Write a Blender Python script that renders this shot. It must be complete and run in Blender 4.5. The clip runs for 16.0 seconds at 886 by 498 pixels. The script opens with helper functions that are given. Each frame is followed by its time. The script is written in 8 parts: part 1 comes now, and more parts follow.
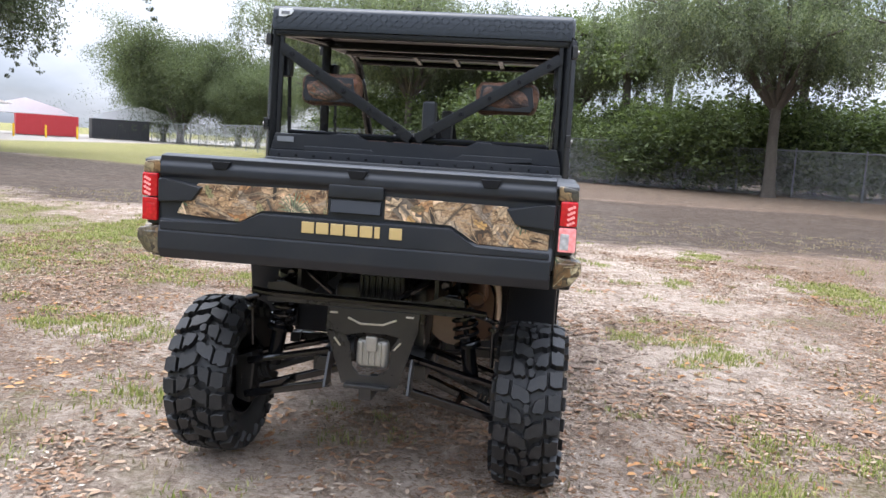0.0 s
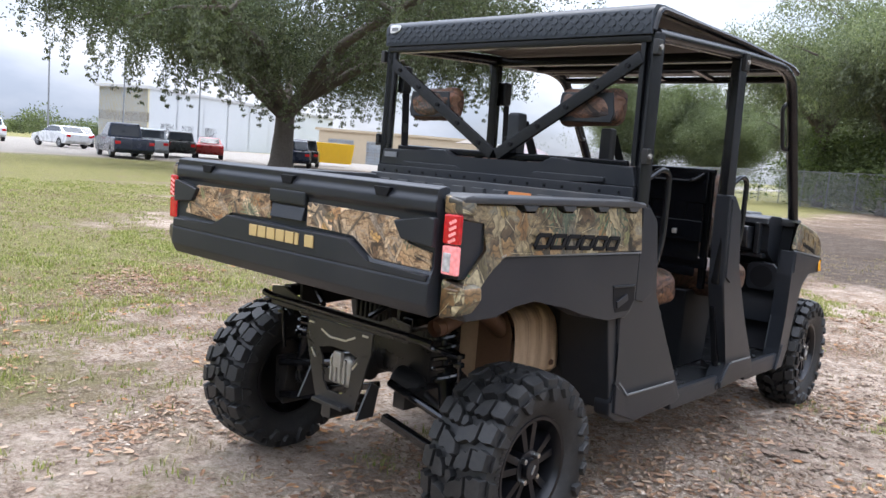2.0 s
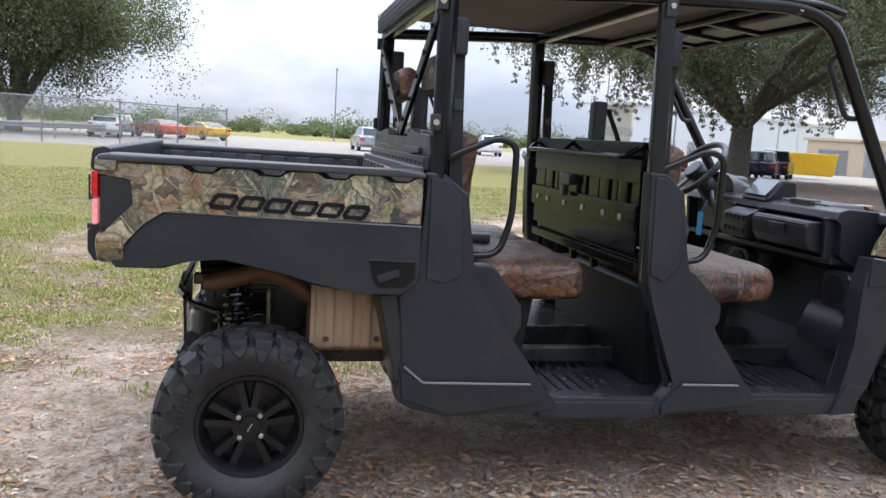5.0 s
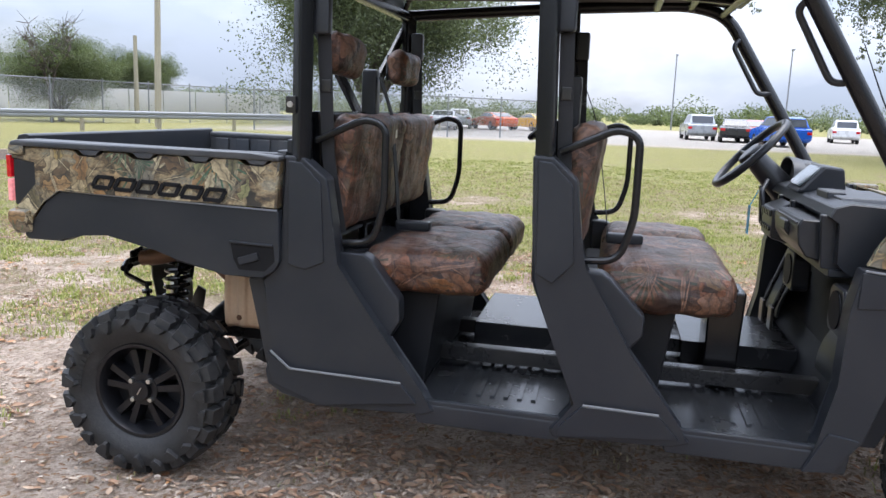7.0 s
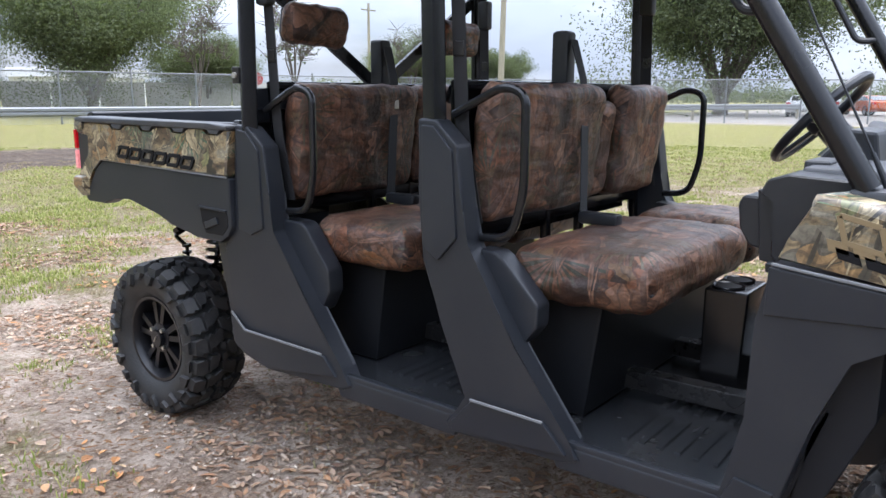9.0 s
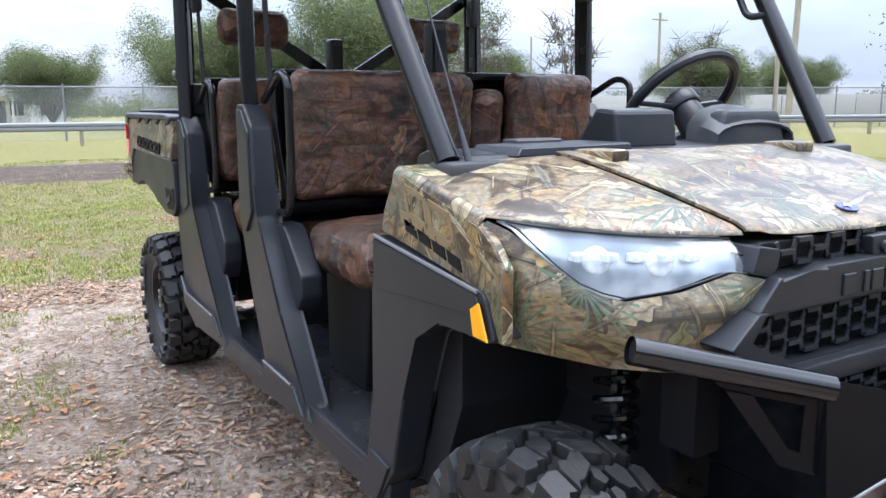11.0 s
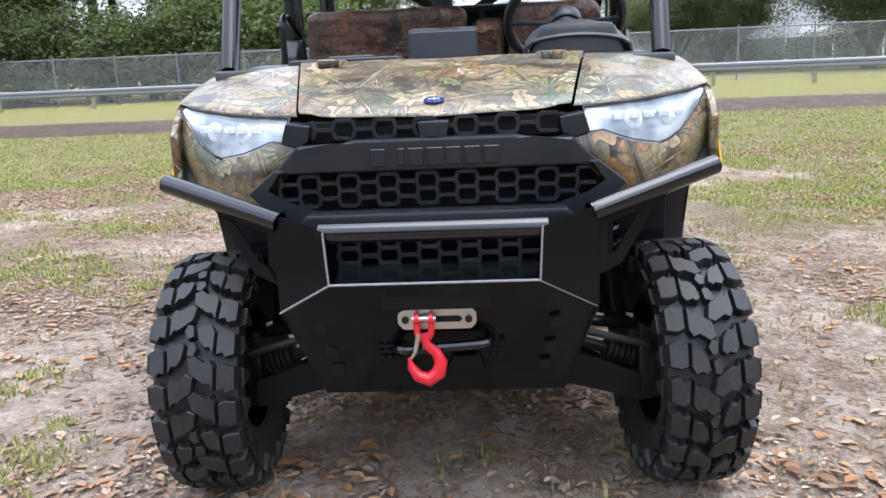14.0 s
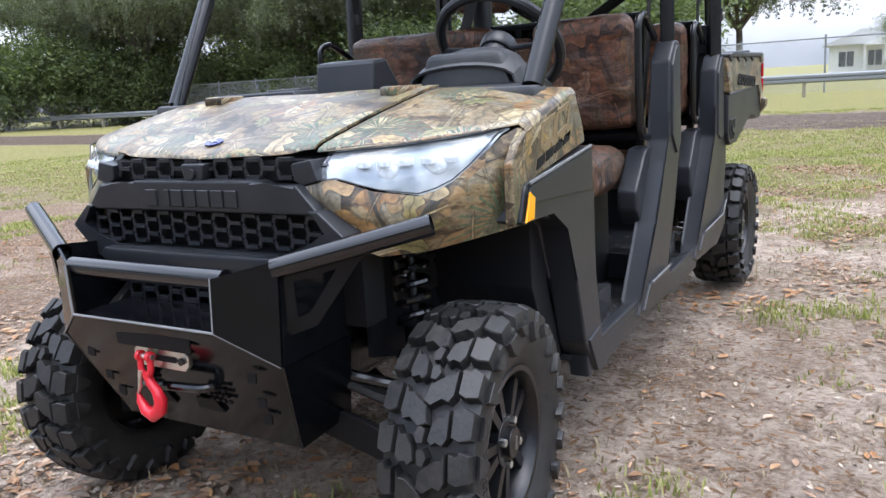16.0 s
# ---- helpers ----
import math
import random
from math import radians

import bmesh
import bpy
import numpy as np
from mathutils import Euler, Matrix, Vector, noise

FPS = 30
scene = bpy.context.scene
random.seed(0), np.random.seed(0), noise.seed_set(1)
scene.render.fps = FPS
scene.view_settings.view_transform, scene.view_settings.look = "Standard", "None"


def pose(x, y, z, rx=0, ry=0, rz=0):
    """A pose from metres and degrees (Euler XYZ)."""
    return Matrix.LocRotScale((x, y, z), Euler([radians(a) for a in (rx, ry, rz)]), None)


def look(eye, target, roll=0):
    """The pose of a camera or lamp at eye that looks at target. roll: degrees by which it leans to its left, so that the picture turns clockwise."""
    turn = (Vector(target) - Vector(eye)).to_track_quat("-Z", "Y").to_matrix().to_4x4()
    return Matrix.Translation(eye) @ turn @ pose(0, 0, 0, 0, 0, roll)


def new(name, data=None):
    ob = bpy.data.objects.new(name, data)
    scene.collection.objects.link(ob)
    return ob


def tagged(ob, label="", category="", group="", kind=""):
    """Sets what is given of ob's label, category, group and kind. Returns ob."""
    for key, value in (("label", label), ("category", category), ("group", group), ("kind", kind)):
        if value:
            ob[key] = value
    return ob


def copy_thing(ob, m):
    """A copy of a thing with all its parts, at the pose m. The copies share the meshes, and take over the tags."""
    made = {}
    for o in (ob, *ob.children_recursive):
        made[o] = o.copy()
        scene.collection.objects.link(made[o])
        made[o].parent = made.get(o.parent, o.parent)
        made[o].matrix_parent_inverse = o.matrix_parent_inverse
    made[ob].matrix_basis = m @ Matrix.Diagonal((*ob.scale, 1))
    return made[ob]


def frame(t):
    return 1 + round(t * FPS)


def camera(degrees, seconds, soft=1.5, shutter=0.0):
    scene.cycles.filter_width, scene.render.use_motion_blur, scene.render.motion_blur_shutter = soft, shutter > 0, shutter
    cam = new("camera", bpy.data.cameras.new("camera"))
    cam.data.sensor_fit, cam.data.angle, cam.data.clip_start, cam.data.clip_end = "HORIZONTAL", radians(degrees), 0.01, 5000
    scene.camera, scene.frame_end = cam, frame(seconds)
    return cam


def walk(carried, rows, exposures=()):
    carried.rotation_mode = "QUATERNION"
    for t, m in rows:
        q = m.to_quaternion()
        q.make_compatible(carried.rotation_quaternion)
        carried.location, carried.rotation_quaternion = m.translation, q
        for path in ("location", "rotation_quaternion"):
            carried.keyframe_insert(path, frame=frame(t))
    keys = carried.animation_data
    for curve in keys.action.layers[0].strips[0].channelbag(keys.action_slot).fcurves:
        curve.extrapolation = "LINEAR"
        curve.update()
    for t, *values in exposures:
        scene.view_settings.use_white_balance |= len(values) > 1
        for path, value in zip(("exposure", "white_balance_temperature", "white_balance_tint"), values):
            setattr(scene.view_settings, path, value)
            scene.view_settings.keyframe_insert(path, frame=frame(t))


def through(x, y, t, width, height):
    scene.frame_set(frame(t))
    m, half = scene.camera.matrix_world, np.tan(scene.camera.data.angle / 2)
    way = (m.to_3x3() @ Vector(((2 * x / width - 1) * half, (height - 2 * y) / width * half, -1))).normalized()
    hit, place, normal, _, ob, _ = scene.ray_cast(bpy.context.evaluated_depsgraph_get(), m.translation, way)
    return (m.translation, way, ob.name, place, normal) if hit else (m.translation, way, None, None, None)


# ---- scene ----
cam = camera(58.7, 16.0)
PATH = [
    (0, (0.682, -3.083, 1.308), (0.409, -1.117, 1.058), 3.6),
    (0.5, (1.098, -2.881, 1.28), (0.538, -0.978, 1.025), 4.1),
    (1, (1.515, -2.645, 1.279), (0.673, -0.847, 1.039), 4.8),
    (1.5, (1.863, -2.416, 1.323), (0.768, -0.758, 1.094), 4.8),
    (2, (2.125, -2.092, 1.314), (0.806, -0.606, 1.085), 4.6),
    (2.5, (2.425, -1.788, 1.312), (0.912, -0.501, 1.076), 4.1),
    (3, (2.654, -1.465, 1.326), (0.995, -0.377, 1.078), 3.6),
    (3.5, (2.874, -1.122, 1.351), (1.107, -0.22, 1.098), 3.3),
    (4, (3.127, -0.803, 1.356), (1.289, -0.061, 1.094), 3.4),
    (4.5, (3.232, -0.399, 1.33), (1.342, 0.198, 1.06), 3.5),
    (5, (3.346, 0.018, 1.333), (1.418, 0.469, 1.051), 3.6),
    (5.2, (3.404, 0.171, 1.365), (1.463, 0.555, 1.075), 3.5),
    (7.3, (3.149, 1.862, 1.383), (1.254, 1.323, 1.038), 2.0),
    (7.5, (3.116, 2.018, 1.377), (1.249, 1.387, 1.039), 1.9),
    (8, (3.005, 2.367, 1.352), (1.23, 1.505, 1.026), 1.7),
    (8.2, (2.914, 2.468, 1.34), (1.184, 1.523, 1.008), 1.6),
    (10.3, (1.763, 3.519, 1.287), (0.532, 1.985, 0.927), 0.0),
    (10.5, (1.673, 3.648, 1.24), (0.507, 2.058, 0.908), 0.7),
    (11, (1.47, 3.917, 1.236), (0.46, 2.227, 0.882), -0.4),
    (11.5, (1.2, 4.137, 1.214), (0.365, 2.361, 0.83), -1.4),
    (12, (0.957, 4.363, 1.207), (0.311, 2.516, 0.792), -1.8),
    (12.5, (0.731, 4.569, 1.205), (0.253, 2.676, 0.769), -1.6),
    (13, (0.454, 4.699, 1.148), (0.159, 2.77, 0.709), -1.6),
    (13.5, (0.17, 4.841, 1.115), (0.072, 2.895, 0.664), -1.8),
    (14, (-0.116, 4.9, 1.116), (-0.003, 2.955, 0.664), -2.5),
    (14.5, (-0.462, 4.803, 1.102), (-0.12, 2.886, 0.643), -3.2),
    (15, (-0.812, 4.697, 1.113), (-0.24, 2.836, 0.654), -3.5),
    (15.5, (-1.139, 4.586, 1.122), (-0.352, 2.801, 0.68), -3.8),
    (16, (-1.426, 4.392, 1.136), (-0.441, 2.699, 0.734), -3.5),
]
# the clip's own exposure drifts: brighter along the flank, then back
EXPOSURE = [(0, 0.84, 6350, 13), (2, 0.80, 6350, 13), (3.5, 0.68, 6350, 13), (5, 0.71, 6350, 13), (7.5, 0.92, 6300, 13), (8, 0.94, 6300, 13), (10.5, 1.08, 6080, 13), (11, 1.03, 6080, 13), (12, 0.84, 6230, 13), (13, 0.81, 6230, 13), (14, 0.88, 6230, 13), (15, 0.85, 6230, 13), (16, 0.85, 6230, 13)]
walk(cam, [(t, look(eye, target, roll)) for t, eye, target, roll in PATH], EXPOSURE)

# ---- sky and sun: bright broken overcast ----
SUN_EL, SUN_AZ = radians(78), radians(290)
world = bpy.data.worlds.new("sky")
scene.world = world
world.use_nodes = True
wn, wl = world.node_tree.nodes, world.node_tree.links
wn.clear()
w_out = wn.new("ShaderNodeOutputWorld")
w_bg = wn.new("ShaderNodeBackground")
w_sky = wn.new("ShaderNodeTexSky")
w_sky.sky_type = "NISHITA"
w_sky.sun_disc = False
w_sky.sun_elevation, w_sky.sun_rotation = SUN_EL, SUN_AZ
w_sky.dust_density = 2.0
w_co = wn.new("ShaderNodeTexCoord")
w_map = wn.new("ShaderNodeMapping")
w_map.inputs["Scale"].default_value = (1.0, 1.0, 2.4)
w_noise = wn.new("ShaderNodeTexNoise")
w_noise.inputs["Scale"].default_value = 2.1
w_noise.inputs["Detail"].default_value = 7.0
w_noise.inputs["Roughness"].default_value = 0.55
w_cover = wn.new("ShaderNodeValToRGB")
w_cover.color_ramp.elements[0].position, w_cover.color_ramp.elements[0].color = 0.30, (0.25, 0.25, 0.25, 1)
w_cover.color_ramp.elements[1].position, w_cover.color_ramp.elements[1].color = 0.52, (1, 1, 1, 1)
w_noise2 = wn.new("ShaderNodeTexNoise")
w_noise2.inputs["Scale"].default_value = 3.0
w_noise2.inputs["Detail"].default_value = 6.0
w_tone = wn.new("ShaderNodeValToRGB")
w_tone.color_ramp.elements[0].position, w_tone.color_ramp.elements[0].color = 0.40, (5.0, 5.75, 7.0, 1)
w_tone.color_ramp.elements[1].position, w_tone.color_ramp.elements[1].color = 0.64, (8.8, 9.28, 10.15, 1)
w_mix = wn.new("ShaderNodeMix")
w_mix.data_type = "RGBA"
wl.new(w_co.outputs["Generated"], w_map.inputs["Vector"])
wl.new(w_map.outputs["Vector"], w_noise.inputs["Vector"])
wl.new(w_map.outputs["Vector"], w_noise2.inputs["Vector"])
wl.new(w_noise.outputs["Fac"], w_cover.inputs["Fac"])
wl.new(w_noise2.outputs["Fac"], w_tone.inputs["Fac"])
wl.new(w_cover.outputs["Color"], w_mix.inputs["Factor"])
wl.new(w_sky.outputs["Color"], w_mix.inputs["A"])
wl.new(w_tone.outputs["Color"], w_mix.inputs["B"])
w_sep = wn.new("ShaderNodeSeparateXYZ")
w_grad = wn.new("ShaderNodeMath")
w_grad.operation = "MULTIPLY_ADD"
w_grad.inputs[1].default_value, w_grad.inputs[2].default_value = 3.1, 0.64
w_clamp = wn.new("ShaderNodeMath")
w_clamp.operation = "MAXIMUM"
w_clamp.inputs[1].default_value = 0.5
w_lum = wn.new("ShaderNodeMix")
w_lum.data_type, w_lum.blend_type = "RGBA", "MULTIPLY"
w_lum.inputs["Factor"].default_value = 1.0
wl.new(w_co.outputs["Generated"], w_sep.inputs[0])
wl.new(w_sep.outputs["Z"], w_grad.inputs[0])
wl.new(w_grad.outputs[0], w_clamp.inputs[0])
wl.new(w_mix.outputs["Result"], w_lum.inputs["A"])
wl.new(w_clamp.outputs[0], w_lum.inputs["B"])
wl.new(w_lum.outputs["Result"], w_bg.inputs["Color"])
w_bg.inputs["Strength"].default_value = 0.089
wl.new(w_bg.outputs["Background"], w_out.inputs["Surface"])

sun = new("sun", bpy.data.lights.new("sun", "SUN"))
sun.data.energy = 1.5
sun.data.angle = radians(48)
sun.data.color = (1.0, 0.955, 0.89)
sun.matrix_world = look((0, 0, 30), (30 * math.sin(SUN_AZ) * -1, 30 * math.cos(SUN_AZ) * -1, 30 - 30 * math.tan(SUN_EL)))


# ---- node helpers ----
class Tree:
    """A small builder for a material's nodes."""

    def __init__(self, name):
        self.mat = bpy.data.materials.new(name)
        self.mat.use_nodes = True
        self.nodes, self.links = self.mat.node_tree.nodes, self.mat.node_tree.links
        self.bsdf = self.nodes["Principled BSDF"]

    def node(self, kind, ins=None, **props):
        n = self.nodes.new("ShaderNode" + kind)
        for key, value in props.items():
            setattr(n, key, value)
        for key, value in (ins or {}).items():
            self.put(n.inputs[key], value)
        return n

    def put(self, socket, value):
        if isinstance(value, bpy.types.NodeSocket):
            self.links.new(value, socket)
        else:
            socket.default_value = value

    def math(self, op, a, b=0.0, c=0.0):
        return self.node("Math", {0: a, 1: b, 2: c}, operation=op).outputs[0]

    def mix(self, fac, a, b, blend="MIX"):
        n = self.node("Mix", data_type="RGBA", blend_type=blend)
        for key, value in ((0, fac), (6, a), (7, b)):
            if key > 0 and isinstance(value, tuple) and len(value) == 3:
                value = (*value, 1)
            self.put(n.inputs[key], value)
        return n.outputs[2]

    def ramp(self, fac, stops, hard=False):
        n = self.node("ValToRGB", {"Fac": fac})
        r = n.color_ramp
        if hard:
            r.interpolation = "CONSTANT"
        while len(r.elements) < len(stops):
            r.elements.new(0.5)
        for e, (p, c) in zip(r.elements, stops):
            e.position = p
            e.color = (*c, 1) if isinstance(c, tuple) else (c, c, c, 1)
        return n.outputs["Color"]

    def noise(self, vec, scale, detail=4.0, rough=0.5, dims="3D"):
        n = self.node("TexNoise", {"Scale": scale, "Detail": detail, "Roughness": rough}, noise_dimensions=dims)
        if vec is not None:
            self.put(n.inputs["Vector"], vec)
        return n.outputs["Fac"]

    def bump(self, height, strength=0.3, distance=0.01):
        n = self.node("Bump", {"Height": height, "Strength": strength, "Distance": distance})
        self.put(self.bsdf.inputs["Normal"], n.outputs["Normal"])
        return n

    def set(self, **ins):
        for key, value in ins.items():
            if isinstance(value, tuple) and len(value) == 3:
                value = (*value, 1)
            self.put(self.bsdf.inputs[key.replace("_", " ")], value)
        return self.mat


def plain(name, color, rough=0.5, metal=0.0, grain=60.0, vary=0.12, bump=0.15, dist=0.001, spec=0.5, coat=0.0):
    """A surface with a fine grain and a larger drift of tone and gloss."""
    t = Tree(name)
    co = t.node("TexCoord").outputs["Object"]
    fine = t.noise(co, grain, 3.0)
    large = t.noise(co, 3.1, 3.0)
    dark = tuple(c * (1 - vary) for c in color)
    light = tuple(min(1, c * (1 + vary)) for c in color)
    t.set(Base_Color=t.mix(t.math("MULTIPLY_ADD", fine, 0.5, t.math("MULTIPLY", large, 0.5)), dark, light),
          Roughness=t.math("MULTIPLY_ADD", large, 0.16, rough - 0.08), Metallic=metal, Coat_Weight=coat, Specular_IOR_Level=spec)
    if bump:
        t.bump(fine, bump, dist)
    return t.mat


def dusty(name, color, rough, dust=0.25, grain=220.0, bump=0.25, spec=0.5):
    """Moulded black plastic with a fine pebble and a veil of sandy dust."""
    t = Tree(name)
    co = t.node("TexCoord").outputs["Object"]
    fine = t.noise(co, grain, 2.0)
    patch = t.noise(co, 5.0, 6.0, 0.6)
    amount = t.math("MULTIPLY", t.ramp(patch, ((0.38, 0.0), (0.75, 1.0))), dust)
    col = t.mix(amount, color, (0.22, 0.19, 0.15))
    t.set(Base_Color=col, Roughness=t.math("MULTIPLY_ADD", amount, 0.3, t.math("MULTIPLY_ADD", patch, 0.16, rough - 0.08)), Specular_IOR_Level=spec)
    t.bump(fine, bump, 0.0006)
    return t.mat


def leaf_layer(t, uv, scale, length, width, seed, stops, under, density=1.0, outline=0.38):
    """Scatters leaves or twigs, each turned at random, over the colour under; gives the mixed colour."""
    move = t.node("VectorMath", {0: uv, 1: (scale, scale, scale)}, operation="MULTIPLY").outputs[0]
    move = t.node("VectorMath", {0: move, 1: (seed * 3.17, seed * 7.31, 0)}, operation="ADD").outputs[0]
    vor = t.node("TexVoronoi", {"Vector": move, "Scale": 1.0, "Randomness": 1.0}, voronoi_dimensions="2D")
    off = t.node("VectorMath", {0: move, 1: vor.outputs["Position"]}, operation="SUBTRACT").outputs[0]
    rgb = t.node("SeparateColor", {0: vor.outputs["Color"]})
    turn = t.node("VectorRotate", {"Vector": off, "Angle": t.math("MULTIPLY", rgb.outputs[0], 6.283)}, rotation_type="Z_AXIS").outputs[0]
    xyz = t.node("SeparateXYZ", {0: turn})
    x = t.math("DIVIDE", xyz.outputs[0], length)
    wob = t.math("MULTIPLY", t.math("SINE", t.math("MULTIPLY", xyz.outputs[0], 22.0 / length * 0.5)), width * 0.22)
    y = t.math("ABSOLUTE", t.math("ADD", xyz.outputs[1], t.math("MULTIPLY", wob, 0.5)))
    edge = t.math("MULTIPLY", t.math("SUBTRACT", 1.0, t.math("MULTIPLY", x, x)), width)
    edge = t.math("ADD", edge, wob)
    mask = t.math("GREATER_THAN", edge, y)
    rim = t.math("GREATER_THAN", t.math("ADD", edge, 0.05), t.math("ADD", y, 0.0))
    rim = t.math("MULTIPLY", rim, t.math("LESS_THAN", t.math("ABSOLUTE", x), 1.0))
    rim = t.math("MULTIPLY", rim, t.math("MULTIPLY", t.math("LESS_THAN", rgb.outputs[1], density), outline))
    under = t.mix(rim, under, (0.018, 0.013, 0.009))
    mask = t.math("MULTIPLY", mask, t.math("LESS_THAN", rgb.outputs[1], density))
    col = t.ramp(rgb.outputs[2], stops)
    rib = t.math("LESS_THAN", y, width * 0.10)
    col = t.mix(t.math("MULTIPLY", rib, 0.45), col, (0.03, 0.022, 0.014))
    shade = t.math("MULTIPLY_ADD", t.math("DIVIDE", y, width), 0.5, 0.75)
    col = t.mix(1.0, col, t.node("CombineColor", {0: shade, 1: shade, 2: shade}).outputs[0], "MULTIPLY")
    return t.mix(mask, under, col)


def needle_burst(t, uv, scale, seed, col, under, density):
    """Sprays of pine needles, each round a twig tip."""
    move = t.node("VectorMath", {0: uv, 1: (scale, scale, scale)}, operation="MULTIPLY").outputs[0]
    move = t.node("VectorMath", {0: move, 1: (seed * 2.3, seed * 5.1, 0)}, operation="ADD").outputs[0]
    vor = t.node("TexVoronoi", {"Vector": move, "Scale": 1.0, "Randomness": 0.9}, voronoi_dimensions="2D")
    off = t.node("VectorMath", {0: move, 1: vor.outputs["Position"]}, operation="SUBTRACT").outputs[0]
    xyz = t.node("SeparateXYZ", {0: off})
    rgb = t.node("SeparateColor", {0: vor.outputs["Color"]})
    ang = t.math("ARCTAN2", xyz.outputs[1], xyz.outputs[0])
    rad = t.math("MULTIPLY", vor.outputs["Distance"], 1.0)
    wave = t.math("SINE", t.math("MULTIPLY_ADD", ang, 21.0, t.math("MULTIPLY", rgb.outputs[0], 6.0)))
    wave = t.math("ADD", wave, t.math("MULTIPLY", t.math("SINE", t.math("MULTIPLY", ang, 47.0)), 0.6))
    mask = t.math("GREATER_THAN", wave, t.math("MULTIPLY_ADD", rad, 2.6, -0.35))
    mask = t.math("MULTIPLY", mask, t.math("LESS_THAN", rgb.outputs[1], density))
    mask = t.math("MULTIPLY", mask, t.math("LESS_THAN", rad, 0.48))
    light = t.mix(t.math("MULTIPLY", rad, 1.6), tuple(c * 0.5 for c in col), col)
    return t.mix(mask, under, light)


def camo(name, tint=(1, 1, 1), rough=0.46, coat=0.10, gain=1.0, cloth=False, zoom=1.0):
    """Printed woodland camouflage: bark, dry leaves, branches and sprays of pine needles."""
    t = Tree(name)
    uv = t.node("UVMap").outputs["UV"]
    tan, brown, grey = (0.34, 0.255, 0.14), (0.105, 0.066, 0.034), (0.22, 0.20, 0.155)
    pale, rust, green, deep = (0.54, 0.455, 0.29), (0.31, 0.165, 0.060), (0.070, 0.150, 0.085), (0.016, 0.013, 0.009)
    streak = t.node("Mapping", {"Vector": uv, "Scale": (1.0, 2.6, 1.0), "Rotation": (0, 0, 0.9)}).outputs[0]
    base = t.ramp(t.noise(streak, 5.5 * zoom, 7.0, 0.72, "2D"), ((0.34, deep), (0.43, brown), (0.52, tan), (0.60, grey), (0.72, pale)))
    col = leaf_layer(t, uv, 2.6 * zoom, 1.4, 0.10, 1.0, ((0.0, brown), (0.35, grey), (0.7, deep), (1.0, pale)), base, 0.75)
    col = leaf_layer(t, uv, 7.5 * zoom, 0.66, 0.25, 2.0, ((0.0, tan), (0.3, rust), (0.55, pale), (0.8, brown), (1.0, tan)), col, 0.62)
    col = leaf_layer(t, uv, 5.0 * zoom, 0.95, 0.040, 3.0, ((0.0, pale), (0.5, deep), (1.0, grey)), col, 0.8)
    col = needle_burst(t, uv, 4.4 * zoom, 4.0, green, col, 0.24)
    col = leaf_layer(t, uv, 9.0 * zoom, 0.60, 0.21, 5.0, ((0.0, pale), (0.3, tan), (0.55, rust), (0.8, brown), (1.0, deep)), col, 0.55)
    col = leaf_layer(t, uv, 7.0 * zoom, 1.0, 0.030, 6.0, ((0.0, deep), (0.5, pale), (1.0, deep)), col, 0.7)
    col = leaf_layer(t, uv, 13.0 * zoom, 0.60, 0.20, 7.0, ((0.0, (0.40, 0.25, 0.08)), (0.4, (0.19, 0.21, 0.10)), (0.7, brown), (1.0, pale)), col, 0.40)
    col = needle_burst(t, uv, 5.4 * zoom, 9.0, (0.16, 0.24, 0.14), col, 0.16)
    for k in range(2):
        col = leaf_layer(t, uv, (12.0 + 4 * k) * zoom, 1.0, 0.018, 8.0 + k, ((0.0, deep), (0.5, tan), (1.0, pale)), col, 0.6)
    speck = t.math("MULTIPLY_ADD", t.noise(uv, 70.0 * zoom, 5.0, 0.7, "2D"), 2.0, 0.0)
    col = t.mix(1.0, col, t.node("CombineColor", {0: speck, 1: speck, 2: speck}).outputs[0], "MULTIPLY")
    col = t.mix(1.0, col, tuple(c * gain for c in tint), "MULTIPLY")
    co = t.node("TexCoord").outputs["Object"]
    dirt = t.noise(co, 4.0, 5.0, 0.6)
    t.set(Base_Color=t.mix(t.math("MULTIPLY", t.ramp(dirt, ((0.45, 0.0), (0.8, 1.0))), 0.14), col, (0.30, 0.26, 0.20)),
          Roughness=t.math("MULTIPLY_ADD", dirt, 0.25, rough - 0.1), Coat_Weight=coat, Coat_Roughness=0.25)
    if cloth:
        wash = t.ramp(t.noise(uv, 4.5, 4.0, 0.6, "2D"), ((0.32, (0.020, 0.013, 0.012)), (0.46, (0.070, 0.042, 0.036)), (0.56, (0.150, 0.060, 0.034)), (0.70, (0.115, 0.088, 0.078))))
        t.set(Base_Color=t.mix(0.18, col, wash))
        weave = t.noise(uv, 900.0, 1.0, 0.5, "2D")
        folds = t.noise(t.node("Mapping", {"Vector": co, "Scale": (3.0, 9.0, 9.0), "Rotation": (0.3, 0.5, 0.2)}).outputs[0], 1.6, 4.0, 0.55)
        pulls = t.noise(t.node("Mapping", {"Vector": co, "Scale": (6.0, 3.5, 3.0), "Rotation": (0.9, 0.6, 0.7)}).outputs[0], 2.2, 3.0, 0.5)
        t.bump(t.math("ADD", t.math("MULTIPLY_ADD", folds, 1.0, t.math("MULTIPLY", pulls, 0.9)), t.math("MULTIPLY", weave, 0.03)), 0.9, 0.020)
    return t.mat


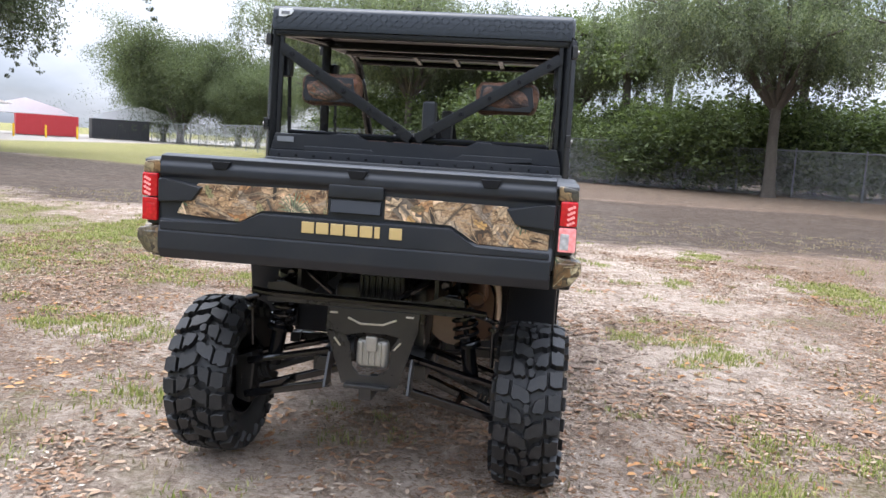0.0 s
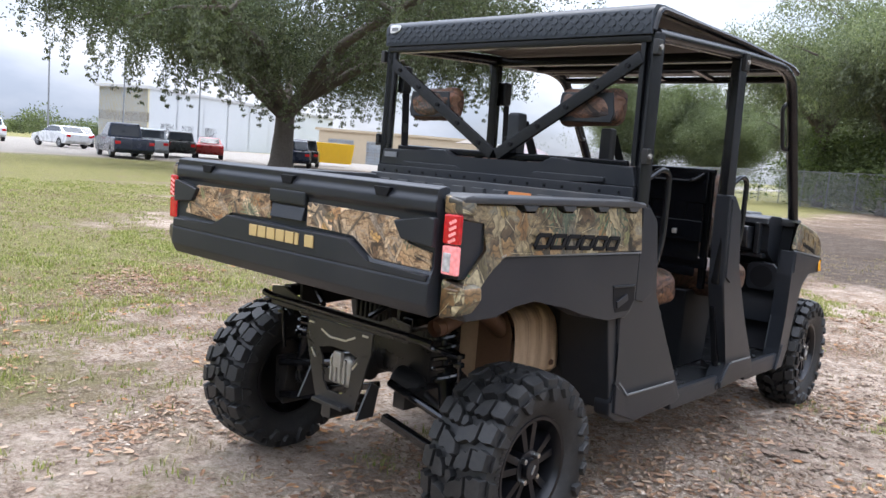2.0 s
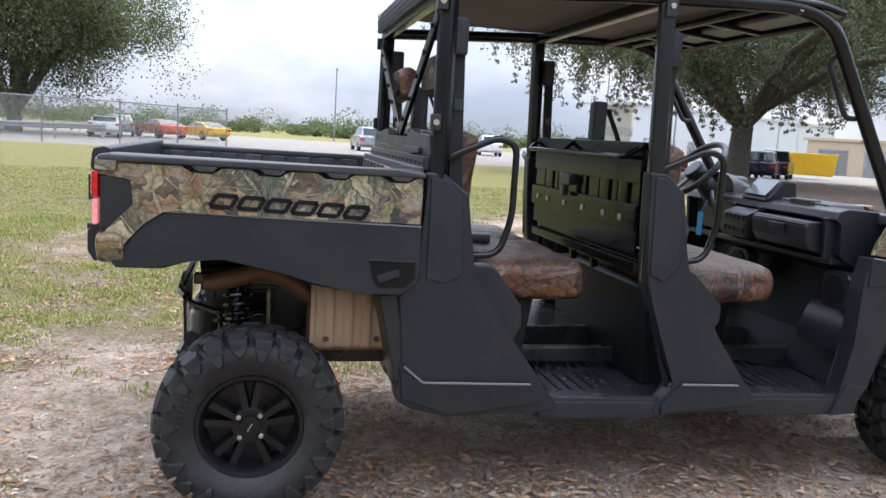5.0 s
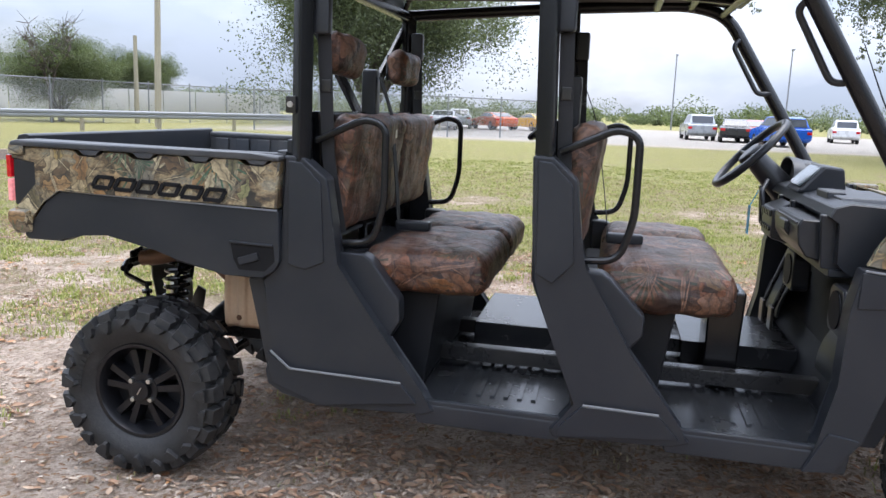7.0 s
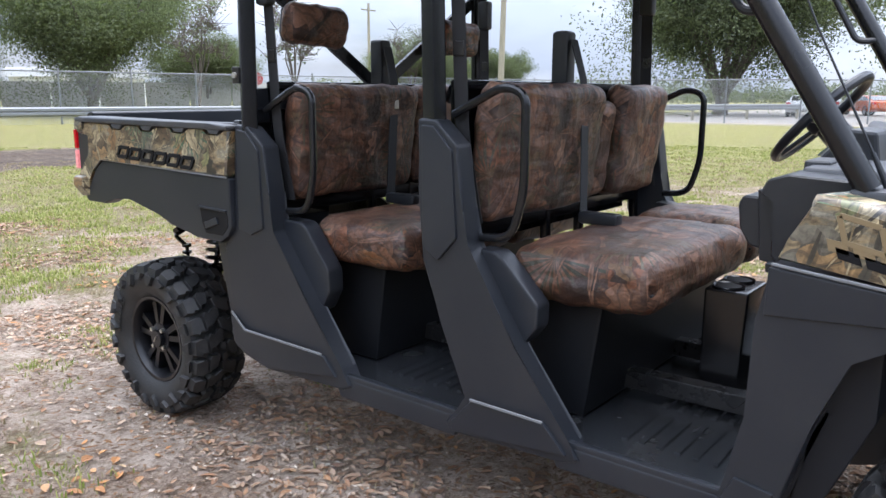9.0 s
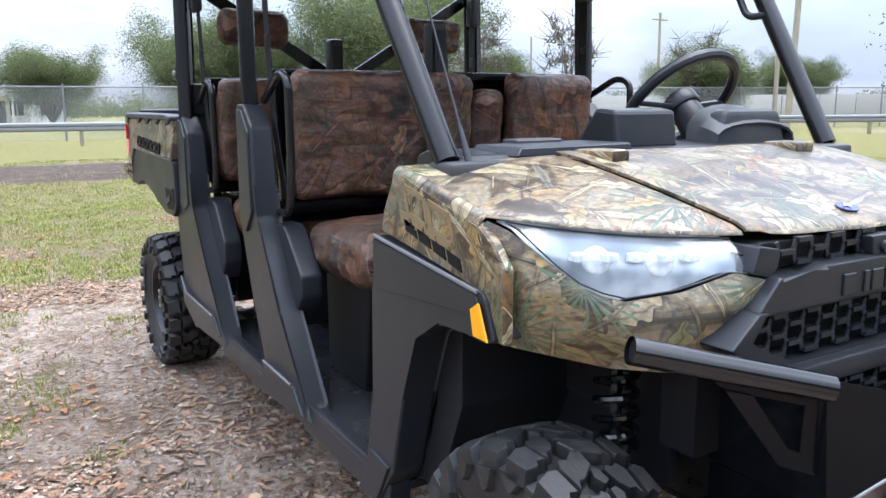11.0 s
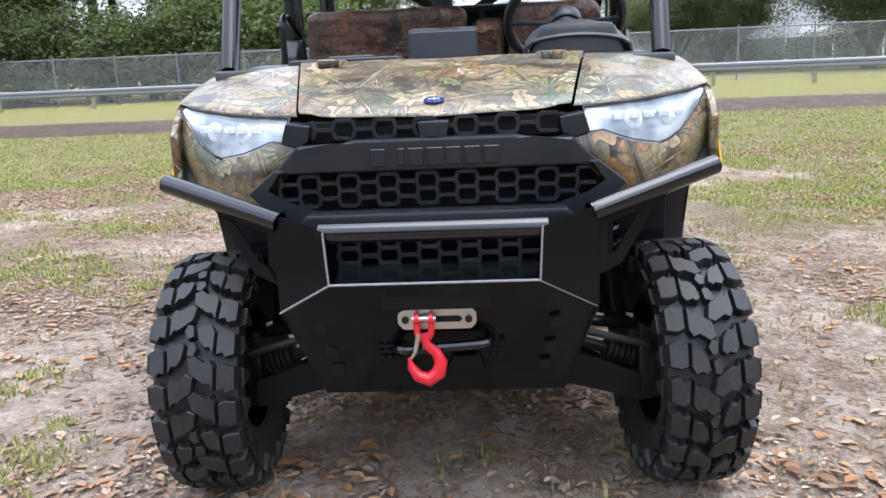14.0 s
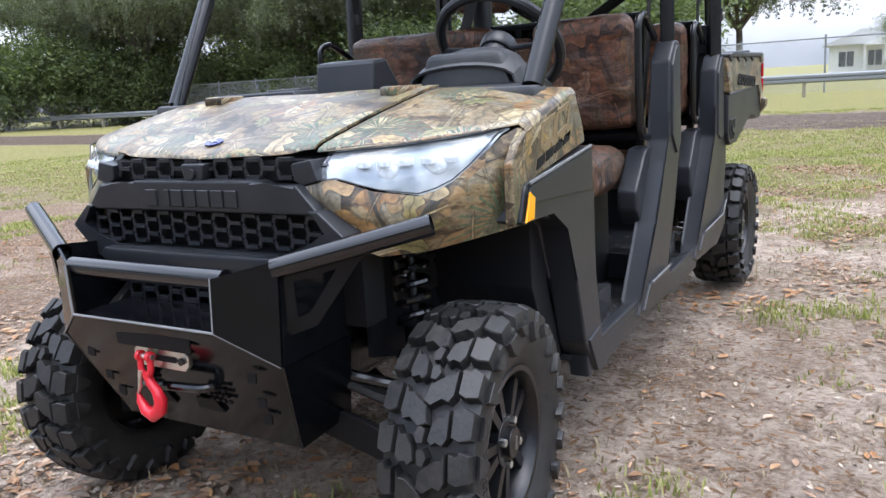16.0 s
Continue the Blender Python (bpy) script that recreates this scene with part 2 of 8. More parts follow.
M = {}
M["camo"] = camo("camouflage_plastic", tint=(1.02, 1.0, 0.93), rough=0.38, coat=0.32, gain=0.68, zoom=0.92)
M["camo_gate"] = camo("camouflage_decal", tint=(1.16, 1.0, 0.97), gain=1.15, zoom=1.45, rough=0.45, coat=0.1)
M["camo_seat"] = camo("camouflage_cloth", tint=(0.80, 0.50, 0.47), rough=0.46, coat=0.0, gain=0.50, zoom=0.70, cloth=True)
M["plastic"] = dusty("black_moulded_plastic", (0.013, 0.0152, 0.0195), 0.34, 0.05, spec=0.42)
M["panel"] = dusty("dark_grey_body_panel", (0.0155, 0.0180, 0.0230), 0.37, 0.04, spec=0.38)
M["bedliner"] = dusty("bed_liner_plastic", (0.030, 0.034, 0.040), 0.50, 0.20)
M["floor"] = dusty("floor_plastic", (0.015, 0.017, 0.020), 0.25, 0.06, 120.0, spec=0.50)
M["matt"] = dusty("matt_black_plastic", (0.010, 0.011, 0.014), 0.55, 0.02, spec=0.25)
M["steel"] = plain("black_powder_coat", (0.009, 0.0095, 0.0108), 0.24, 0.0, 300.0, 0.2, 0.08, 0.0004, spec=0.40)
M["gloss"] = plain("gloss_black_paint", (0.0040, 0.0045, 0.0058), 0.13, 0.0, 40.0, 0.2, 0.04, 0.0004, spec=0.20)
M["tube_gloss"] = plain("gloss_black_tube", (0.006, 0.006, 0.007), 0.11, 0.0, 40.0, 0.2, 0.03, 0.0004, spec=0.65)
# light grey that paints bright reflections along the black bumper's edges
M["edge_glint"] = plain("worn_gloss_edge", (0.20, 0.205, 0.215), 0.12, 0.0, 40.0, 0.3, 0.03, 0.0004, spec=0.9)
M["chassis"] = dusty("chassis_black", (0.012, 0.012, 0.013), 0.28, 0.12, 90.0)
M["rim"] = plain("rim_black", (0.010, 0.010, 0.012), 0.30, 0.3, 150.0, 0.2, 0.06, 0.0005)
# plain grey, lighter than the black panels whose edges it lines
M["edge"] = plain("scuffed_grey_edge", (0.16, 0.165, 0.17), 0.5, 0.0, 200.0, 0.2)
M["bright"] = plain("bare_metal", (0.62, 0.61, 0.58), 0.32, 1.0, 150.0, 0.15, 0.1)
M["alloy"] = plain("cast_alloy", (0.40, 0.38, 0.34), 0.5, 0.7, 120.0, 0.3, 0.3, 0.002)
M["heat"] = plain("tan_heat_shield", (0.52, 0.36, 0.23), 0.55, 0.1, 60.0, 0.2, 0.15, 0.001)
M["pipe"] = plain("rusty_pipe", (0.16, 0.085, 0.05), 0.6, 0.4, 90.0, 0.35, 0.3, 0.001)
M["gold"] = plain("gold_lettering", (0.50, 0.36, 0.15), 0.45, 0.0, 100.0, 0.08)
# dark lettering and parts; also flat patches that paint the shade in openings
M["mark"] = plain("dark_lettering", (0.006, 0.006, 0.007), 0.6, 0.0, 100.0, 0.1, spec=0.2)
M["tan_mark"] = plain("tan_lettering", (0.20, 0.145, 0.075), 0.4, 0.0, 100.0, 0.1)
M["amber"] = plain("amber_reflector", (0.85, 0.36, 0.0), 0.25, 0.0, 100.0, 0.05, coat=0.4)
M["hookred"] = plain("red_painted_hook", (0.62, 0.015, 0.03), 0.34, 0.0, 80.0, 0.12, 0.1, coat=0.3)
M["blue_tag"] = plain("blue_card", (0.01, 0.30, 0.62), 0.5)
M["badge"] = plain("blue_badge", (0.02, 0.03, 0.16), 0.25, 0.0, 50.0, 0.1, coat=0.4)
M["white"] = plain("white_enamel", (0.75, 0.75, 0.74), 0.4)
M["orange"] = plain("orange_sticker", (0.62, 0.22, 0.06), 0.5)
M["belt"] = plain("black_webbing", (0.012, 0.012, 0.013), 0.75, 0.0, 500.0, 0.2, 0.4, 0.001)
M["ceiling"] = plain("grey_roof_lining", (0.135, 0.118, 0.108), 0.75, 0.0, 200.0, 0.1, 0.2)
M["green_strap"] = plain("green_rope", (0.09, 0.30, 0.08), 0.7)


def tread_rubber():
    t = Tree("tyre_rubber")
    co = t.node("TexCoord").outputs["Object"]
    scuff = t.math("MULTIPLY_ADD", t.noise(co, 14.0, 8.0, 0.7), 0.6, t.math("MULTIPLY", t.noise(co, 70.0, 4.0, 0.7), 0.4))
    dust = t.ramp(scuff, ((0.46, 0.0), (0.66, 1.0)))
    t.set(Base_Color=t.mix(t.math("MULTIPLY", dust, 0.22), (0.0095, 0.0098, 0.0105), (0.12, 0.108, 0.098)),
          Roughness=t.math("MULTIPLY_ADD", dust, 0.2, 0.52))
    t.bump(t.math("ADD", t.noise(co, 120.0, 3.0), scuff), 0.5, 0.002)
    return t.mat


def glass(name, color=(1, 1, 1), rough=0.02):
    t = Tree(name)
    return t.set(Base_Color=color, Roughness=rough, Transmission_Weight=1.0, IOR=1.45)


def lens_mat(name, color, emit=0.0, rough=0.12):
    t = Tree(name)
    co = t.node("TexCoord").outputs["Object"]
    v = t.node("TexVoronoi", {"Vector": co, "Scale": 70.0}).outputs["Distance"]
    t.set(Base_Color=t.mix(t.math("MULTIPLY", v, 0.8), color, tuple(c * 0.35 for c in color)), Roughness=rough, Coat_Weight=0.6,
          Emission_Color=color, Emission_Strength=emit)
    t.bump(v, 0.3, 0.002)
    return t.mat


M["rubber"] = tread_rubber()
M["glass"] = glass("clear_glass")
M["tail_red"] = lens_mat("red_lens", (0.55, 0.008, 0.015), 0.10)
M["tail_pink"] = lens_mat("lit_red_lens", (0.90, 0.30, 0.30), 0.25)
M["tail_white"] = lens_mat("white_lens", (0.62, 0.60, 0.60), 0.0)
M["lamp_core"] = lens_mat("lit_headlamp", (0.72, 0.80, 0.88), 0.14)


def bowl_mat():
    """Fluted bright reflector, lit by the lamp's own glow."""
    t = Tree("headlamp_reflector")
    co = t.node("TexCoord").outputs["Object"]
    w = t.noise(co, 9.0, 2.0)
    n = t.noise(co, 34.0, 3.0)
    col = t.ramp(t.math("MULTIPLY_ADD", w, 0.75, t.math("MULTIPLY", n, 0.25)), ((0.34, (0.10, 0.13, 0.17)), (0.50, (0.28, 0.33, 0.38)), (0.66, (0.55, 0.60, 0.65))))
    t.set(Base_Color=col, Roughness=0.22, Metallic=0.4, Emission_Color=col, Emission_Strength=0.22)
    t.bump(w, 0.4, 0.004)
    return t.mat


M["lamp_bowl"] = bowl_mat()
M["screen"] = plain("grey_screen", (0.10, 0.12, 0.13), 0.12, 0.0, 20.0, 0.05, coat=0.5)
M["plate"] = plain("tread_plate_paint", (0.022, 0.028, 0.036), 0.38, 0.0, 300.0, 0.15, 0.1, 0.0004)
M["cup"] = plain("gloss_cup_holder", (0.008, 0.008, 0.009), 0.22, 0.0, 40.0, 0.1, 0.05)
M["seat_box"] = plain("dark_seat_box", (0.007, 0.0078, 0.0095), 0.55, 0.0, 120.0, 0.2, 0.2, 0.001, spec=0.25)


# ---- mesh helpers ----
def part(name, bm, material, parent=None, label="", smooth=35, at=None):
    """Links a bmesh as one mesh object under a thing or a part, with box-projected UVs in metres."""
    bmesh.ops.recalc_face_normals(bm, faces=bm.faces)
    uv = bm.loops.layers.uv.verify()
    for f in bm.faces:
        n = f.normal
        a = max(range(3), key=lambda i: abs(n[i]))
        i, j = ((1, 2), (0, 2), (0, 1))[a]
        for lp in f.loops:
            c = lp.vert.co
            lp[uv].uv = (c[i] + 0.37 * a, c[j] + 0.11 * a)
    me = bpy.data.meshes.new(name)
    bm.to_mesh(me)
    bm.free()
    me.materials.append(M[material] if isinstance(material, str) else material)
    if smooth:
        me.shade_smooth()
        me.set_sharp_from_angle(angle=radians(smooth))
    ob = new(name, me)
    if smooth and len(me.polygons) < 6000:
        wn_mod = ob.modifiers.new("flat_faces", "WEIGHTED_NORMAL")
        wn_mod.keep_sharp = True
    if parent is not None:
        ob.parent = parent
    if at is not None:
        ob.matrix_basis = at
    if label:
        ob["label"] = label
    return ob


def thing(name, label, category, at=None, group="", kind=""):
    ob = new(name)
    if at is not None:
        ob.matrix_basis = at
    return tagged(ob, label, category, group, kind)


def again(ob, at, parent=None):
    """Another part on the same mesh."""
    o = new(ob.name.split(".")[0], ob.data)
    o.parent = ob.parent if parent is None else parent
    o.matrix_basis = at
    if "label" in ob:
        o["label"] = ob["label"]
    return o


def box(bm, x0, x1, y0, y1, z0, z1, bevel=0.0, seg=2):
    m = Matrix.Translation(((x0 + x1) / 2, (y0 + y1) / 2, (z0 + z1) / 2)) @ Matrix.Diagonal((abs(x1 - x0), abs(y1 - y0), abs(z1 - z0), 1))
    made = bmesh.ops.create_cube(bm, size=1, matrix=m)["verts"]
    if bevel:
        edges = list({e for v in made for e in v.link_edges})
        bmesh.ops.bevel(bm, geom=edges, offset=bevel, segments=seg, affect="EDGES", profile=0.5)
    return bm


def slab(bm, pts, axis, a, b, bevel=0.0, seg=2):
    """A flat outline pts, in the two other axes, made solid from a to b along axis. a and b may be functions of the point."""
    fa = a if callable(a) else (lambda p: a)
    fb = b if callable(b) else (lambda p: b)

    def place(p, h):
        if axis == "x":
            return (h, p[0], p[1])
        if axis == "y":
            return (p[0], h, p[1])
        return (p[0], p[1], h)

    lo = [bm.verts.new(place(p, fa(p))) for p in pts]
    hi = [bm.verts.new(place(p, fb(p))) for p in pts]
    n = len(pts)
    faces = [bm.faces.new(lo[::-1]), bm.faces.new(hi)]
    faces += [bm.faces.new((lo[i], lo[(i + 1) % n], hi[(i + 1) % n], hi[i])) for i in range(n)]
    if bevel:
        edges = list({e for f in faces[:2] for e in f.edges} | {e for f in faces for e in f.edges})
        bmesh.ops.bevel(bm, geom=edges, offset=bevel, segments=seg, affect="EDGES", profile=0.5, clamp_overlap=True)
    return bm


def rounded(pts, r, n=5):
    """Rounds the corners of an open line of points."""
    pts = [Vector(p) for p in pts]
    out = [pts[0]]
    for a, b, c in zip(pts, pts[1:], pts[2:]):
        u, v = (a - b), (c - b)
        k = min(r, u.length * 0.49, v.length * 0.49)
        p, q = b + u.normalized() * k, b + v.normalized() * k
        for i in range(n + 1):
            s = i / n
            out.append(p.lerp(b, s).lerp(b.lerp(q, s), s))
    out.append(pts[-1])
    return out


def tube(bm, pts, r, n=12, bend=0.0, cap=True, flat=1.0, closed=False):
    """A round bar along a line; r may be a list of radii. flat squeezes it across."""
    pts = rounded(pts, bend) if bend else [Vector(p) for p in pts]
    rad = r if isinstance(r, (list, tuple)) else [r] * len(pts)
    rings = []
    ref = None
    m = len(pts)
    for i, p in enumerate(pts):
        if closed:
            d = (pts[(i + 1) % m] - pts[i - 1]).normalized()
        else:
            d = (pts[min(i + 1, m - 1)] - pts[max(i - 1, 0)]).normalized()
        if ref is None:
            ref = Vector((0, 0, 1)) if abs(d.z) < 0.9 else Vector((0, 1, 0))
        u = (ref - d * ref.dot(d)).normalized()
        ref = u
        v = d.cross(u)
        rings.append([bm.verts.new(p + (u * math.cos(2 * math.pi * k / n) + v * math.sin(2 * math.pi * k / n) * flat) * rad[i]) for k in range(n)])
    pairs = list(zip(rings, rings[1:])) + ([(rings[-1], rings[0])] if closed else [])
    for a, b in pairs:
        for k in range(n):
            bm.faces.new((a[k], a[(k + 1) % n], b[(k + 1) % n], b[k]))
    if cap and not closed:
        bm.faces.new(rings[0][::-1])
        bm.faces.new(rings[-1])
    return bm


def sqtube(bm, pts, w, h, bevel=0.006):
    """A square bar along straight runs between points."""
    for a, b in zip(pts, pts[1:]):
        a, b = Vector(a), Vector(b)
        d = b - a
        m = Matrix.Translation((a + b) / 2) @ d.to_track_quat("Z", "Y").to_matrix().to_4x4() @ Matrix.Diagonal((w, h, d.length, 1))
        made = bmesh.ops.create_cube(bm, size=1, matrix=m)["verts"]
        bmesh.ops.bevel(bm, geom=list({e for v in made for e in v.link_edges}), offset=bevel, segments=2, affect="EDGES", profile=0.5)
    return bm


def disc(bm, c, d, r, depth, n=20, r2=None, bevel=0.0):
    """A short cylinder centred at c along d."""
    m = Matrix.Translation(c) @ Vector(d).to_track_quat("Z", "Y").to_matrix().to_4x4()
    made = bmesh.ops.create_cone(bm, cap_ends=True, segments=n, radius1=r, radius2=r if r2 is None else r2, depth=depth, matrix=m)["verts"]
    if bevel:
        edges = [e for e in {e for v in made for e in v.link_edges} if any(len(f.verts) > 4 for f in e.link_faces)]
        bmesh.ops.bevel(bm, geom=edges, offset=bevel, segments=2, affect="EDGES", profile=0.5)
    return bm


def lathe(bm, profile, n=40, axis="x"):
    """Turns a line of (along, radius) about the axis; closes the ends that stand off it."""
    rings = []
    for a, r in profile:
        ring = []
        for k in range(n):
            c, s = math.cos(2 * math.pi * k / n) * r, math.sin(2 * math.pi * k / n) * r
            ring.append(bm.verts.new((a, c, s) if axis == "x" else (c, s, a)))
        rings.append(ring)
    for p, q in zip(rings, rings[1:]):
        for k in range(n):
            bm.faces.new((p[k], p[(k + 1) % n], q[(k + 1) % n], q[k]))
    return bm


def sheet(bm, rows, thick=None):
    """A skin through a net of points (rows of equal length), made solid by thick along its normals."""
    grid = [[bm.verts.new(p) for p in row] for row in rows]
    faces = []
    for a, b in zip(grid, grid[1:]):
        for k in range(len(a) - 1):
            faces.append(bm.faces.new((a[k], a[k + 1], b[k + 1], b[k])))
    if thick:
        bmesh.ops.recalc_face_normals(bm, faces=faces)
        bmesh.ops.solidify(bm, geom=faces, thickness=thick)
    return bm


def smooth_net(rows, k):
    """Refines a net of points with Catmull-Rom curves, k steps between points, in both ways."""
    def line(p):
        p = [Vector(q) for q in p]
        out = []
        for i in range(len(p) - 1):
            a, b, c, d = p[max(i - 1, 0)], p[i], p[i + 1], p[min(i + 2, len(p) - 1)]
            for j in range(k):
                t = j / k
                out.append(0.5 * ((2 * b) + (c - a) * t + (2 * a - 5 * b + 4 * c - d) * t * t + (3 * b - a - 3 * c + d) * t ** 3))
        return out + [p[-1]]
    rows = [line(r) for r in rows]
    cols = [line(c) for c in zip(*rows)]
    return [list(r) for r in zip(*cols)]


# ---- ground: one sheet to the horizon ----
def smooth01(a, b, v):
    s = min(1.0, max(0.0, (v - a) / (b - a)))
    return s * s * (3 - 2 * s)


def road_weight(x, y):
    """The dirt track that loops round the field."""
    w = 0.0
    # ahead of the vehicle, bending away to the far left
    yc = 16.5 + 0.020 * max(0.0, -x) ** 1.75 + 0.004 * max(0.0, x) ** 2
    half = 7.0 + 0.02 * abs(x) + 1.2 * noise.noise((x * 0.3, y * 0.3, 21.0))
    w = max(w, 1 - smooth01(half - 2.5, half + 2.0, abs(y - yc))) if x > -70 else w
    # behind it
    yb = -14.0 + 0.006 * x * x * (1 if x < 0 else -0.4)
    w = max(w, 1 - smooth01(2.0, 3.2, abs(y - yb))) if -14 < x < 80 else w
    return w


def lot_weight(x, y):
    """The pale gravel of the car park beyond the grass."""
    return smooth01(33.0, 38.0, -x - 0.10 * y) * (1 - smooth01(78, 90, -x)) * smooth01(-22, -14, y)


def cover(x, y):
    """Weights of grass, track with painted tree shade, gravel and litter at a place."""
    n1 = noise.noise((x * 0.35, y * 0.35, 1.3))
    n2 = noise.noise((x * 1.3, y * 1.3, 4.1))
    d = math.hypot(x, y - 1.2)
    side = smooth01(0.4, 3.8, -x - 0.20 * y)
    back = smooth01(0.8, 4.5, -y + 0.1 * x) * 0.85
    far = smooth01(5.0, 18.0, d)
    grass = 0.24 + 0.50 * max(side, back) * smooth01(0.6, 3.0, d) + 0.34 * far + 0.5 * n1 + 0.3 * n2 + 0.30 * smooth01(2, 12, -y) + 0.15 * smooth01(6, 16, -x) * smooth01(8, 2, y) - 0.34 * smooth01(1.5, 7, y) * (1 - smooth01(18, 26, d)) - 0.05 * smooth01(23, 27, y) + 0.2 * smooth01(16, 24, d)
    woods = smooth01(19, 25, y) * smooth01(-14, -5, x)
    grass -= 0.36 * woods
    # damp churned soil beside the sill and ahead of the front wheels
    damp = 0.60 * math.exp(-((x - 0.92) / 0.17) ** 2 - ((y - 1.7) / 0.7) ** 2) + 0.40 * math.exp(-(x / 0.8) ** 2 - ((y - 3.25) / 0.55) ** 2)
    # the woods share paints tree shade into the ground with the dark track colour
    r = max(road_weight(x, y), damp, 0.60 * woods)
    g = lot_weight(x, y)
    churn = math.exp(-((x - 1.2) / 0.8) ** 2 - ((y - 1.9) / 1.9) ** 2) + math.exp(-((x + 0.1) / 1.1) ** 2 - ((y - 3.2) / 0.8) ** 2)
    litter = 0.50 + 0.75 * noise.noise((x * 0.6 + 9, y * 0.6, 7.7)) + 0.35 * noise.noise((x * 1.9, y * 1.9, 17.7)) + 0.40 * smooth01(4.0, 9.0, x + 0.15 * y) + 0.7 * woods - 0.35 * min(1.0, churn) - 0.20 * far + 0.32 * smooth01(1.8, 3.6, x)
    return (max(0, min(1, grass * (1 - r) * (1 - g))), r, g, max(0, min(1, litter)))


def lift(x, y):
    """The unevenness of the sandy ground."""
    d = math.hypot(x, y - 1.2)
    near = 1 - smooth01(6, 16, d)
    churn = math.exp(-((x - 1.1) / 0.7) ** 2 - ((y - 1.9) / 1.6) ** 2) + math.exp(-((x + 0.1) / 1.1) ** 2 - ((y - 3.3) / 0.8) ** 2)
    h = 0.020 * noise.noise((x * 0.9, y * 0.9, 0)) + near * (0.012 * noise.noise((x * 3.1, y * 3.1, 2)) + 0.006 * noise.noise((x * 9, y * 9, 3)))
    h += min(1, churn) * (0.038 * noise.noise((x * 5.0, y * 5.0, 5)) + 0.045 * abs(noise.noise((x * 9.0, y * 9.0, 6))) - 0.012)
    # cross-bars pressed by the tyres ahead of and beside the front wheels
    for wx in (-0.64, 0.64):
        if abs(x - wx) < 0.14 and 3.15 < y < 6.5:
            h -= 0.016 * smooth01(0.14, 0.09, abs(x - wx)) * (0.5 + 0.5 * math.sin(y * 78 + 30 * abs(x - wx)))
    h -= 0.02 * road_weight(x, y)
    return h - 0.004


def ground_material():
    t = Tree("sandy_field")
    co = t.node("TexCoord").outputs["Object"]
    at = t.node("Attribute", attribute_name="cover")
    sep = t.node("SeparateColor", {0: at.outputs["Color"]})
    litter = at.outputs["Alpha"]
    fine = t.math("MULTIPLY_ADD", t.noise(co, 46.0, 6.0, 0.72), 0.6, t.math("MULTIPLY", t.noise(co, 190.0, 4.0, 0.75), 0.4))
    mid = t.noise(co, 7.0, 8.0, 0.68)
    big = t.noise(co, 0.9, 5.0, 0.6)
    patch = t.noise(co, 2.3, 7.0, 0.72)
    sand = t.ramp(t.math("MULTIPLY_ADD", fine, 0.55, t.math("MULTIPLY", mid, 0.45)), ((0.40, (0.16, 0.113, 0.082)), (0.475, (0.445, 0.345, 0.268)), (0.56, (0.68, 0.565, 0.465))))
    humus = t.ramp(fine, ((0.40, (0.075, 0.048, 0.033)), (0.5, (0.235, 0.158, 0.108)), (0.60, (0.44, 0.33, 0.25))))
    soil = t.ramp(t.math("ADD", t.math("MULTIPLY", patch, 0.75), t.math("MULTIPLY_ADD", litter, 0.44, -0.12)), ((0.44, 0.0), (0.66, 0.92)))
    dirt = t.mix(soil, sand, humus)
    browns = ((0.0, (0.27, 0.155, 0.085)), (0.3, (0.40, 0.29, 0.20)), (0.55, (0.19, 0.12, 0.078)), (0.8, (0.42, 0.22, 0.10)), (1.0, (0.55, 0.47, 0.39)))
    leafy = leaf_layer(t, co, 34.0, 0.72, 0.20, 1.0, browns, dirt, 0.38, 0.2)
    leafy = leaf_layer(t, co, 21.0, 0.70, 0.17, 2.0, browns, leafy, 0.28, 0.2)
    dirt = t.mix(t.ramp(t.math("ADD", t.math("MULTIPLY", mid, 0.6), t.math("MULTIPLY", litter, 0.55)), ((0.34, 0.0), (0.60, 1.0))), dirt, leafy)
    straw = t.ramp(fine, ((0.36, (0.11, 0.082, 0.048)), (0.5, (0.25, 0.195, 0.12)), (0.62, (0.42, 0.355, 0.245))))
    blade = t.ramp(t.noise(co, 55.0, 6.0, 0.7), ((0.36, (0.075, 0.088, 0.026)), (0.5, (0.22, 0.205, 0.072)), (0.64, (0.40, 0.355, 0.150))))
    turf = t.mix(t.ramp(t.math("ADD", t.math("MULTIPLY_ADD", big, 0.5, t.math("MULTIPLY", patch, 0.5)), t.math("MULTIPLY_ADD", sep.outputs[0], 0.34, -0.22)), ((0.44, 0.0), (0.60, 1.0))), straw, blade)
    gmask = t.ramp(t.math("ADD", sep.outputs[0], t.math("ADD", t.math("MULTIPLY", t.math("SUBTRACT", mid, 0.5), 1.1), t.math("MULTIPLY", t.math("SUBTRACT", patch, 0.5), 1.2))), ((0.38, 0.0), (0.62, 1.0)))
    col = t.mix(gmask, dirt, turf)
    # dirt track tone, which also serves as painted shade under the woods
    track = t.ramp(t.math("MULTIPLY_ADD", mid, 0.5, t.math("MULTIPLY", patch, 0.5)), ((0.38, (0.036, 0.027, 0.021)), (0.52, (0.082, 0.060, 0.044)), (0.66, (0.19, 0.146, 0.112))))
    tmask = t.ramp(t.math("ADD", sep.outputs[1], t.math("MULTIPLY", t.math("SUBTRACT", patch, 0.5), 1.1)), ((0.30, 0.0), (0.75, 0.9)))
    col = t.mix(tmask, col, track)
    gravel = t.ramp(mid, ((0.3, (0.24, 0.22, 0.195)), (0.7, (0.38, 0.35, 0.31))))
    col = t.mix(sep.outputs[2], col, gravel)
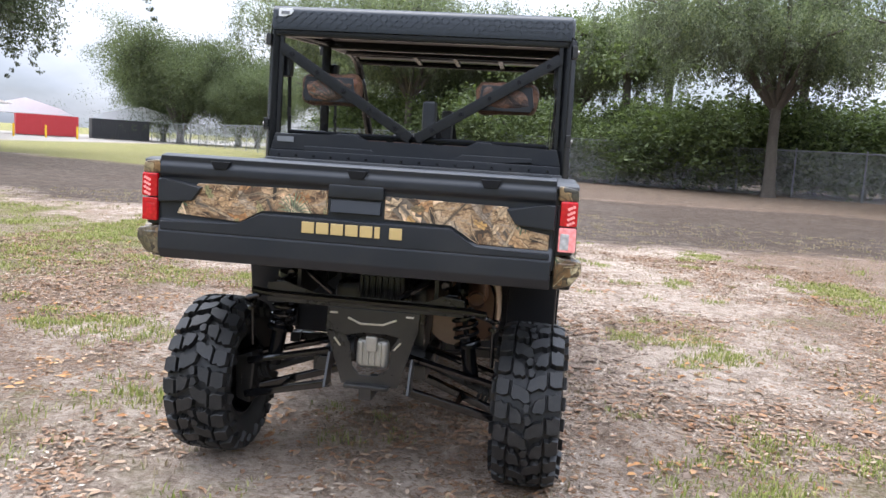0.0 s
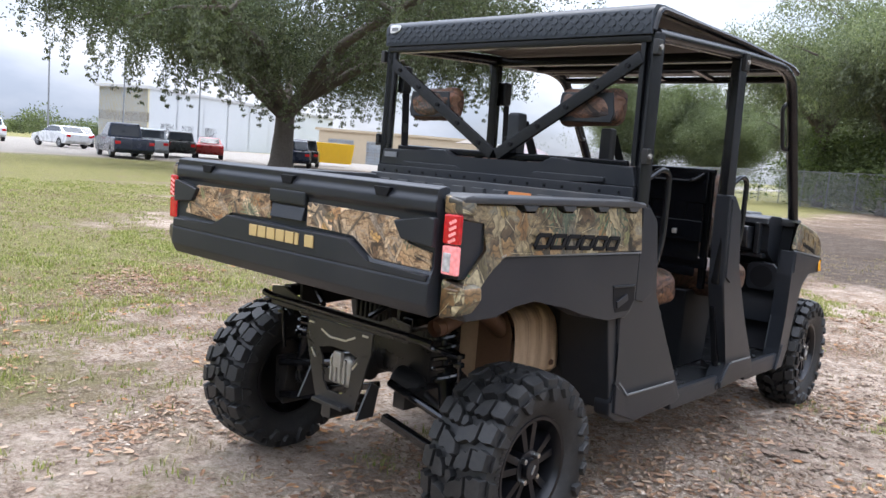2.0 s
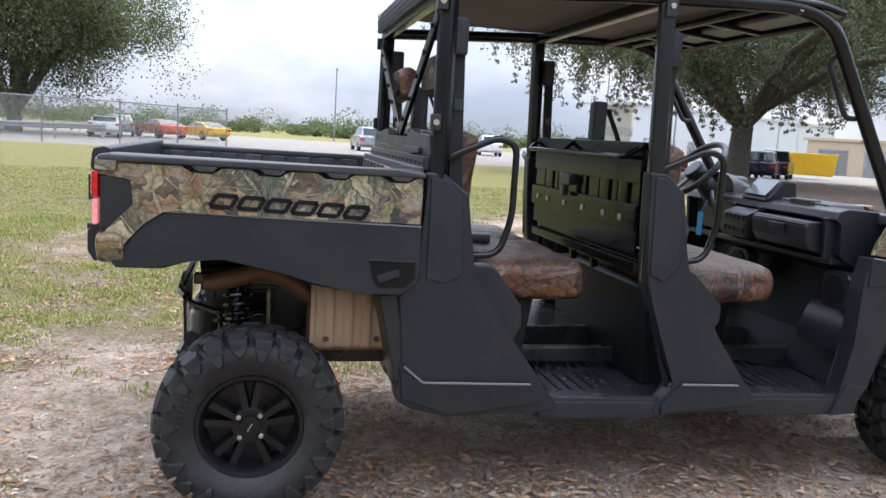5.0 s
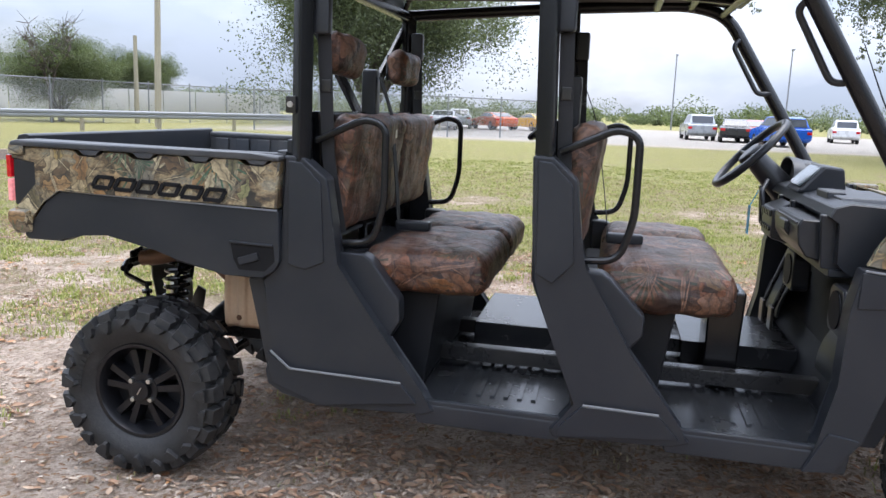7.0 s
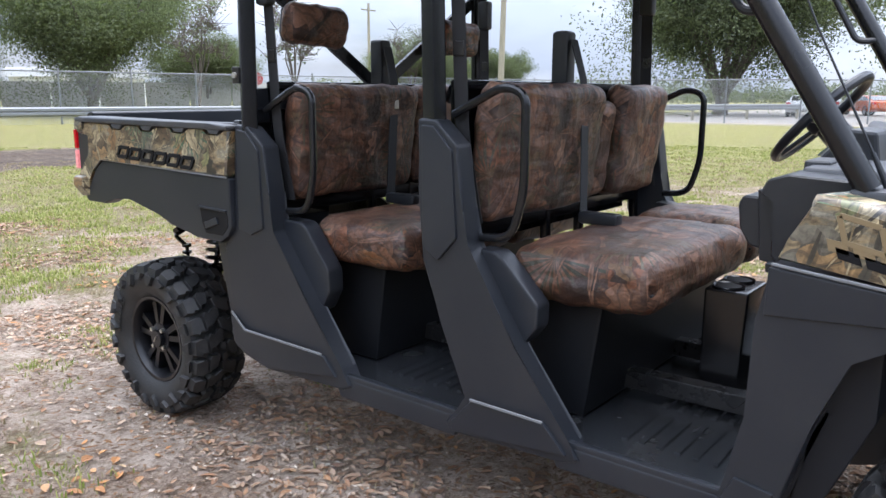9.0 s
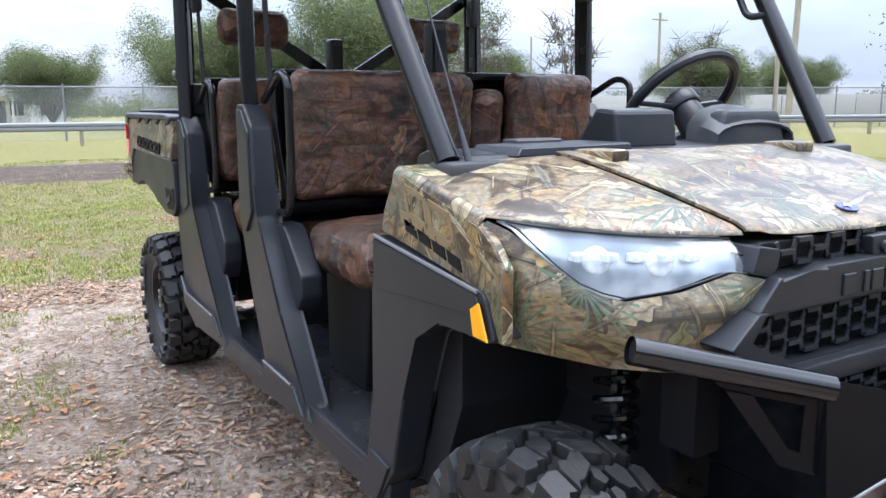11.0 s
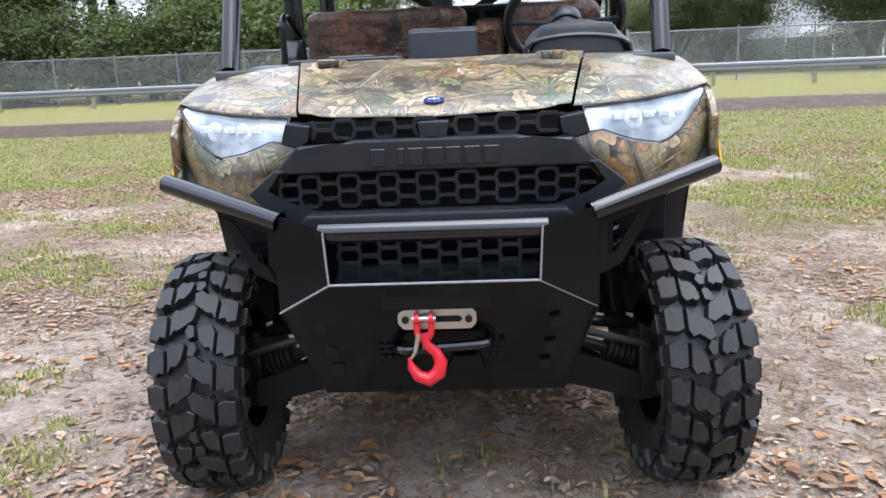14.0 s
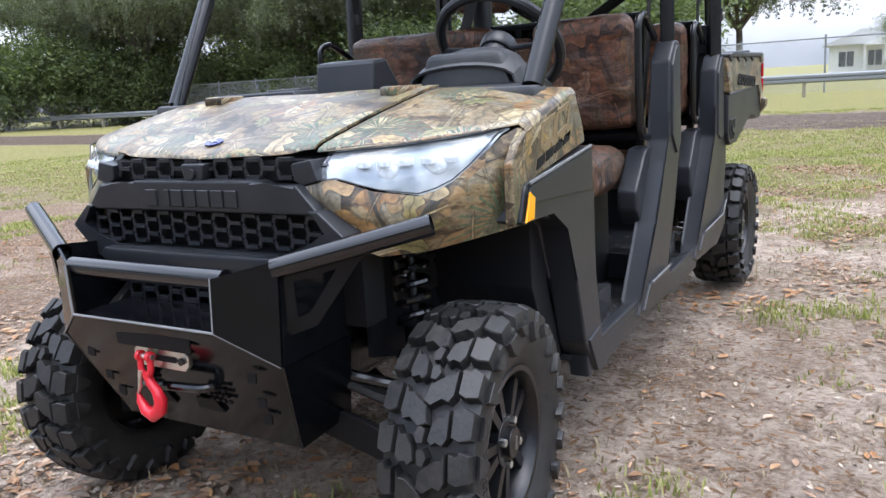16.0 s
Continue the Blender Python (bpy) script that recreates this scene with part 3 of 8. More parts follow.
    t.set(Base_Color=col, Roughness=0.92, Specular_IOR_Level=0.2)
    t.bump(t.math("ADD", fine, t.math("MULTIPLY", mid, 2.2)), 1.0, 0.05)
    return t.mat


M["ground"] = ground_material()


def spread(n, reach, fine):
    """Grid lines dense near zero and ever wider towards reach."""
    k = math.asinh(reach / fine)
    return [fine * math.sinh(k * (2 * i / n - 1)) for i in range(n + 1)]


def make_ground():
    xs, ys = spread(340, 1500.0, 1.6), [y + 1.2 for y in spread(340, 1500.0, 1.6)]
    verts = [(x, y, lift(x, y)) for y in ys for x in xs]
    w = len(xs)
    faces = [(j * w + i, j * w + i + 1, (j + 1) * w + i + 1, (j + 1) * w + i) for j in range(len(ys) - 1) for i in range(w - 1)]
    me = bpy.data.meshes.new("ground")
    me.from_pydata(verts, [], faces)
    layer = me.color_attributes.new("cover", "FLOAT_COLOR", "POINT")
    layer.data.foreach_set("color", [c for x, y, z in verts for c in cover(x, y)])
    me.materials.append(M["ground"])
    me.shade_smooth()
    return tagged(new("ground", me), "sandy field of dry grass and fallen leaves", "ground", kind="structure")


make_ground()


# ---- the utility vehicle: nose along +y, rear axle at y = 0 ----
car = thing("utility_vehicle", "camouflaged black crew utility vehicle with open sides, parked on sand", "utility vehicle")
REAR_AXLE, FRONT_AXLE, HUB_Z, TRACK, FRONT_TRACK = 0.0, 2.87, 0.325, 0.64, 0.612


def both(name, make, material, parent=None, label="", smooth=35):
    """One part a side; make(bm, side) draws it."""
    out = []
    for s in (1, -1):
        b = bmesh.new()
        make(b, s)
        out.append(part(name, b, material, parent or car, label, smooth))
    return out


# -- wheels --
def tyre_radius(w):
    """Outer radius of the carcass at w metres from the tyre's middle."""
    a = abs(w) / 0.125
    return 0.297 - 0.012 * a ** 2 - 0.055 * max(0.0, a - 0.72) ** 1.5


def make_tyre(bm):
    prof = [(-0.088, 0.172), (-0.104, 0.190), (-0.120, 0.225), (-0.125, 0.255)]
    prof += [(w, tyre_radius(w)) for w in (-0.118, -0.105, -0.085, -0.055, -0.02, 0.02, 0.055, 0.085, 0.105, 0.118)]
    prof += [(0.125, 0.255), (0.120, 0.225), (0.104, 0.190), (0.088, 0.172)]
    lathe(bm, prof, 48)

    def at(theta, w, h):
        if abs(w) <= 0.122:
            r = tyre_radius(w) + h
            x = w
        else:
            k = abs(w) - 0.122
            r = tyre_radius(0.122) - k * 0.93 + h * 0.25
            x = math.copysign(0.122 + h * 0.75 + k * 0.1, w)
        return (x, r * math.cos(theta), r * math.sin(theta))

    def lug(th, pts, h, side):
        n = len(pts)
        ca = sum(a for a, w in pts) / n
        cw = sum(w for a, w in pts) / n
        rings = []
        for shrink, z in ((0.0, -0.004), (0.07, h - 0.003), (0.13, h)):
            rings.append([bm.verts.new(at(th + (a + (ca - a) * shrink) / 0.31, side * (w + (cw - w) * shrink), z)) for a, w in pts])
        bm.faces.new(rings[-1])
        for lo, hi in zip(rings, rings[1:]):
            for i in range(n):
                bm.faces.new((lo[i], lo[(i + 1) % n], hi[(i + 1) % n], hi[i]))

    n = 23
    for i in range(n):
        for side in (1, -1):
            th = 2 * math.pi * (i + (0.5 if side < 0 else 0)) / n
            long_ = i % 2 == 0
            # slanting lug from the crown out to the shoulder, its flanks stepped
            inner = [(0.014, -0.004), (0.052, -0.012), (0.060, 0.008)] if long_ else [(0.006, 0.022), (0.040, 0.014), (0.050, 0.026)]
            lug(th, [(-0.028, 0.121), (-0.036, 0.096), (-0.024, 0.088), (-0.028, 0.069), (0.030, 0.072), (0.037, 0.092), (0.030, 0.121)], 0.028, side)
            lug(th, [(-0.029, 0.064), (-0.012, 0.054), (-0.012, 0.038)] + inner + [(0.043, 0.036), (0.048, 0.056), (0.031, 0.067)], 0.026, side)
            foot = 0.172 if long_ else 0.152
            lug(th, [(-0.027, 0.121), (0.028, 0.121), (0.018, foot - 0.012), (0.004, foot), (-0.012, foot - 0.006)], 0.018, side)
            if not long_:
                # small block that fills the crown beside a short lug
                lug(th, [(0.016, 0.010), (0.010, -0.008), (0.030, -0.020), (0.048, -0.010), (0.046, 0.006)], 0.026, side)


def make_rim(bm):
    lathe(bm, [(-0.09, 0.176), (-0.092, 0.165), (-0.03, 0.158), (0.05, 0.160), (0.080, 0.168), (0.096, 0.180), (0.100, 0.178), (0.098, 0.166), (0.074, 0.152), (0.02, 0.146)], 40)
    disc(bm, (0.01, 0, 0), (1, 0, 0), 0.147, 0.012, 32)
    # spokes in pairs
    for k in range(10):
        a = 2 * math.pi * k / 10 + (0.09 if k % 2 else -0.09)
        m = Matrix.Rotation(a, 4, "X")
        pts = [(0.030, -0.013), (0.030, 0.013), (0.150, 0.017), (0.150, -0.017)]
        lo = [bm.verts.new(m @ Vector((0.02, p[1], p[0]))) for p in pts]
        hi = [bm.verts.new(m @ Vector((0.078 - (p[0] - 0.03) * 0.06, p[1] * 0.75, p[0]))) for p in pts]
        bm.faces.new(hi)
        for i in range(4):
            bm.faces.new((lo[i], lo[(i + 1) % 4], hi[(i + 1) % 4], hi[i]))
    disc(bm, (0.045, 0, 0), (1, 0, 0), 0.062, 0.07, 24, bevel=0.006)


def make_wheel(at):
    w = thing("wheel", "", "", at)
    w.parent = car
    w["label"] = "chunky black off-road tyre on a black alloy rim"
    b = bmesh.new()
    make_tyre(b)
    part("tyre", b, "rubber", w, "knobbly mud tyre", 30)
    b = bmesh.new()
    make_rim(b)
    part("rim", b, "rim", w, "black alloy rim", 30)
    b = bmesh.new()
    disc(b, (0.088, 0, 0), (1, 0, 0), 0.036, 0.022, 20, bevel=0.004)
    part("hub_cap", b, "rim", w)
    b = bmesh.new()
    sqtube(b, [(0.101, -0.012, -0.010), (0.101, 0.012, 0.010)], 0.006, 0.004, 0.001)
    part("emblem", b, "bright", w)
    first = None
    for k in range(4):
        a = 2 * math.pi * k / 4 + 0.5
        m = Matrix.Translation((0.086, 0.050 * math.cos(a), 0.050 * math.sin(a)))
        if first is None:
            b = bmesh.new()
            disc(b, (0, 0, 0), (1, 0, 0), 0.0095, 0.02, 6, bevel=0.002)
            first = part("lug_nut", b, "bright", w, "bright wheel nut", at=m)
        else:
            again(first, m)
    b = bmesh.new()
    for k in range(9):
        a = 0.55 + k * 0.085
        m = Matrix.Rotation(a, 4, "X")
        made = bmesh.ops.create_cube(b, size=1, matrix=m @ Matrix.Translation((0.1235, 0, 0.232)) @ Matrix.Diagonal((0.003, 0.011, 0.022, 1)))
    part("raised_marking", b, "rubber", w)
    return w


wheel_rr = make_wheel(pose(TRACK, REAR_AXLE, HUB_Z, 20, 0, 0))
copy_thing(wheel_rr, pose(-TRACK, REAR_AXLE, HUB_Z, 0, 0, 180) @ pose(0, 0, 0, 65, 0, 0))
# the front tyres are narrower, and steered a little
for x, turn, steer in ((FRONT_TRACK, 8, 2), (-FRONT_TRACK, 40, 184)):
    w = copy_thing(wheel_rr, Matrix())
    w.matrix_basis = pose(x, FRONT_AXLE, HUB_Z, 0, 0, steer) @ pose(0, 0, 0, turn, 0, 0) @ Matrix.Diagonal((0.87, 1, 1, 1))

# -- frame and floor --
b = bmesh.new()
for s in (1, -1):
    box(b, s * 0.17, s * 0.23, -0.10, 3.05, 0.40, 0.46, 0.006)
    box(b, s * 0.50, s * 0.55, 0.55, 2.40, 0.33, 0.38, 0.006)
for y in (0.6, 1.2, 1.8, 2.4):
    box(b, -0.55, 0.55, y - 0.02, y + 0.02, 0.335, 0.375, 0.004)
part("chassis_frame", b, "chassis", car)
b = bmesh.new()
box(b, -0.665, 0.665, 0.80, 2.42, 0.365, 0.385, 0.004)
part("floor_pan", b, "floor", car, "black ribbed floor, dusty with sand")
b = bmesh.new()
slab(b, [(2.395, 0.386), (2.435, 0.386), (2.515, 0.63), (2.495, 0.63)], "x", -0.64, 0.64, 0.006)
part("toe_board", b, "matt", car)
# raised floor ribs, both footwells
rib = None
for y0, y1, n in ((1.12, 1.46, 7), (1.98, 2.28, 6)):
    for x0 in (-0.58, -0.30, 0.06, 0.34):
        for k in range(n):
            m = Matrix.Translation((x0, y0 + (y1 - y0) * k / n, 0.385))
            if rib is None:
                b = bmesh.new()
                box(b, 0, 0.22, 0, 0.016, 0, 0.006)
                rib = part("floor_rib", b, "floor", car, at=m)
            else:
                again(rib, m)


def sill(bm, s, run):
    for y0, y1 in (run,):
        slab(bm, [(y0, 0.320), (y1, 0.315), (y1 + 0.01, 0.385), (y0 - 0.03, 0.395)], "x", s * 0.655, s * 0.715, 0.010)
        slab(bm, [(y0, 0.380), (y1, 0.375), (y1, 0.400), (y0 - 0.02, 0.408)], "x", s * 0.690, s * 0.712, 0.006)


for run in ((1.04, 1.52), (1.86, 2.40)):
    both("sill", lambda bm, s: sill(bm, s, run), "panel")

# -- cargo box --
b = bmesh.new()
box(b, -0.66, 0.66, -0.46, 0.54, 0.93, 0.955)
for s in (1, -1):
    box(b, s * 0.655, s * 0.705, -0.46, 0.55, 0.93, 1.215, 0.006)
    for k in range(8):
        y = -0.42 + k * 0.118
        box(b, s * 0.640, s * 0.657, y, y + 0.075, 0.96, 1.19, 0.006)
box(b, -0.70, 0.70, 0.52, 0.555, 0.93, 1.225, 0.006)
for k in range(11):
    x = -0.62 + k * 0.114
    box(b, x, x + 0.07, 0.505, 0.522, 0.96, 1.20, 0.005)
for k in range(6):
    x = -0.55 + k * 0.2
    box(b, x, x + 0.09, -0.44, 0.50, 0.954, 0.966, 0.004)
liner = part("bed_liner", b, "bedliner", car, "ribbed black plastic cargo bed")
b = bmesh.new()
box(b, 0.16, 0.27, 0.498, 0.504, 1.165, 1.20)
part("warning_sticker", b, "orange", car, "small orange warning sticker")


def side_x(s):
    """Bulge of the bed's flank."""
    return lambda p: s * (0.742 + 0.020 * smooth01(1.21, 1.08, p[1]) if p[1] > 0.95 else 0.752)


def camo_side(bm, s):
    top = [(-0.475, 1.198)]
    for k in range(4):
        y = -0.23 + k * 0.21
        top += [(y, 1.196), (y + 0.025, 1.166), (y + 0.095, 1.164), (y + 0.120, 1.194)]
    top.append((0.547, 1.192))
    pts = top + [(0.543, 1.030), (-0.285, 1.052), (-0.345, 1.010), (-0.44, 0.885), (-0.475, 0.880), (-0.482, 0.960), (-0.44, 0.985), (-0.365, 1.065), (-0.375, 1.148), (-0.482, 1.150)]
    slab(bm, pts, "x", s * 0.700, side_x(s), 0.006, 1)


sides = both("bed_side_panel", camo_side, "camo", label="camouflage-print bed side")


def lower_side(bm, s):
    pts = [(-0.283, 1.046), (0.549, 1.025), (0.552, 0.850), (0.53, 0.815), (0.485, 0.786), (0.35, 0.792), (0.17, 0.822), (0.09, 0.868), (-0.10, 0.898), (-0.20, 0.900), (-0.28, 0.862), (-0.425, 0.862), (-0.440, 0.882), (-0.345, 1.004)]
    slab(bm, pts, "x", s * 0.690, s * 0.752, 0.010)


both("lower_bed_panel", lower_side, "panel")


def edge_line(bm, s):
    sqtube(bm, [(s * 0.754, -0.345, 1.006), (s * 0.756, -0.283, 1.047), (s * 0.756, 0.545, 1.027)], 0.006, 0.006, 0.001)


both("panel_edge", edge_line, "edge")


# flat near-black patch on the flank, painting the shade of the intake recess
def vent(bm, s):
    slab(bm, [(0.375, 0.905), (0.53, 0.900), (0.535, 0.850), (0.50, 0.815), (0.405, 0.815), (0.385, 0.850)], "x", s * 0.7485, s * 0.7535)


both("side_vent", vent, "mark", label="flat black patch painted as the shaded air intake recess")


def vent_bar(bm, s):
    sqtube(bm, [(s * 0.756, 0.405, 0.843), (s * 0.756, 0.478, 0.868)], 0.008, 0.026, 0.003)
    slab(bm, [(0.37, 0.907), (0.53, 0.902), (0.53, 0.909), (0.37, 0.914)], "x", s * 0.749, s * 0.760, 0.002)


both("vent_bar", vent_bar, "panel")


def rail(bm, s):
    slab(bm, [(-0.478, 1.196), (0.552, 1.190), (0.552, 1.208), (0.45, 1.213), (-0.44, 1.221), (-0.478, 1.214)], "x", s * 0.648, s * 0.757, 0.008)
    for k in range(4):
        y = -0.205 + k * 0.21
        slab(bm, [(y, 1.196), (y + 0.022, 1.176), (y + 0.07, 1.175), (y + 0.09, 1.195)], "x", s * 0.70, s * 0.752, 0.004)


both("bed_rail", rail, "bedliner", label="black plastic bed rail")


def word_side(bm, s):
    # six slanted blocks where a model name stands
    y0 = -0.142 if s > 0 else 0.366
    for k in range(6):
        a = y0 + s * k * 0.0845
        w, sl, drop = s * 0.064, s * 0.020, 0.0038 * k
        bm = bmesh.new()
        q = [(a, 1.070), (a + w, 1.068), (a + w + sl, 1.104), (a + sl, 1.106)]
        q = [(u, v - drop) for u, v in q]
        for p0, p1 in zip(q, q[1:] + q[:1]):
            sqtube(bm, [(s * 0.7625, *p0), (s * 0.7625, *p1)], 0.006, 0.014, 0.001)
        part("name_block", bm, "mark", car, "dark plain outline block")


for s in (1, -1):
    word_side(None, s)

# tail lamps, in black housings
for s in (1, -1):
    lamp = thing("tail_lamp", "", "")
    lamp.parent = car
    lamp["label"] = "stacked red and white tail lamp"
    b = bmesh.new()
    slab(b, [(-0.470, 1.150), (-0.376, 1.148), (-0.366, 1.066), (-0.44, 0.986), (-0.470, 0.985)], "x", s * 0.69, s * 0.748, 0.004)
    part("housing", b, "plastic", lamp)
    b = bmesh.new()
    box(b, s * 0.700, s * 0.757, -0.494, -0.474, 1.083, 1.165, 0.006)
    part("upper_lens", b, "tail_red", lamp)
    b = bmesh.new()
    box(b, s * 0.700, s * 0.757, -0.492, -0.474, 0.998, 1.079, 0.006)
    part("lower_lens", b, "tail_pink" if s > 0 else "tail_red", lamp)
    b = bmesh.new()
    box(b, s * 0.705, s * 0.735, -0.494, -0.48, 1.005, 1.060, 0.004)
    part("reverse_lens", b, "tail_white" if s > 0 else "tail_red", lamp)
    b = bmesh.new()
    for k in range(4):
        for j in range(3):
            disc(b, (s * (0.728 + 0.008 * j), -0.494, 1.09 + k * 0.017 + 0.004 * j), (0, 1, 0), 0.005, 0.004, 8)
    part("diode_dots", b, "tail_pink", lamp)
    # camouflage corner under the lamp
    b = bmesh.new()
    slab(b, [(s * 0.692, 0.868), (s * 0.752, 0.885), (s * 0.785, 0.93), (s * 0.782, 0.968), (s * 0.692, 0.985)], "y", -0.478, -0.40, 0.010)
    part("bed_corner", b, "camo", car)
    b = bmesh.new()
    slab(b, [(s * 0.690, 1.165), (s * 0.760, 1.165), (s * 0.755, 1.205), (s * 0.690, 1.215)], "y", -0.485, -0.42, 0.008)
    part("bed_corner_cap", b, "camo", car)

# -- tailgate --
gate = thing("tailgate", "", "")
gate.parent = car
gate["label"] = "closed black tailgate with camouflage inlays"
GP = [(-0.500, 0.870), (-0.520, 0.905), (-0.520, 0.968), (-0.494, 1.008), (-0.494, 1.155), (-0.510, 1.168), (-0.510, 1.196), (-0.500, 1.210), (-0.505, 1.230), (-0.47, 1.239), (-0.452, 1.233), (-0.452, 0.880)]
b = bmesh.new()
slab(b, GP, "x", -0.683, 0.683, 0.006)
part("gate_body", b, "panel", gate)
b = bmesh.new()
slab(b, [(-0.675, 0.972), (0.675, 0.972), (0.675, 0.992), (0.43, 0.992), (0.345, 1.050), (-0.315, 1.052), (-0.395, 1.005), (-0.675, 1.005)], "y", -0.522, -0.49, 0.005)
part("lower_step", b, "panel", gate)
for s in (1, -1):
    b = bmesh.new()
    slab(b, [(s * 0.685, 1.068), (s * 0.560, 1.078), (s * 0.525, 1.128), (s * 0.665, 1.150), (s * 0.685, 1.150)], "y", -0.516, -0.49, 0.005)
    part("end_block", b, "panel", gate)
    b = bmesh.new()
    if s > 0:
        pts = [(0.118, 1.062), (0.345, 1.062), (0.435, 1.004), (0.670, 1.000), (0.670, 1.052), (0.575, 1.066), (0.530, 1.135), (0.118, 1.140)]
    else:
        pts = [(-0.080, 1.064), (-0.310, 1.064), (-0.390, 1.016), (-0.622, 1.030), (-0.600, 1.072), (-0.545, 1.140), (-0.080, 1.146)]
    slab(b, pts, "y", -0.5005, -0.492, 0.002, 1)
    part("camouflage_inlay", b, "camo_gate", gate, "brown leaf-print inlay")
b = bmesh.new()
box(b, -0.078, 0.115, -0.512, -0.49, 1.125, 1.172, 0.008)
slab(b, [(-0.512, 1.075), (-0.500, 1.120), (-0.49, 1.120), (-0.49, 1.075)], "x", -0.068, 0.105, 0.003)
part("latch_handle", b, "plastic", gate, "recessed black tailgate handle")
for x in (-0.46, 0.02, 0.47):
    b = bmesh.new()
    slab(b, [(x - 0.035, 1.219), (x + 0.035, 1.219), (x + 0.022, 1.192), (x - 0.022, 1.192)], "y", -0.5155, -0.50, 0.002)
    part("gate_notch", b, "mark", gate)
for k in range(7):
    b = bmesh.new()
    a = -0.160 + k * 0.0505
    slab(b, [(a, 1.000), (a + 0.043 - (0.025 if k == 5 else 0), 1.000), (a + 0.043 - (0.025 if k == 5 else 0), 1.038), (a, 1.038)], "y", -0.5262, -0.5215, 0.001, 1)
    part("name_block", b, "gold", gate)

# -- rear cab wall, brace and roll cage --
b = bmesh.new()
slab(b, [(-0.69, 1.215), (0.69, 1.215), (0.69, 1.262), (-0.69, 1.262)], "y", 0.552, 0.585, 0.004)
slab(b, [(-0.69, 1.262), (0.69, 1.262), (0.67, 1.338), (0.40, 1.338), (0.36, 1.352), (0.30, 1.352), (0.25, 1.320), (-0.22, 1.320), (-0.27, 1.352), (-0.36, 1.352), (-0.40, 1.338), (-0.67, 1.340)], "y", 0.568, 0.600, 0.006)
slab(b, [(-0.52, 1.285), (-0.20, 1.285), (-0.17, 1.268), (0.20, 1.268), (0.24, 1.290), (0.56, 1.290), (0.56, 1.270), (0.20, 1.250), (-0.52, 1.255)], "y", 0.556, 0.575, 0.004)
part("rear_bulkhead", b, "plastic", car, "moulded black panel behind the cab")
rivet = None
for k in range(16):
    m = Matrix.Translation((-0.64 + k * 0.085, 0.551, 1.238))
    if rivet is None:
        b = bmesh.new()
        disc(b, (0, 0, 0), (0, 1, 0), 0.006, 0.006, 8)
        rivet = part("rivet", b, "steel", car, at=m)
    else:
        again(rivet, m)
b = bmesh.new()
box(b, -0.655, -0.575, 0.560, 0.567, 1.300, 1.325)
part("label_plate", b, "edge", car)

for s in (1, -1):
    b = bmesh.new()
    sqtube(b, [(s * 0.655, 0.583, 1.742), (s * 0.012, 0.583, 1.347)], 0.018, 0.050, 0.003)
    br = part("brace_bar", b, "steel", car, "flat black diagonal brace")
    for k in range(5):
        f = 0.08 + k * 0.2
        b = bmesh.new()
        disc(b, (s * (0.655 - 0.643 * f), 0.571, 1.742 - 0.395 * f), (0, 1, 0), 0.009, 0.008, 10)
        part("brace_bolt", b, "mark", br)


def cage_rear(bm, s):
    sqtube(bm, [(s * 0.700, 0.605, 0.86), (s * 0.690, 0.612, 1.835)], 0.050, 0.055, 0.010)
    sqtube(bm, [(s * 0.662, 0.592, 1.34), (s * 0.655, 0.592, 1.80)], 0.020, 0.020, 0.004)


both("rear_post", cage_rear, "steel", label="black square cage post")


def cage_mid(bm, s):
    sqtube(bm, [(s * 0.692, 1.432, 0.84), (s * 0.685, 1.405, 1.860)], 0.050, 0.058, 0.010)
    sqtube(bm, [(s * 0.672, 1.425, 0.90), (s * 0.672, 1.490, 0.68), (s * 0.672, 1.595, 0.40)], 0.030, 0.045, 0.006)


both("middle_post", cage_mid, "steel", label="black square cage post")


def cage_side(bm, s):
    tube(bm, [(s * 0.690, 0.600, 1.825), (s * 0.685, 1.405, 1.872), (s * 0.682, 1.93, 1.890), (s * 0.680, 2.095, 1.845), (s * 0.632, 2.535, 1.125)], 0.027, 12, 0.10)


both("side_rail", cage_side, "steel", label="bent black roof rail and windscreen post")


for s in (1, -1):
    # bolted joints
    for x0, x1, y0, y1, z0, z1 in ((0.705, 0.728, 0.562, 0.598, 1.747, 1.803), (0.705, 0.728, 0.562, 0.598, 1.351, 1.407), (0.69, 0.722, 1.385, 1.430, 1.800, 1.875), (0.66, 0.700, 1.92, 1.95, 1.86, 1.90)):
        b = bmesh.new()
        box(b, s * x0, s * x1, y0, y1, z0, z1, 0.004)
        clamp_ = part("joint_clamp", b, "chassis", car)
        b = bmesh.new()
        disc(b, (s * (x1 + 0.003), (y0 + y1) / 2, (z0 + z1) / 2), (1, 0, 0), 0.010, 0.008, 12)
        part("clamp_bolt", b, "alloy", clamp_)
b = bmesh.new()
sqtube(b, [(-0.69, 0.600, 1.815), (0.69, 0.600, 1.815)], 0.045, 0.045, 0.008)
part("rear_crossbar", b, "steel", car)
b = bmesh.new()
sqtube(b, [(-0.685, 1.405, 1.862), (0.685, 1.405, 1.862)], 0.045, 0.045, 0.008)
part("middle_crossbar", b, "steel", car)
for y, z in ((1.93, 1.880), (2.07, 1.845), (1.78, 1.873)):
    b = bmesh.new()
    tube(b, [(-0.68, y, z), (0.68, y, z)], 0.018, 10)
    part("front_crossbar", b, "steel", car)
for x in (-0.25, 0.0, 0.28):
    b = bmesh.new()
    sqtube(b, [(x, 1.78, 1.872), (x, 2.07, 1.846)], 0.03, 0.02, 0.004)
    part("visor_strut", b, "steel", car)

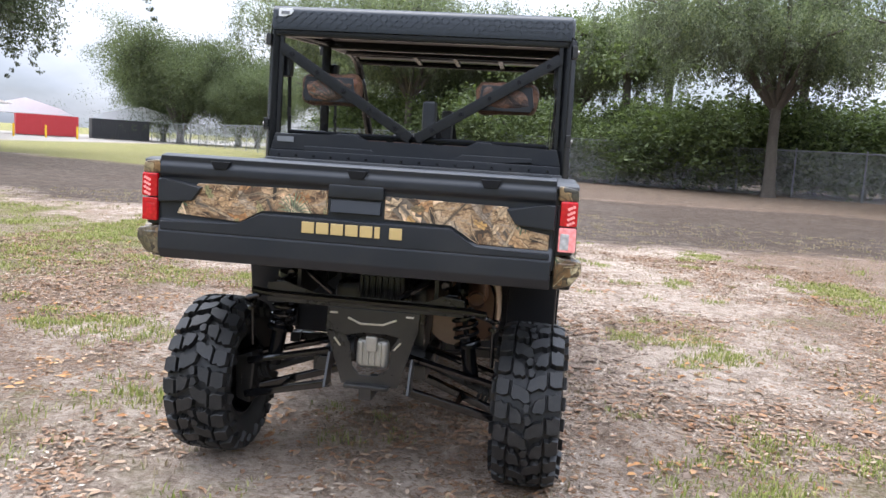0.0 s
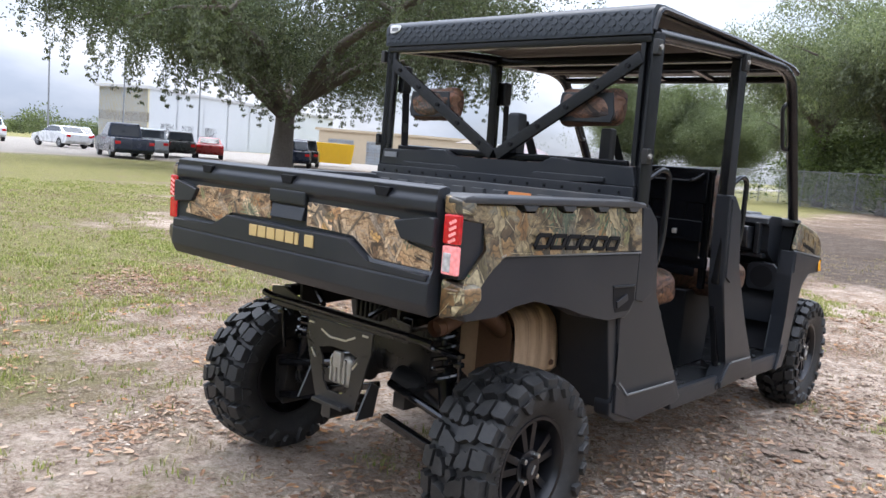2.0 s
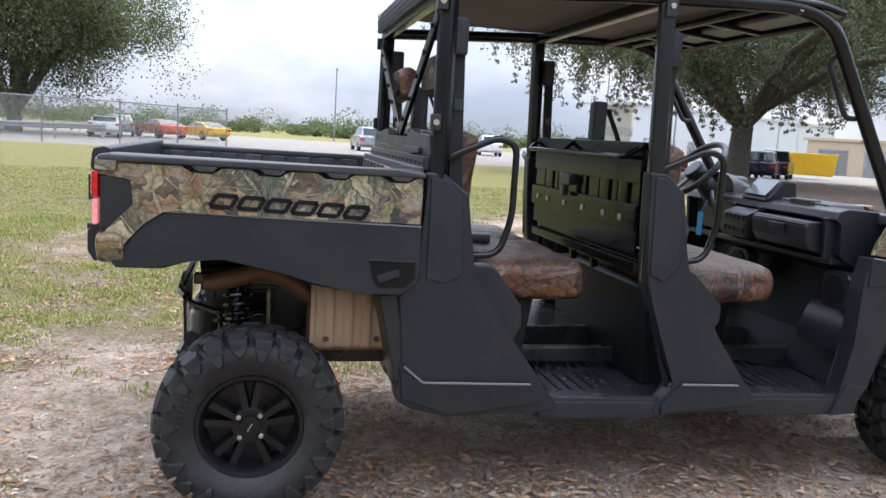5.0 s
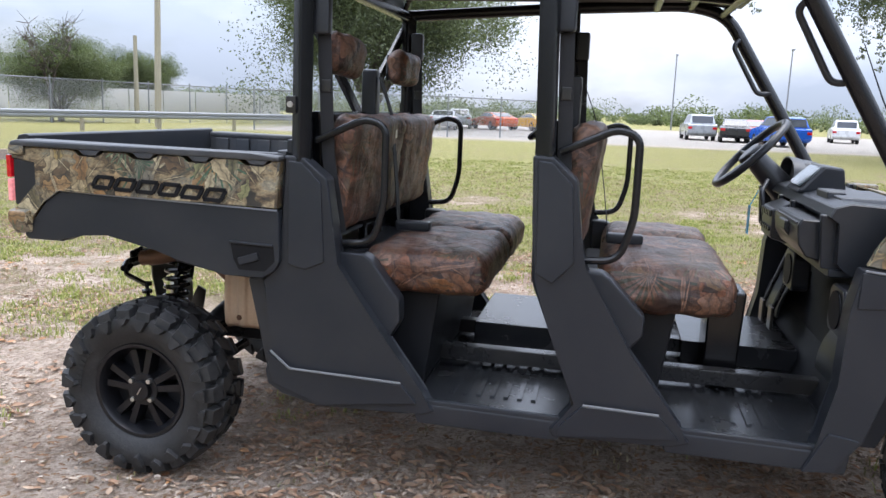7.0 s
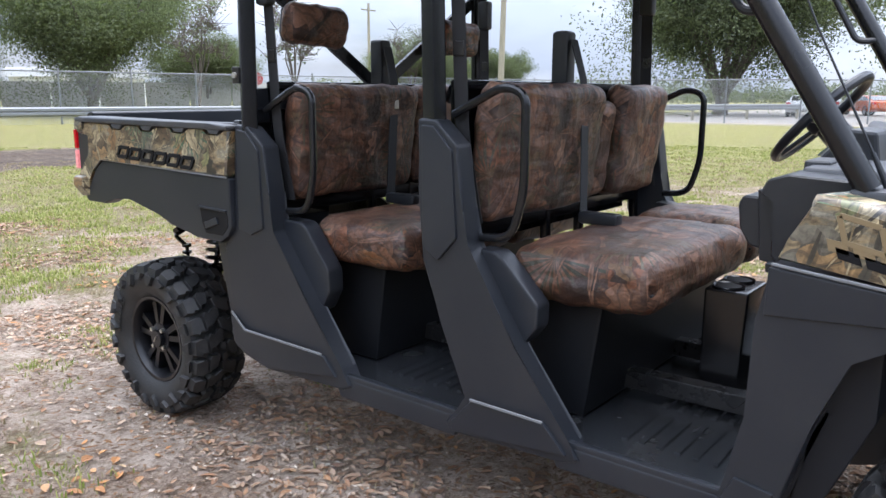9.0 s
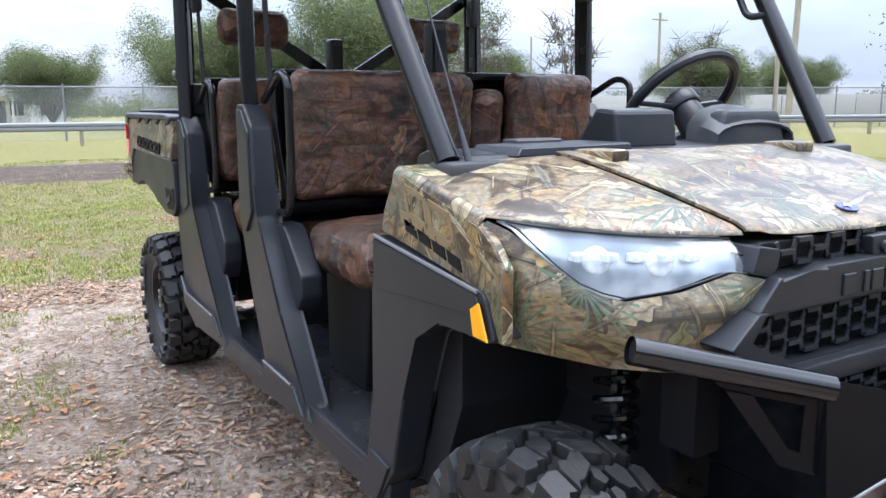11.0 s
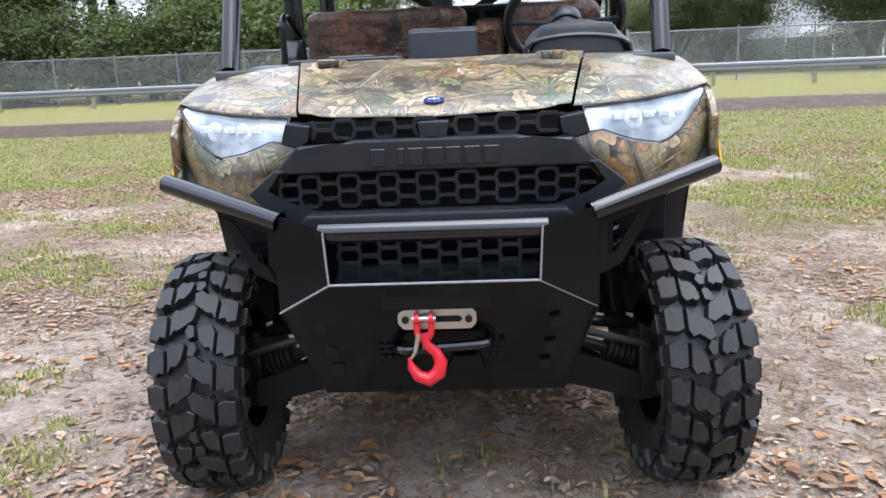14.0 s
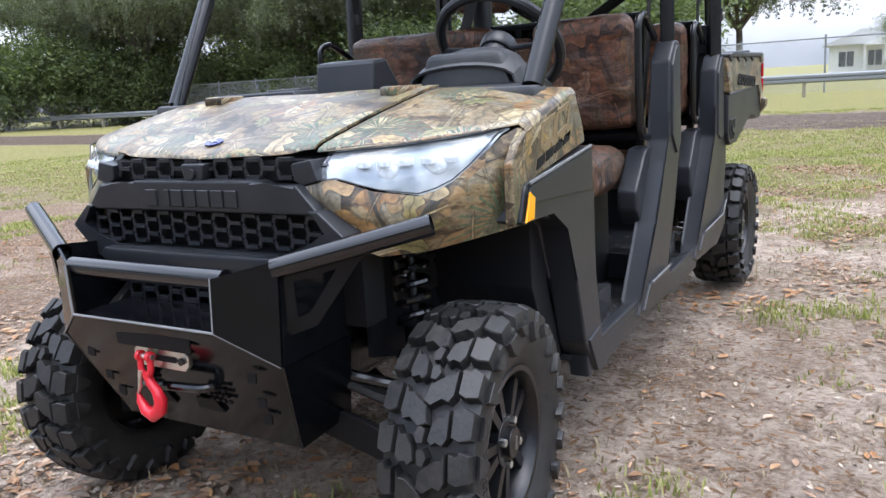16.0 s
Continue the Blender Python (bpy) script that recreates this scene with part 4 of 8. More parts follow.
# -- roof of tread plate --
b = bmesh.new()
RP = [(0.560, 1.822), (0.556, 1.905), (0.580, 1.930), (0.640, 1.936), (1.40, 1.930), (2.02, 1.912), (2.15, 1.885), (2.15, 1.877), (2.02, 1.898), (1.40, 1.915), (0.640, 1.919), (0.595, 1.912), (0.574, 1.895), (0.574, 1.822)]
slab(b, RP, "x", -0.695, 0.695)
roof = part("roof_sheet", b, "plate", car, "black tread-plate roof folded down at the back", 50)
b = bmesh.new()
# raised bars of the tread pattern on the folded rear flange
for i in range(58):
    for j in range(4):
        x, z = -0.676 + i * 0.0238, 1.836 + j * 0.0205
        a = radians(38) if (i + j) % 2 else radians(-38)
        m = Matrix.Translation((x, 0.558 + (z - 1.822) * -0.048 - 0.0010, z)) @ Matrix.Rotation(a, 4, "Y") @ Matrix.Diagonal((0.0195, 0.0024, 0.0040, 1))
        bmesh.ops.create_cube(b, size=1, matrix=m)
tagged(part("tread_pattern", b, "plate", roof, "raised tread-plate bars", 0), kind="stuff")
b = bmesh.new()
box(b, -0.676, 0.676, 0.60, 2.06, 1.898, 1.908)
part("roof_lining", b, "ceiling", car, "plain brown-grey roof lining")


def roof_edge(bm, s):
    tube(bm, [(s * 0.695, 0.575, 1.835), (s * 0.697, 0.60, 1.918), (s * 0.697, 1.40, 1.921), (s * 0.695, 2.03, 1.903), (s * 0.69, 2.13, 1.882)], 0.013, 8, 0.04)


both("roof_trim", roof_edge, "steel")
b = bmesh.new()
slab(b, [(-0.665, 1.880), (-0.665, 1.910), (-0.655, 1.916), (-0.600, 1.914), (-0.594, 1.905), (-0.605, 1.888), (-0.640, 1.878)], "y", 0.5505, 0.5545, 0.001, 1)
part("maker_plate", b, "white", car, "small white sticker with a plain grey bar")
b = bmesh.new()
box(b, -0.652, -0.612, 0.5485, 0.551, 1.889, 1.903)
part("maker_bar", b, "edge", car)


# -- rear suspension and underside --
def coil(bm, a, c, r, wire, turns, n=14):
    a, c = Vector(a), Vector(c)
    d = (c - a)
    q = d.to_track_quat("Z", "Y").to_matrix()
    pts = []
    for k in range(turns * n + 1):
        t = k / (turns * n)
        an = 2 * math.pi * k / n
        pts.append(a + q @ Vector((r * math.cos(an), r * math.sin(an), d.length * t)))
    tube(bm, pts, wire, 7)


def shock_set(top, low, r=0.045):
    sh = thing("shock_absorber", "", "")
    sh.parent = car
    sh["label"] = "black coil-over shock absorber"
    t, l = Vector(top), Vector(low)
    d = (t - l).normalized()
    b = bmesh.new()
    tube(b, [l, l.lerp(t, 0.45)], 0.030, 14)
    disc(b, l.lerp(t, 0.40), d, r + 0.008, 0.012, 18)
    part("damper_body", b, "gloss", sh)
    b = bmesh.new()
    tube(b, [l.lerp(t, 0.4), t], 0.012, 10)
    disc(b, l.lerp(t, 0.97), d, r + 0.006, 0.02, 18)
    part("damper_rod", b, "steel", sh)
    b = bmesh.new()
    coil(b, l.lerp(t, 0.42), l.lerp(t, 0.95), r, 0.0085, 6)
    part("coil_spring", b, "tube_gloss", sh)


for s in (1, -1):
    shock_set((s * 0.345, -0.06, 0.78), (s * 0.41, -0.06, 0.40))
    b = bmesh.new()
    tube(b, [(s * 0.16, -0.11, 0.490), (s * 0.50, -0.10, 0.410)], 0.015, 10)
    tube(b, [(s * 0.16, 0.12, 0.490), (s * 0.49, 0.04, 0.415)], 0.015, 10)
    part("upper_arm", b, "tube_gloss", car, "black tubular suspension arm")
    b = bmesh.new()
    sqtube(b, [(s * 0.15, -0.12, 0.360), (s * 0.52, -0.07, 0.262)], 0.034, 0.03, 0.005)
    sqtube(b, [(s * 0.15, 0.14, 0.360), (s * 0.52, 0.02, 0.262)], 0.034, 0.03, 0.005)
    sqtube(b, [(s * 0.36, -0.09, 0.305), (s * 0.36, 0.07, 0.305)], 0.02, 0.03, 0.004)
    part("lower_arm", b, "tube_gloss", car, "black welded suspension arm")
    b = bmesh.new()
    slab(b, [(s * 0.50, 0.22), (s * 0.56, 0.24), (s * 0.57, 0.42), (s * 0.50, 0.44), (s * 0.48, 0.40)], "y", -0.08, 0.06, 0.010)
    disc(b, (s * 0.545, 0, HUB_Z), (1, 0, 0), 0.085, 0.02, 24)
    part("wheel_carrier", b, "chassis", car)
    b = bmesh.new()
    tube(b, [(s * 0.08, 0.02, 0.47), (s * 0.18, 0.02, 0.455), (s * 0.20, 0.02, 0.45)], [0.05, 0.045, 0.03], 14)
    tube(b, [(s * 0.18, 0.02, 0.455), (s * 0.44, 0.0, 0.36), (s * 0.54, 0.0, HUB_Z)], [0.017, 0.017, 0.017], 10)
    for k in range(5):
        disc(b, (s * (0.445 + k * 0.016), 0, 0.357 - k * 0.005), (1, 0, -0.35 * s), 0.044 - 0.005 * (k % 2) - k * 0.003, 0.011, 14)
    part("drive_shaft", b, "rubber", car, "black axle shaft with rubber boot")
    b = bmesh.new()
    slab(b, [(-0.20, 0.70), (-0.20, 0.82), (0.30, 0.86), (0.42, 0.80), (0.30, 0.72)], "x", s * 0.26, s * 0.275)
    part("frame_gusset", b, "chassis", car)
    b = bmesh.new()
    tube(b, [(s * 0.41, -0.235, 0.715), (s * 0.47, -0.225, 0.695), (s * 0.485, -0.12, 0.66)], 0.010, 8, 0.02)
    tube(b, [(s * 0.485, -0.12, 0.665), (s * 0.485, -0.10, 0.48)], 0.008, 8)
    for z in (0.665, 0.635):
        disc(b, (s * 0.485, -0.12, z), (0, 0, 1), 0.020, 0.012, 12)
    part("sway_bar_link", b, "tube_gloss", car)
b = bmesh.new()
tube(b, [(-0.43, -0.25, 0.735), (-0.36, -0.262, 0.730), (0.40, -0.262, 0.725), (0.46, -0.235, 0.712)], 0.014, 10, 0.03)
part("sway_bar", b, "tube_gloss", car, "glossy black sway bar")
b = bmesh.new()
slab(b, [(-0.37, 0.70), (0.38, 0.70), (0.38, 0.765), (0.30, 0.775), (0.24, 0.742), (-0.18, 0.742), (-0.30, 0.78), (-0.37, 0.77)], "y", -0.262, -0.254, 0.002)
slab(b, [(-0.13, 0.70), (0.22, 0.70), (0.215, 0.62), (0.15, 0.600), (0.10, 0.615), (0.01, 0.615), (-0.06, 0.595), (-0.135, 0.61)], "y", -0.268, -0.260, 0.002)
slab(b, [(-0.135, 0.62), (-0.06, 0.60), (-0.035, 0.56), (-0.030, 0.48), (0.0, 0.445), (0.07, 0.445), (0.115, 0.48), (0.12, 0.56), (0.145, 0.60), (0.215, 0.63), (0.150, 0.41), (-0.065, 0.41)], "y", -0.268, -0.260, 0.002)
part("rear_plate", b, "chassis", car, "black skid plate round the gear case")
for x0, z0, x1, z1 in ((-0.05, 0.665, 0.00, 0.645), (0.00, 0.645, 0.085, 0.648), (0.085, 0.648, 0.135, 0.670), (-0.10, 0.585, -0.075, 0.555), (0.155, 0.585, 0.13, 0.555), (-0.12, 0.68, -0.09, 0.68), (0.17, 0.685, 0.20, 0.685)):
    b = bmesh.new()
    sqtube(b, [(x0, -0.270, z0), (x1, -0.270, z1)], 0.004, 0.007, 0.001)
    part("plate_slot", b, "bright", car)
b = bmesh.new()
box(b, -0.020, 0.105, -0.255, -0.20, 0.470, 0.585, 0.022, 3)
for k in range(4):
    box(b, 0.0 + k * 0.024, 0.010 + k * 0.024, -0.264, -0.25, 0.485, 0.575, 0.004)
box(b, 0.02, 0.065, -0.27, -0.25, 0.54, 0.60, 0.008)
part("gear_case", b, "alloy", car, "cast alloy differential case")
b = bmesh.new()
box(b, -0.05, 0.12, -0.30, -0.20, 0.402, 0.418, 0.005)
sqtube(b, [(0.035, -0.30, 0.385), (0.035, -0.10, 0.385)], 0.05, 0.05, 0.006)
for s in (1, -1):
    slab(b, [(-0.30, 0.395), (-0.22, 0.395), (-0.20, 0.50), (-0.24, 0.52)], "x", 0.035 + s * 0.155, 0.035 + s * 0.165, 0.002)
part("tow_receiver", b, "chassis", car, "black square tow receiver")
b = bmesh.new()
box(b, -0.06, 0.13, -0.10, 0.22, 0.66, 0.82, 0.02)
for k in range(7):
    box(b, -0.05 + k * 0.025, -0.038 + k * 0.025, -0.112, -0.09, 0.70, 0.80, 0.003)
box(b, -0.20, 0.20, 0.05, 0.50, 0.45, 0.75, 0.04)
part("engine_block", b, "chassis", car, "dusty black engine under the bed")
for s in (1, -1):
    b = bmesh.new()
    tube(b, [(s * 0.25, -0.18, 0.82), (s * 0.13, -0.20, 0.74)], 0.012, 8)
    tube(b, [(s * 0.30, -0.20, 0.80), (s * 0.30, 0.30, 0.86)], 0.016, 8)
    sqtube(b, [(s * 0.33, -0.22, 0.755), (s * 0.33, 0.48, 0.755)], 0.045, 0.04, 0.005)
    part("sub_frame", b, "tube_gloss", car)

# exhaust
b = bmesh.new()
tube(b, [(0.415, -0.150, 0.755), (0.405, -0.06, 0.775), (0.400, 0.04, 0.805), (0.400, 0.13, 0.765), (0.400, 0.21, 0.70), (0.395, 0.30, 0.66)], 0.034, 14, 0.05)
part("exhaust_pipe", b, "pipe", car, "rust-brown exhaust pipe")
b = bmesh.new()
tube(b, [(0.417, -0.180, 0.750), (0.415, -0.14, 0.757)], [0.030, 0.030], 14, cap=False)
disc(b, (0.416, -0.145, 0.756), (0, 1, 0), 0.027, 0.004, 14)
part("exhaust_tip", b, "pipe", car)
SHIELD = [(0.30, 0.795), (0.37, 0.790), (0.43, 0.772), (0.456, 0.735), (0.466, 0.66), (0.466, 0.58), (0.460, 0.535), (0.440, 0.515), (0.36, 0.505), (0.30, 0.505)]
b = bmesh.new()
rows = []
for x, z in SHIELD:
    row = []
    for j in range(61):
        v = j / 60
        rib = 0.5 + 0.5 * math.cos(2 * math.pi * (v * 4.5))
        row.append((x + 0.009 * smooth01(0.25, 0.75, rib), 0.205 + 0.315 * v, z + 0.006 * (z - 0.65) * rib))
    rows.append(row)
sheet(b, rows, 0.003)
shield = part("heat_shield", b, "heat", car, "ribbed tan heat shield over the silencer", 60)
for y in (0.265, 0.455):
    b = bmesh.new()
    disc(b, (0.474, y, 0.560), (1, 0, -0.1), 0.012, 0.008, 14, r2=0.009)
    part("shield_bolt", b, "pipe", shield)
b = bmesh.new()
slab(b, [(0.30, 0.79), (0.43, 0.765), (0.458, 0.70), (0.458, 0.55), (0.43, 0.515), (0.30, 0.51)], "y", 0.200, 0.207, 0.001, 1)
part("shield_end", b, "pipe", shield)
b = bmesh.new()
tube(b, [(0.30, 0.22, 0.61), (0.30, 0.52, 0.61)], 0.135, 24)
part("silencer", b, "heat", car)


def mud_guard(bm, s):
    slab(bm, [(0.42, 0.78), (0.55, 0.80), (0.56, 0.50), (0.53, 0.42), (0.50, 0.42)], "x", s * 0.50, s * 0.72, 0.01)
    slab(bm, [(0.45, 0.86), (0.56, 0.86), (0.56, 0.40), (0.52, 0.40)], "x", s * 0.28, s * 0.52, 0.01)


both("mud_guard", mud_guard, "plastic")
b = bmesh.new()
box(b, -0.30, 0.30, 0.52, 0.80, 0.36, 0.84, 0.02)
part("rear_firewall", b, "plastic", car)


# -- cab side panels --
def wave_x(s, x0, k=0.010):
    return lambda p: s * (x0 + k * math.sin((p[1] - 0.35) * 3.2))


def panel_a(bm, s):
    pts = [(0.557, 1.212), (0.625, 1.208), (0.712, 1.140), (0.733, 0.980), (0.742, 0.850), (0.90, 0.640), (1.05, 0.425), (1.105, 0.372), (1.06, 0.352), (0.68, 0.340), (0.55, 0.372), (0.495, 0.405), (0.485, 0.455), (0.522, 0.545), (0.500, 0.680), (0.478, 0.785), (0.540, 0.815), (0.557, 0.860)]
    slab(bm, pts, "x", s * 0.655, wave_x(s, 0.722), 0.010)
    # pillar cover and skirt stand proud
    slab(bm, [(0.575, 1.195), (0.625, 1.190), (0.690, 1.125), (0.705, 0.860), (0.640, 0.830), (0.575, 0.845)], "x", s * 0.715, wave_x(s, 0.729), 0.005)
    slab(bm, [(0.500, 0.530), (0.585, 0.468), (0.985, 0.458), (1.040, 0.395), (0.69, 0.350), (0.515, 0.415)], "x", s * 0.715, wave_x(s, 0.733), 0.005)


both("rear_cab_panel", panel_a, "panel", label="dark grey moulded cab side")


def panel_b(bm, s):
    pts = [(1.385, 1.252), (1.452, 1.250), (1.530, 1.180), (1.552, 1.00), (1.562, 0.905), (1.73, 0.640), (1.90, 0.400), (1.94, 0.362), (1.88, 0.342), (1.50, 0.330), (1.485, 0.360), (1.575, 0.452), (1.480, 0.660), (1.408, 0.840), (1.395, 1.050)]
    slab(bm, pts, "x", s * 0.655, wave_x(s, 0.722), 0.010)
    slab(bm, [(1.405, 1.235), (1.450, 1.232), (1.515, 1.165), (1.535, 0.920), (1.470, 0.850), (1.415, 0.880)], "x", s * 0.715, wave_x(s, 0.729), 0.005)
    slab(bm, [(1.590, 0.452), (1.832, 0.446), (1.900, 0.372), (1.520, 0.340), (1.515, 0.370)], "x", s * 0.715, wave_x(s, 0.733), 0.005)


both("middle_cab_panel", panel_b, "panel", label="dark grey moulded cab side")


for run in ([(0.515, 0.535), (0.585, 0.476), (0.985, 0.466)], [(1.592, 0.459), (1.832, 0.453)]):
    both("skirt_edge", lambda bm, s: sqtube(bm, [(s * 0.741, y, z) for y, z in run], 0.006, 0.008, 0.002), "edge")


def seat_side_rear(bm, s):
    slab(bm, [(0.735, 0.890), (0.825, 0.887), (0.850, 0.870), (0.955, 0.735), (0.958, 0.660), (0.915, 0.585), (0.80, 0.60), (0.735, 0.75)], "x", s * 0.60, s * 0.672, 0.012)


def seat_side_front(bm, s):
    slab(bm, [(1.555, 0.888), (1.625, 0.886), (1.650, 0.870), (1.768, 0.750), (1.766, 0.685), (1.722, 0.630), (1.62, 0.62), (1.555, 0.78)], "x", s * 0.60, s * 0.672, 0.012)


both("seat_base_panel", seat_side_rear, "panel")
both("seat_base_panel", seat_side_front, "panel")
for s in (1, -1):
    b = bmesh.new()
    slab(b, [(1.56, 0.395), (1.60, 0.395), (1.575, 0.49), (1.545, 0.49)], "x", s * 0.664, s * 0.690, 0.005)
    brk = part("post_bracket", b, "chassis", car, "scuffed bolted bracket")
    b = bmesh.new()
    disc(b, (s * 0.692, 1.572, 0.44), (1, 0, 0), 0.011, 0.012, 6)
    part("bracket_bolt", b, "alloy", brk)

# -- seat boxes --
for y0, y1 in ((0.72, 1.06), (1.54, 1.88)):
    b = bmesh.new()
    slab(b, [(y0, 0.385), (y1 - 0.05, 0.385), (y1, 0.74), (y1 - 0.02, 0.77), (y0, 0.77)], "x", -0.50, 0.50, 0.012)
    part("seat_base", b, "seat_box", car)


def cushion(bm, x0, x1, y0, y1, z0, z1, r=0.045):
    """A padded block with well rounded edges, a crowned top and a few creases."""
    half = Vector(((x1 - x0) / 2, (y1 - y0) / 2, (z1 - z0) / 2))
    mid = Vector(((x0 + x1) / 2, (y0 + y1) / 2, (z0 + z1) / 2))
    r = min(r, half.z * 0.95)
    own = bmesh.new()
    bmesh.ops.create_cube(own, size=2)
    bmesh.ops.subdivide_edges(own, edges=own.edges, cuts=21, use_grid_fill=True)
    for v in own.verts:
        p = Vector((v.co.x * half.x, v.co.y * half.y, v.co.z * half.z))
        q = Vector([max(-h + r, min(h - r, c)) for c, h in zip(p, half)])
        d = p - q
        p = q + (d.normalized() * r if d.length > 1e-6 else d)
        up = smooth01(0, half.z, p.z)
        p.z += up * 0.014 * (1 - (p.x / half.x) ** 2) * (1 - (p.y / half.y) ** 2)
        w = p + mid
        # soft unevenness and a few slanting pulls of the cover
        n = 0.007 * noise.noise((w.x * 9 + 3, w.y * 15, w.z * 9)) + 0.003 * noise.noise((w.x * 26, w.y * 20, w.z * 26))
        pull = noise.noise((w.x * 5 + w.z * 7, w.y * 6 - w.x * 3, w.z * 4 + 2))
        n += 0.005 * max(0.0, 1 - abs(pull) * 5) - 0.002
        v.co = w + (d.normalized() if d.length > 1e-6 else Vector((0, 0, 1))) * n
    me = bpy.data.meshes.new("pad")
    own.to_mesh(me)
    own.free()
    bm.from_mesh(me)
    bpy.data.meshes.remove(me)


def make_seat(name, label, y, splits):
    seat = thing(name, "", "")
    seat.parent = car
    seat["label"] = label
    for x0, x1, xb0, xb1 in splits:
        b = bmesh.new()
        cushion(b, x0, x1, y, y + 0.45, 0.738, 0.895, 0.06)
        part("cushion", b, "camo_seat", seat, "camouflage cloth cushion", 60)
        b = bmesh.new()
        cushion(b, xb0, xb1, -0.205, 0.205, -0.055, 0.055)
        bmesh.ops.transform(b, matrix=Matrix.Translation((0, y - 0.085, 1.150)) @ Matrix.Rotation(radians(82), 4, "X"), verts=b.verts)
        part("backrest", b, "camo_seat", seat, "camouflage cloth backrest", 60)
        b = bmesh.new()
        tube(b, [(x0 + 0.02, y + 0.44, 0.805), (x1 - 0.02, y + 0.44, 0.805)], 0.004, 6)
        part("cover_seam", b, "belt", seat)
    b = bmesh.new()
    sqtube(b, [(-0.62, y - 0.155, 0.92), (0.62, y - 0.155, 0.92)], 0.035, 0.05, 0.006)
    sqtube(b, [(-0.62, y - 0.165, 1.345), (0.62, y - 0.165, 1.345)], 0.030, 0.03, 0.006)
    for x in (-0.6, -0.12, 0.12, 0.6):
        sqtube(b, [(x, y - 0.145, 0.80), (x, y - 0.165, 1.345)], 0.03, 0.03, 0.005)
    part("seat_frame", b, "gloss", seat, "black steel seat frame")
    return seat


rear_seat = make_seat("rear_bench", "rear bench seat in brown camouflage covers", 0.79, ((-0.60, -0.045, -0.60, -0.045), (-0.04, 0.60, -0.04, 0.60)))
front_seat = make_seat("front_bench", "split front seat in brown camouflage covers", 1.61, ((-0.60, -0.225, -0.60, -0.225), (-0.215, 0.60, -0.06, 0.60)))
b = bmesh.new()
cushion(b, -0.215, -0.07, -0.185, 0.165, -0.045, 0.045)
bmesh.ops.transform(b, matrix=Matrix.Translation((0, 1.505, 1.135)) @ Matrix.Rotation(radians(82), 4, "X"), verts=b.verts)
part("centre_backrest", b, "camo_seat", front_seat, "darker folding centre backrest", 60)
# back of the front seat, seen from behind: pressed panel, rail and tool holders
b = bmesh.new()
box(b, -0.59, 0.59, 1.416, 1.426, 0.93, 1.355, 0.004)
box(b, -0.60, 0.60, 1.408, 1.425, 1.20, 1.36, 0.006)
box(b, -0.60, 0.60, 1.400, 1.425, 1.02, 1.12, 0.006)
box(b, -0.58, 0.58, 1.408, 1.425, 0.86, 0.90, 0.004)
for x in (-0.44, -0.26, -0.02, 0.22, 0.40):
    box(b, x, x + 0.11, 1.410, 1.424, 1.11, 1.27, 0.015)
part("seat_back_panel", b, "gloss", front_seat, "glossy black pressed seat back")
b = bmesh.new()
tube(b, [(-0.58, 1.40, 1.335), (-0.55, 1.355, 1.300), (0.55, 1.355, 1.300), (0.58, 1.40, 1.335)], 0.011, 10, 0.03)
tube(b, [(-0.10, 1.41, 1.345), (-0.08, 1.355, 1.30)], 0.009, 8)
part("seat_back_rail", b, "gloss", front_seat, "black tubular hand rail")
for x in (-0.50, -0.36, -0.14, 0.08, 0.30, 0.46):
    b = bmesh.new()
    box(b, x, x + 0.022, 1.392, 1.402, 1.05, 1.075, 0.003)
    part("bracket_tab", b, "alloy", front_seat)
b = bmesh.new()
box(b, -0.13, -0.02, 1.37, 1.41, 1.15, 1.20, 0.008)
box(b, -0.10, -0.06, 1.36, 1.39, 1.10, 1.15, 0.006)
part("belt_bracket", b, "chassis", front_seat)


# -- grab rails beside the seats --
def grab(bm, s, y0):
    tube(bm, [(s * 0.655, y0 - 0.02, 1.262), (s * 0.665, y0 + 0.155, 1.342), (s * 0.665, y0 + 0.225, 1.320), (s * 0.665, y0 + 0.225, 1.06), (s * 0.660, y0 + 0.185, 0.925), (s * 0.655, y0 + 0.08, 0.918)], 0.0125, 10, 0.05)


for y0 in (0.665, 1.485):
    for s in (1, -1):
        b = bmesh.new()
        grab(b, s, y0)
        part("grab_rail", b, "steel", car, "bent black grab rail")

# -- headrests and belts --
for x in (-0.425, 0.42):
    hr = thing("headrest", "", "")
    hr.parent = car
    hr["label"] = "headrest in a brown camouflage cover"
    b = bmesh.new()
    cushion(b, x - 0.145, x + 0.145, -0.075, 0.075, -0.045, 0.045)
    bmesh.ops.transform(b, matrix=Matrix.Translation((0, 0.655, 1.560)) @ Matrix.Rotation(radians(84), 4, "X"), verts=b.verts)
    part("pad", b, "camo_seat", hr, "", 60)
    b = bmesh.new()
    slab(b, [(x - 0.115, 1.500), (x + 0.115, 1.500), (x + 0.128, 1.53), (x + 0.115, 1.615), (x - 0.115, 1.615), (x - 0.128, 1.53)], "y", 0.604, 0.615, 0.003)
    part("backing", b, "plastic", hr)


def belt(bm, pts, w=0.046, th=0.003, across=(1, 0, 0)):
    pts = rounded(pts, 0.05, 4)
    a = Vector(across)
    rows = [[p - a * w / 2, p + a * w / 2] for p in pts]
    sheet(bm, rows, th)


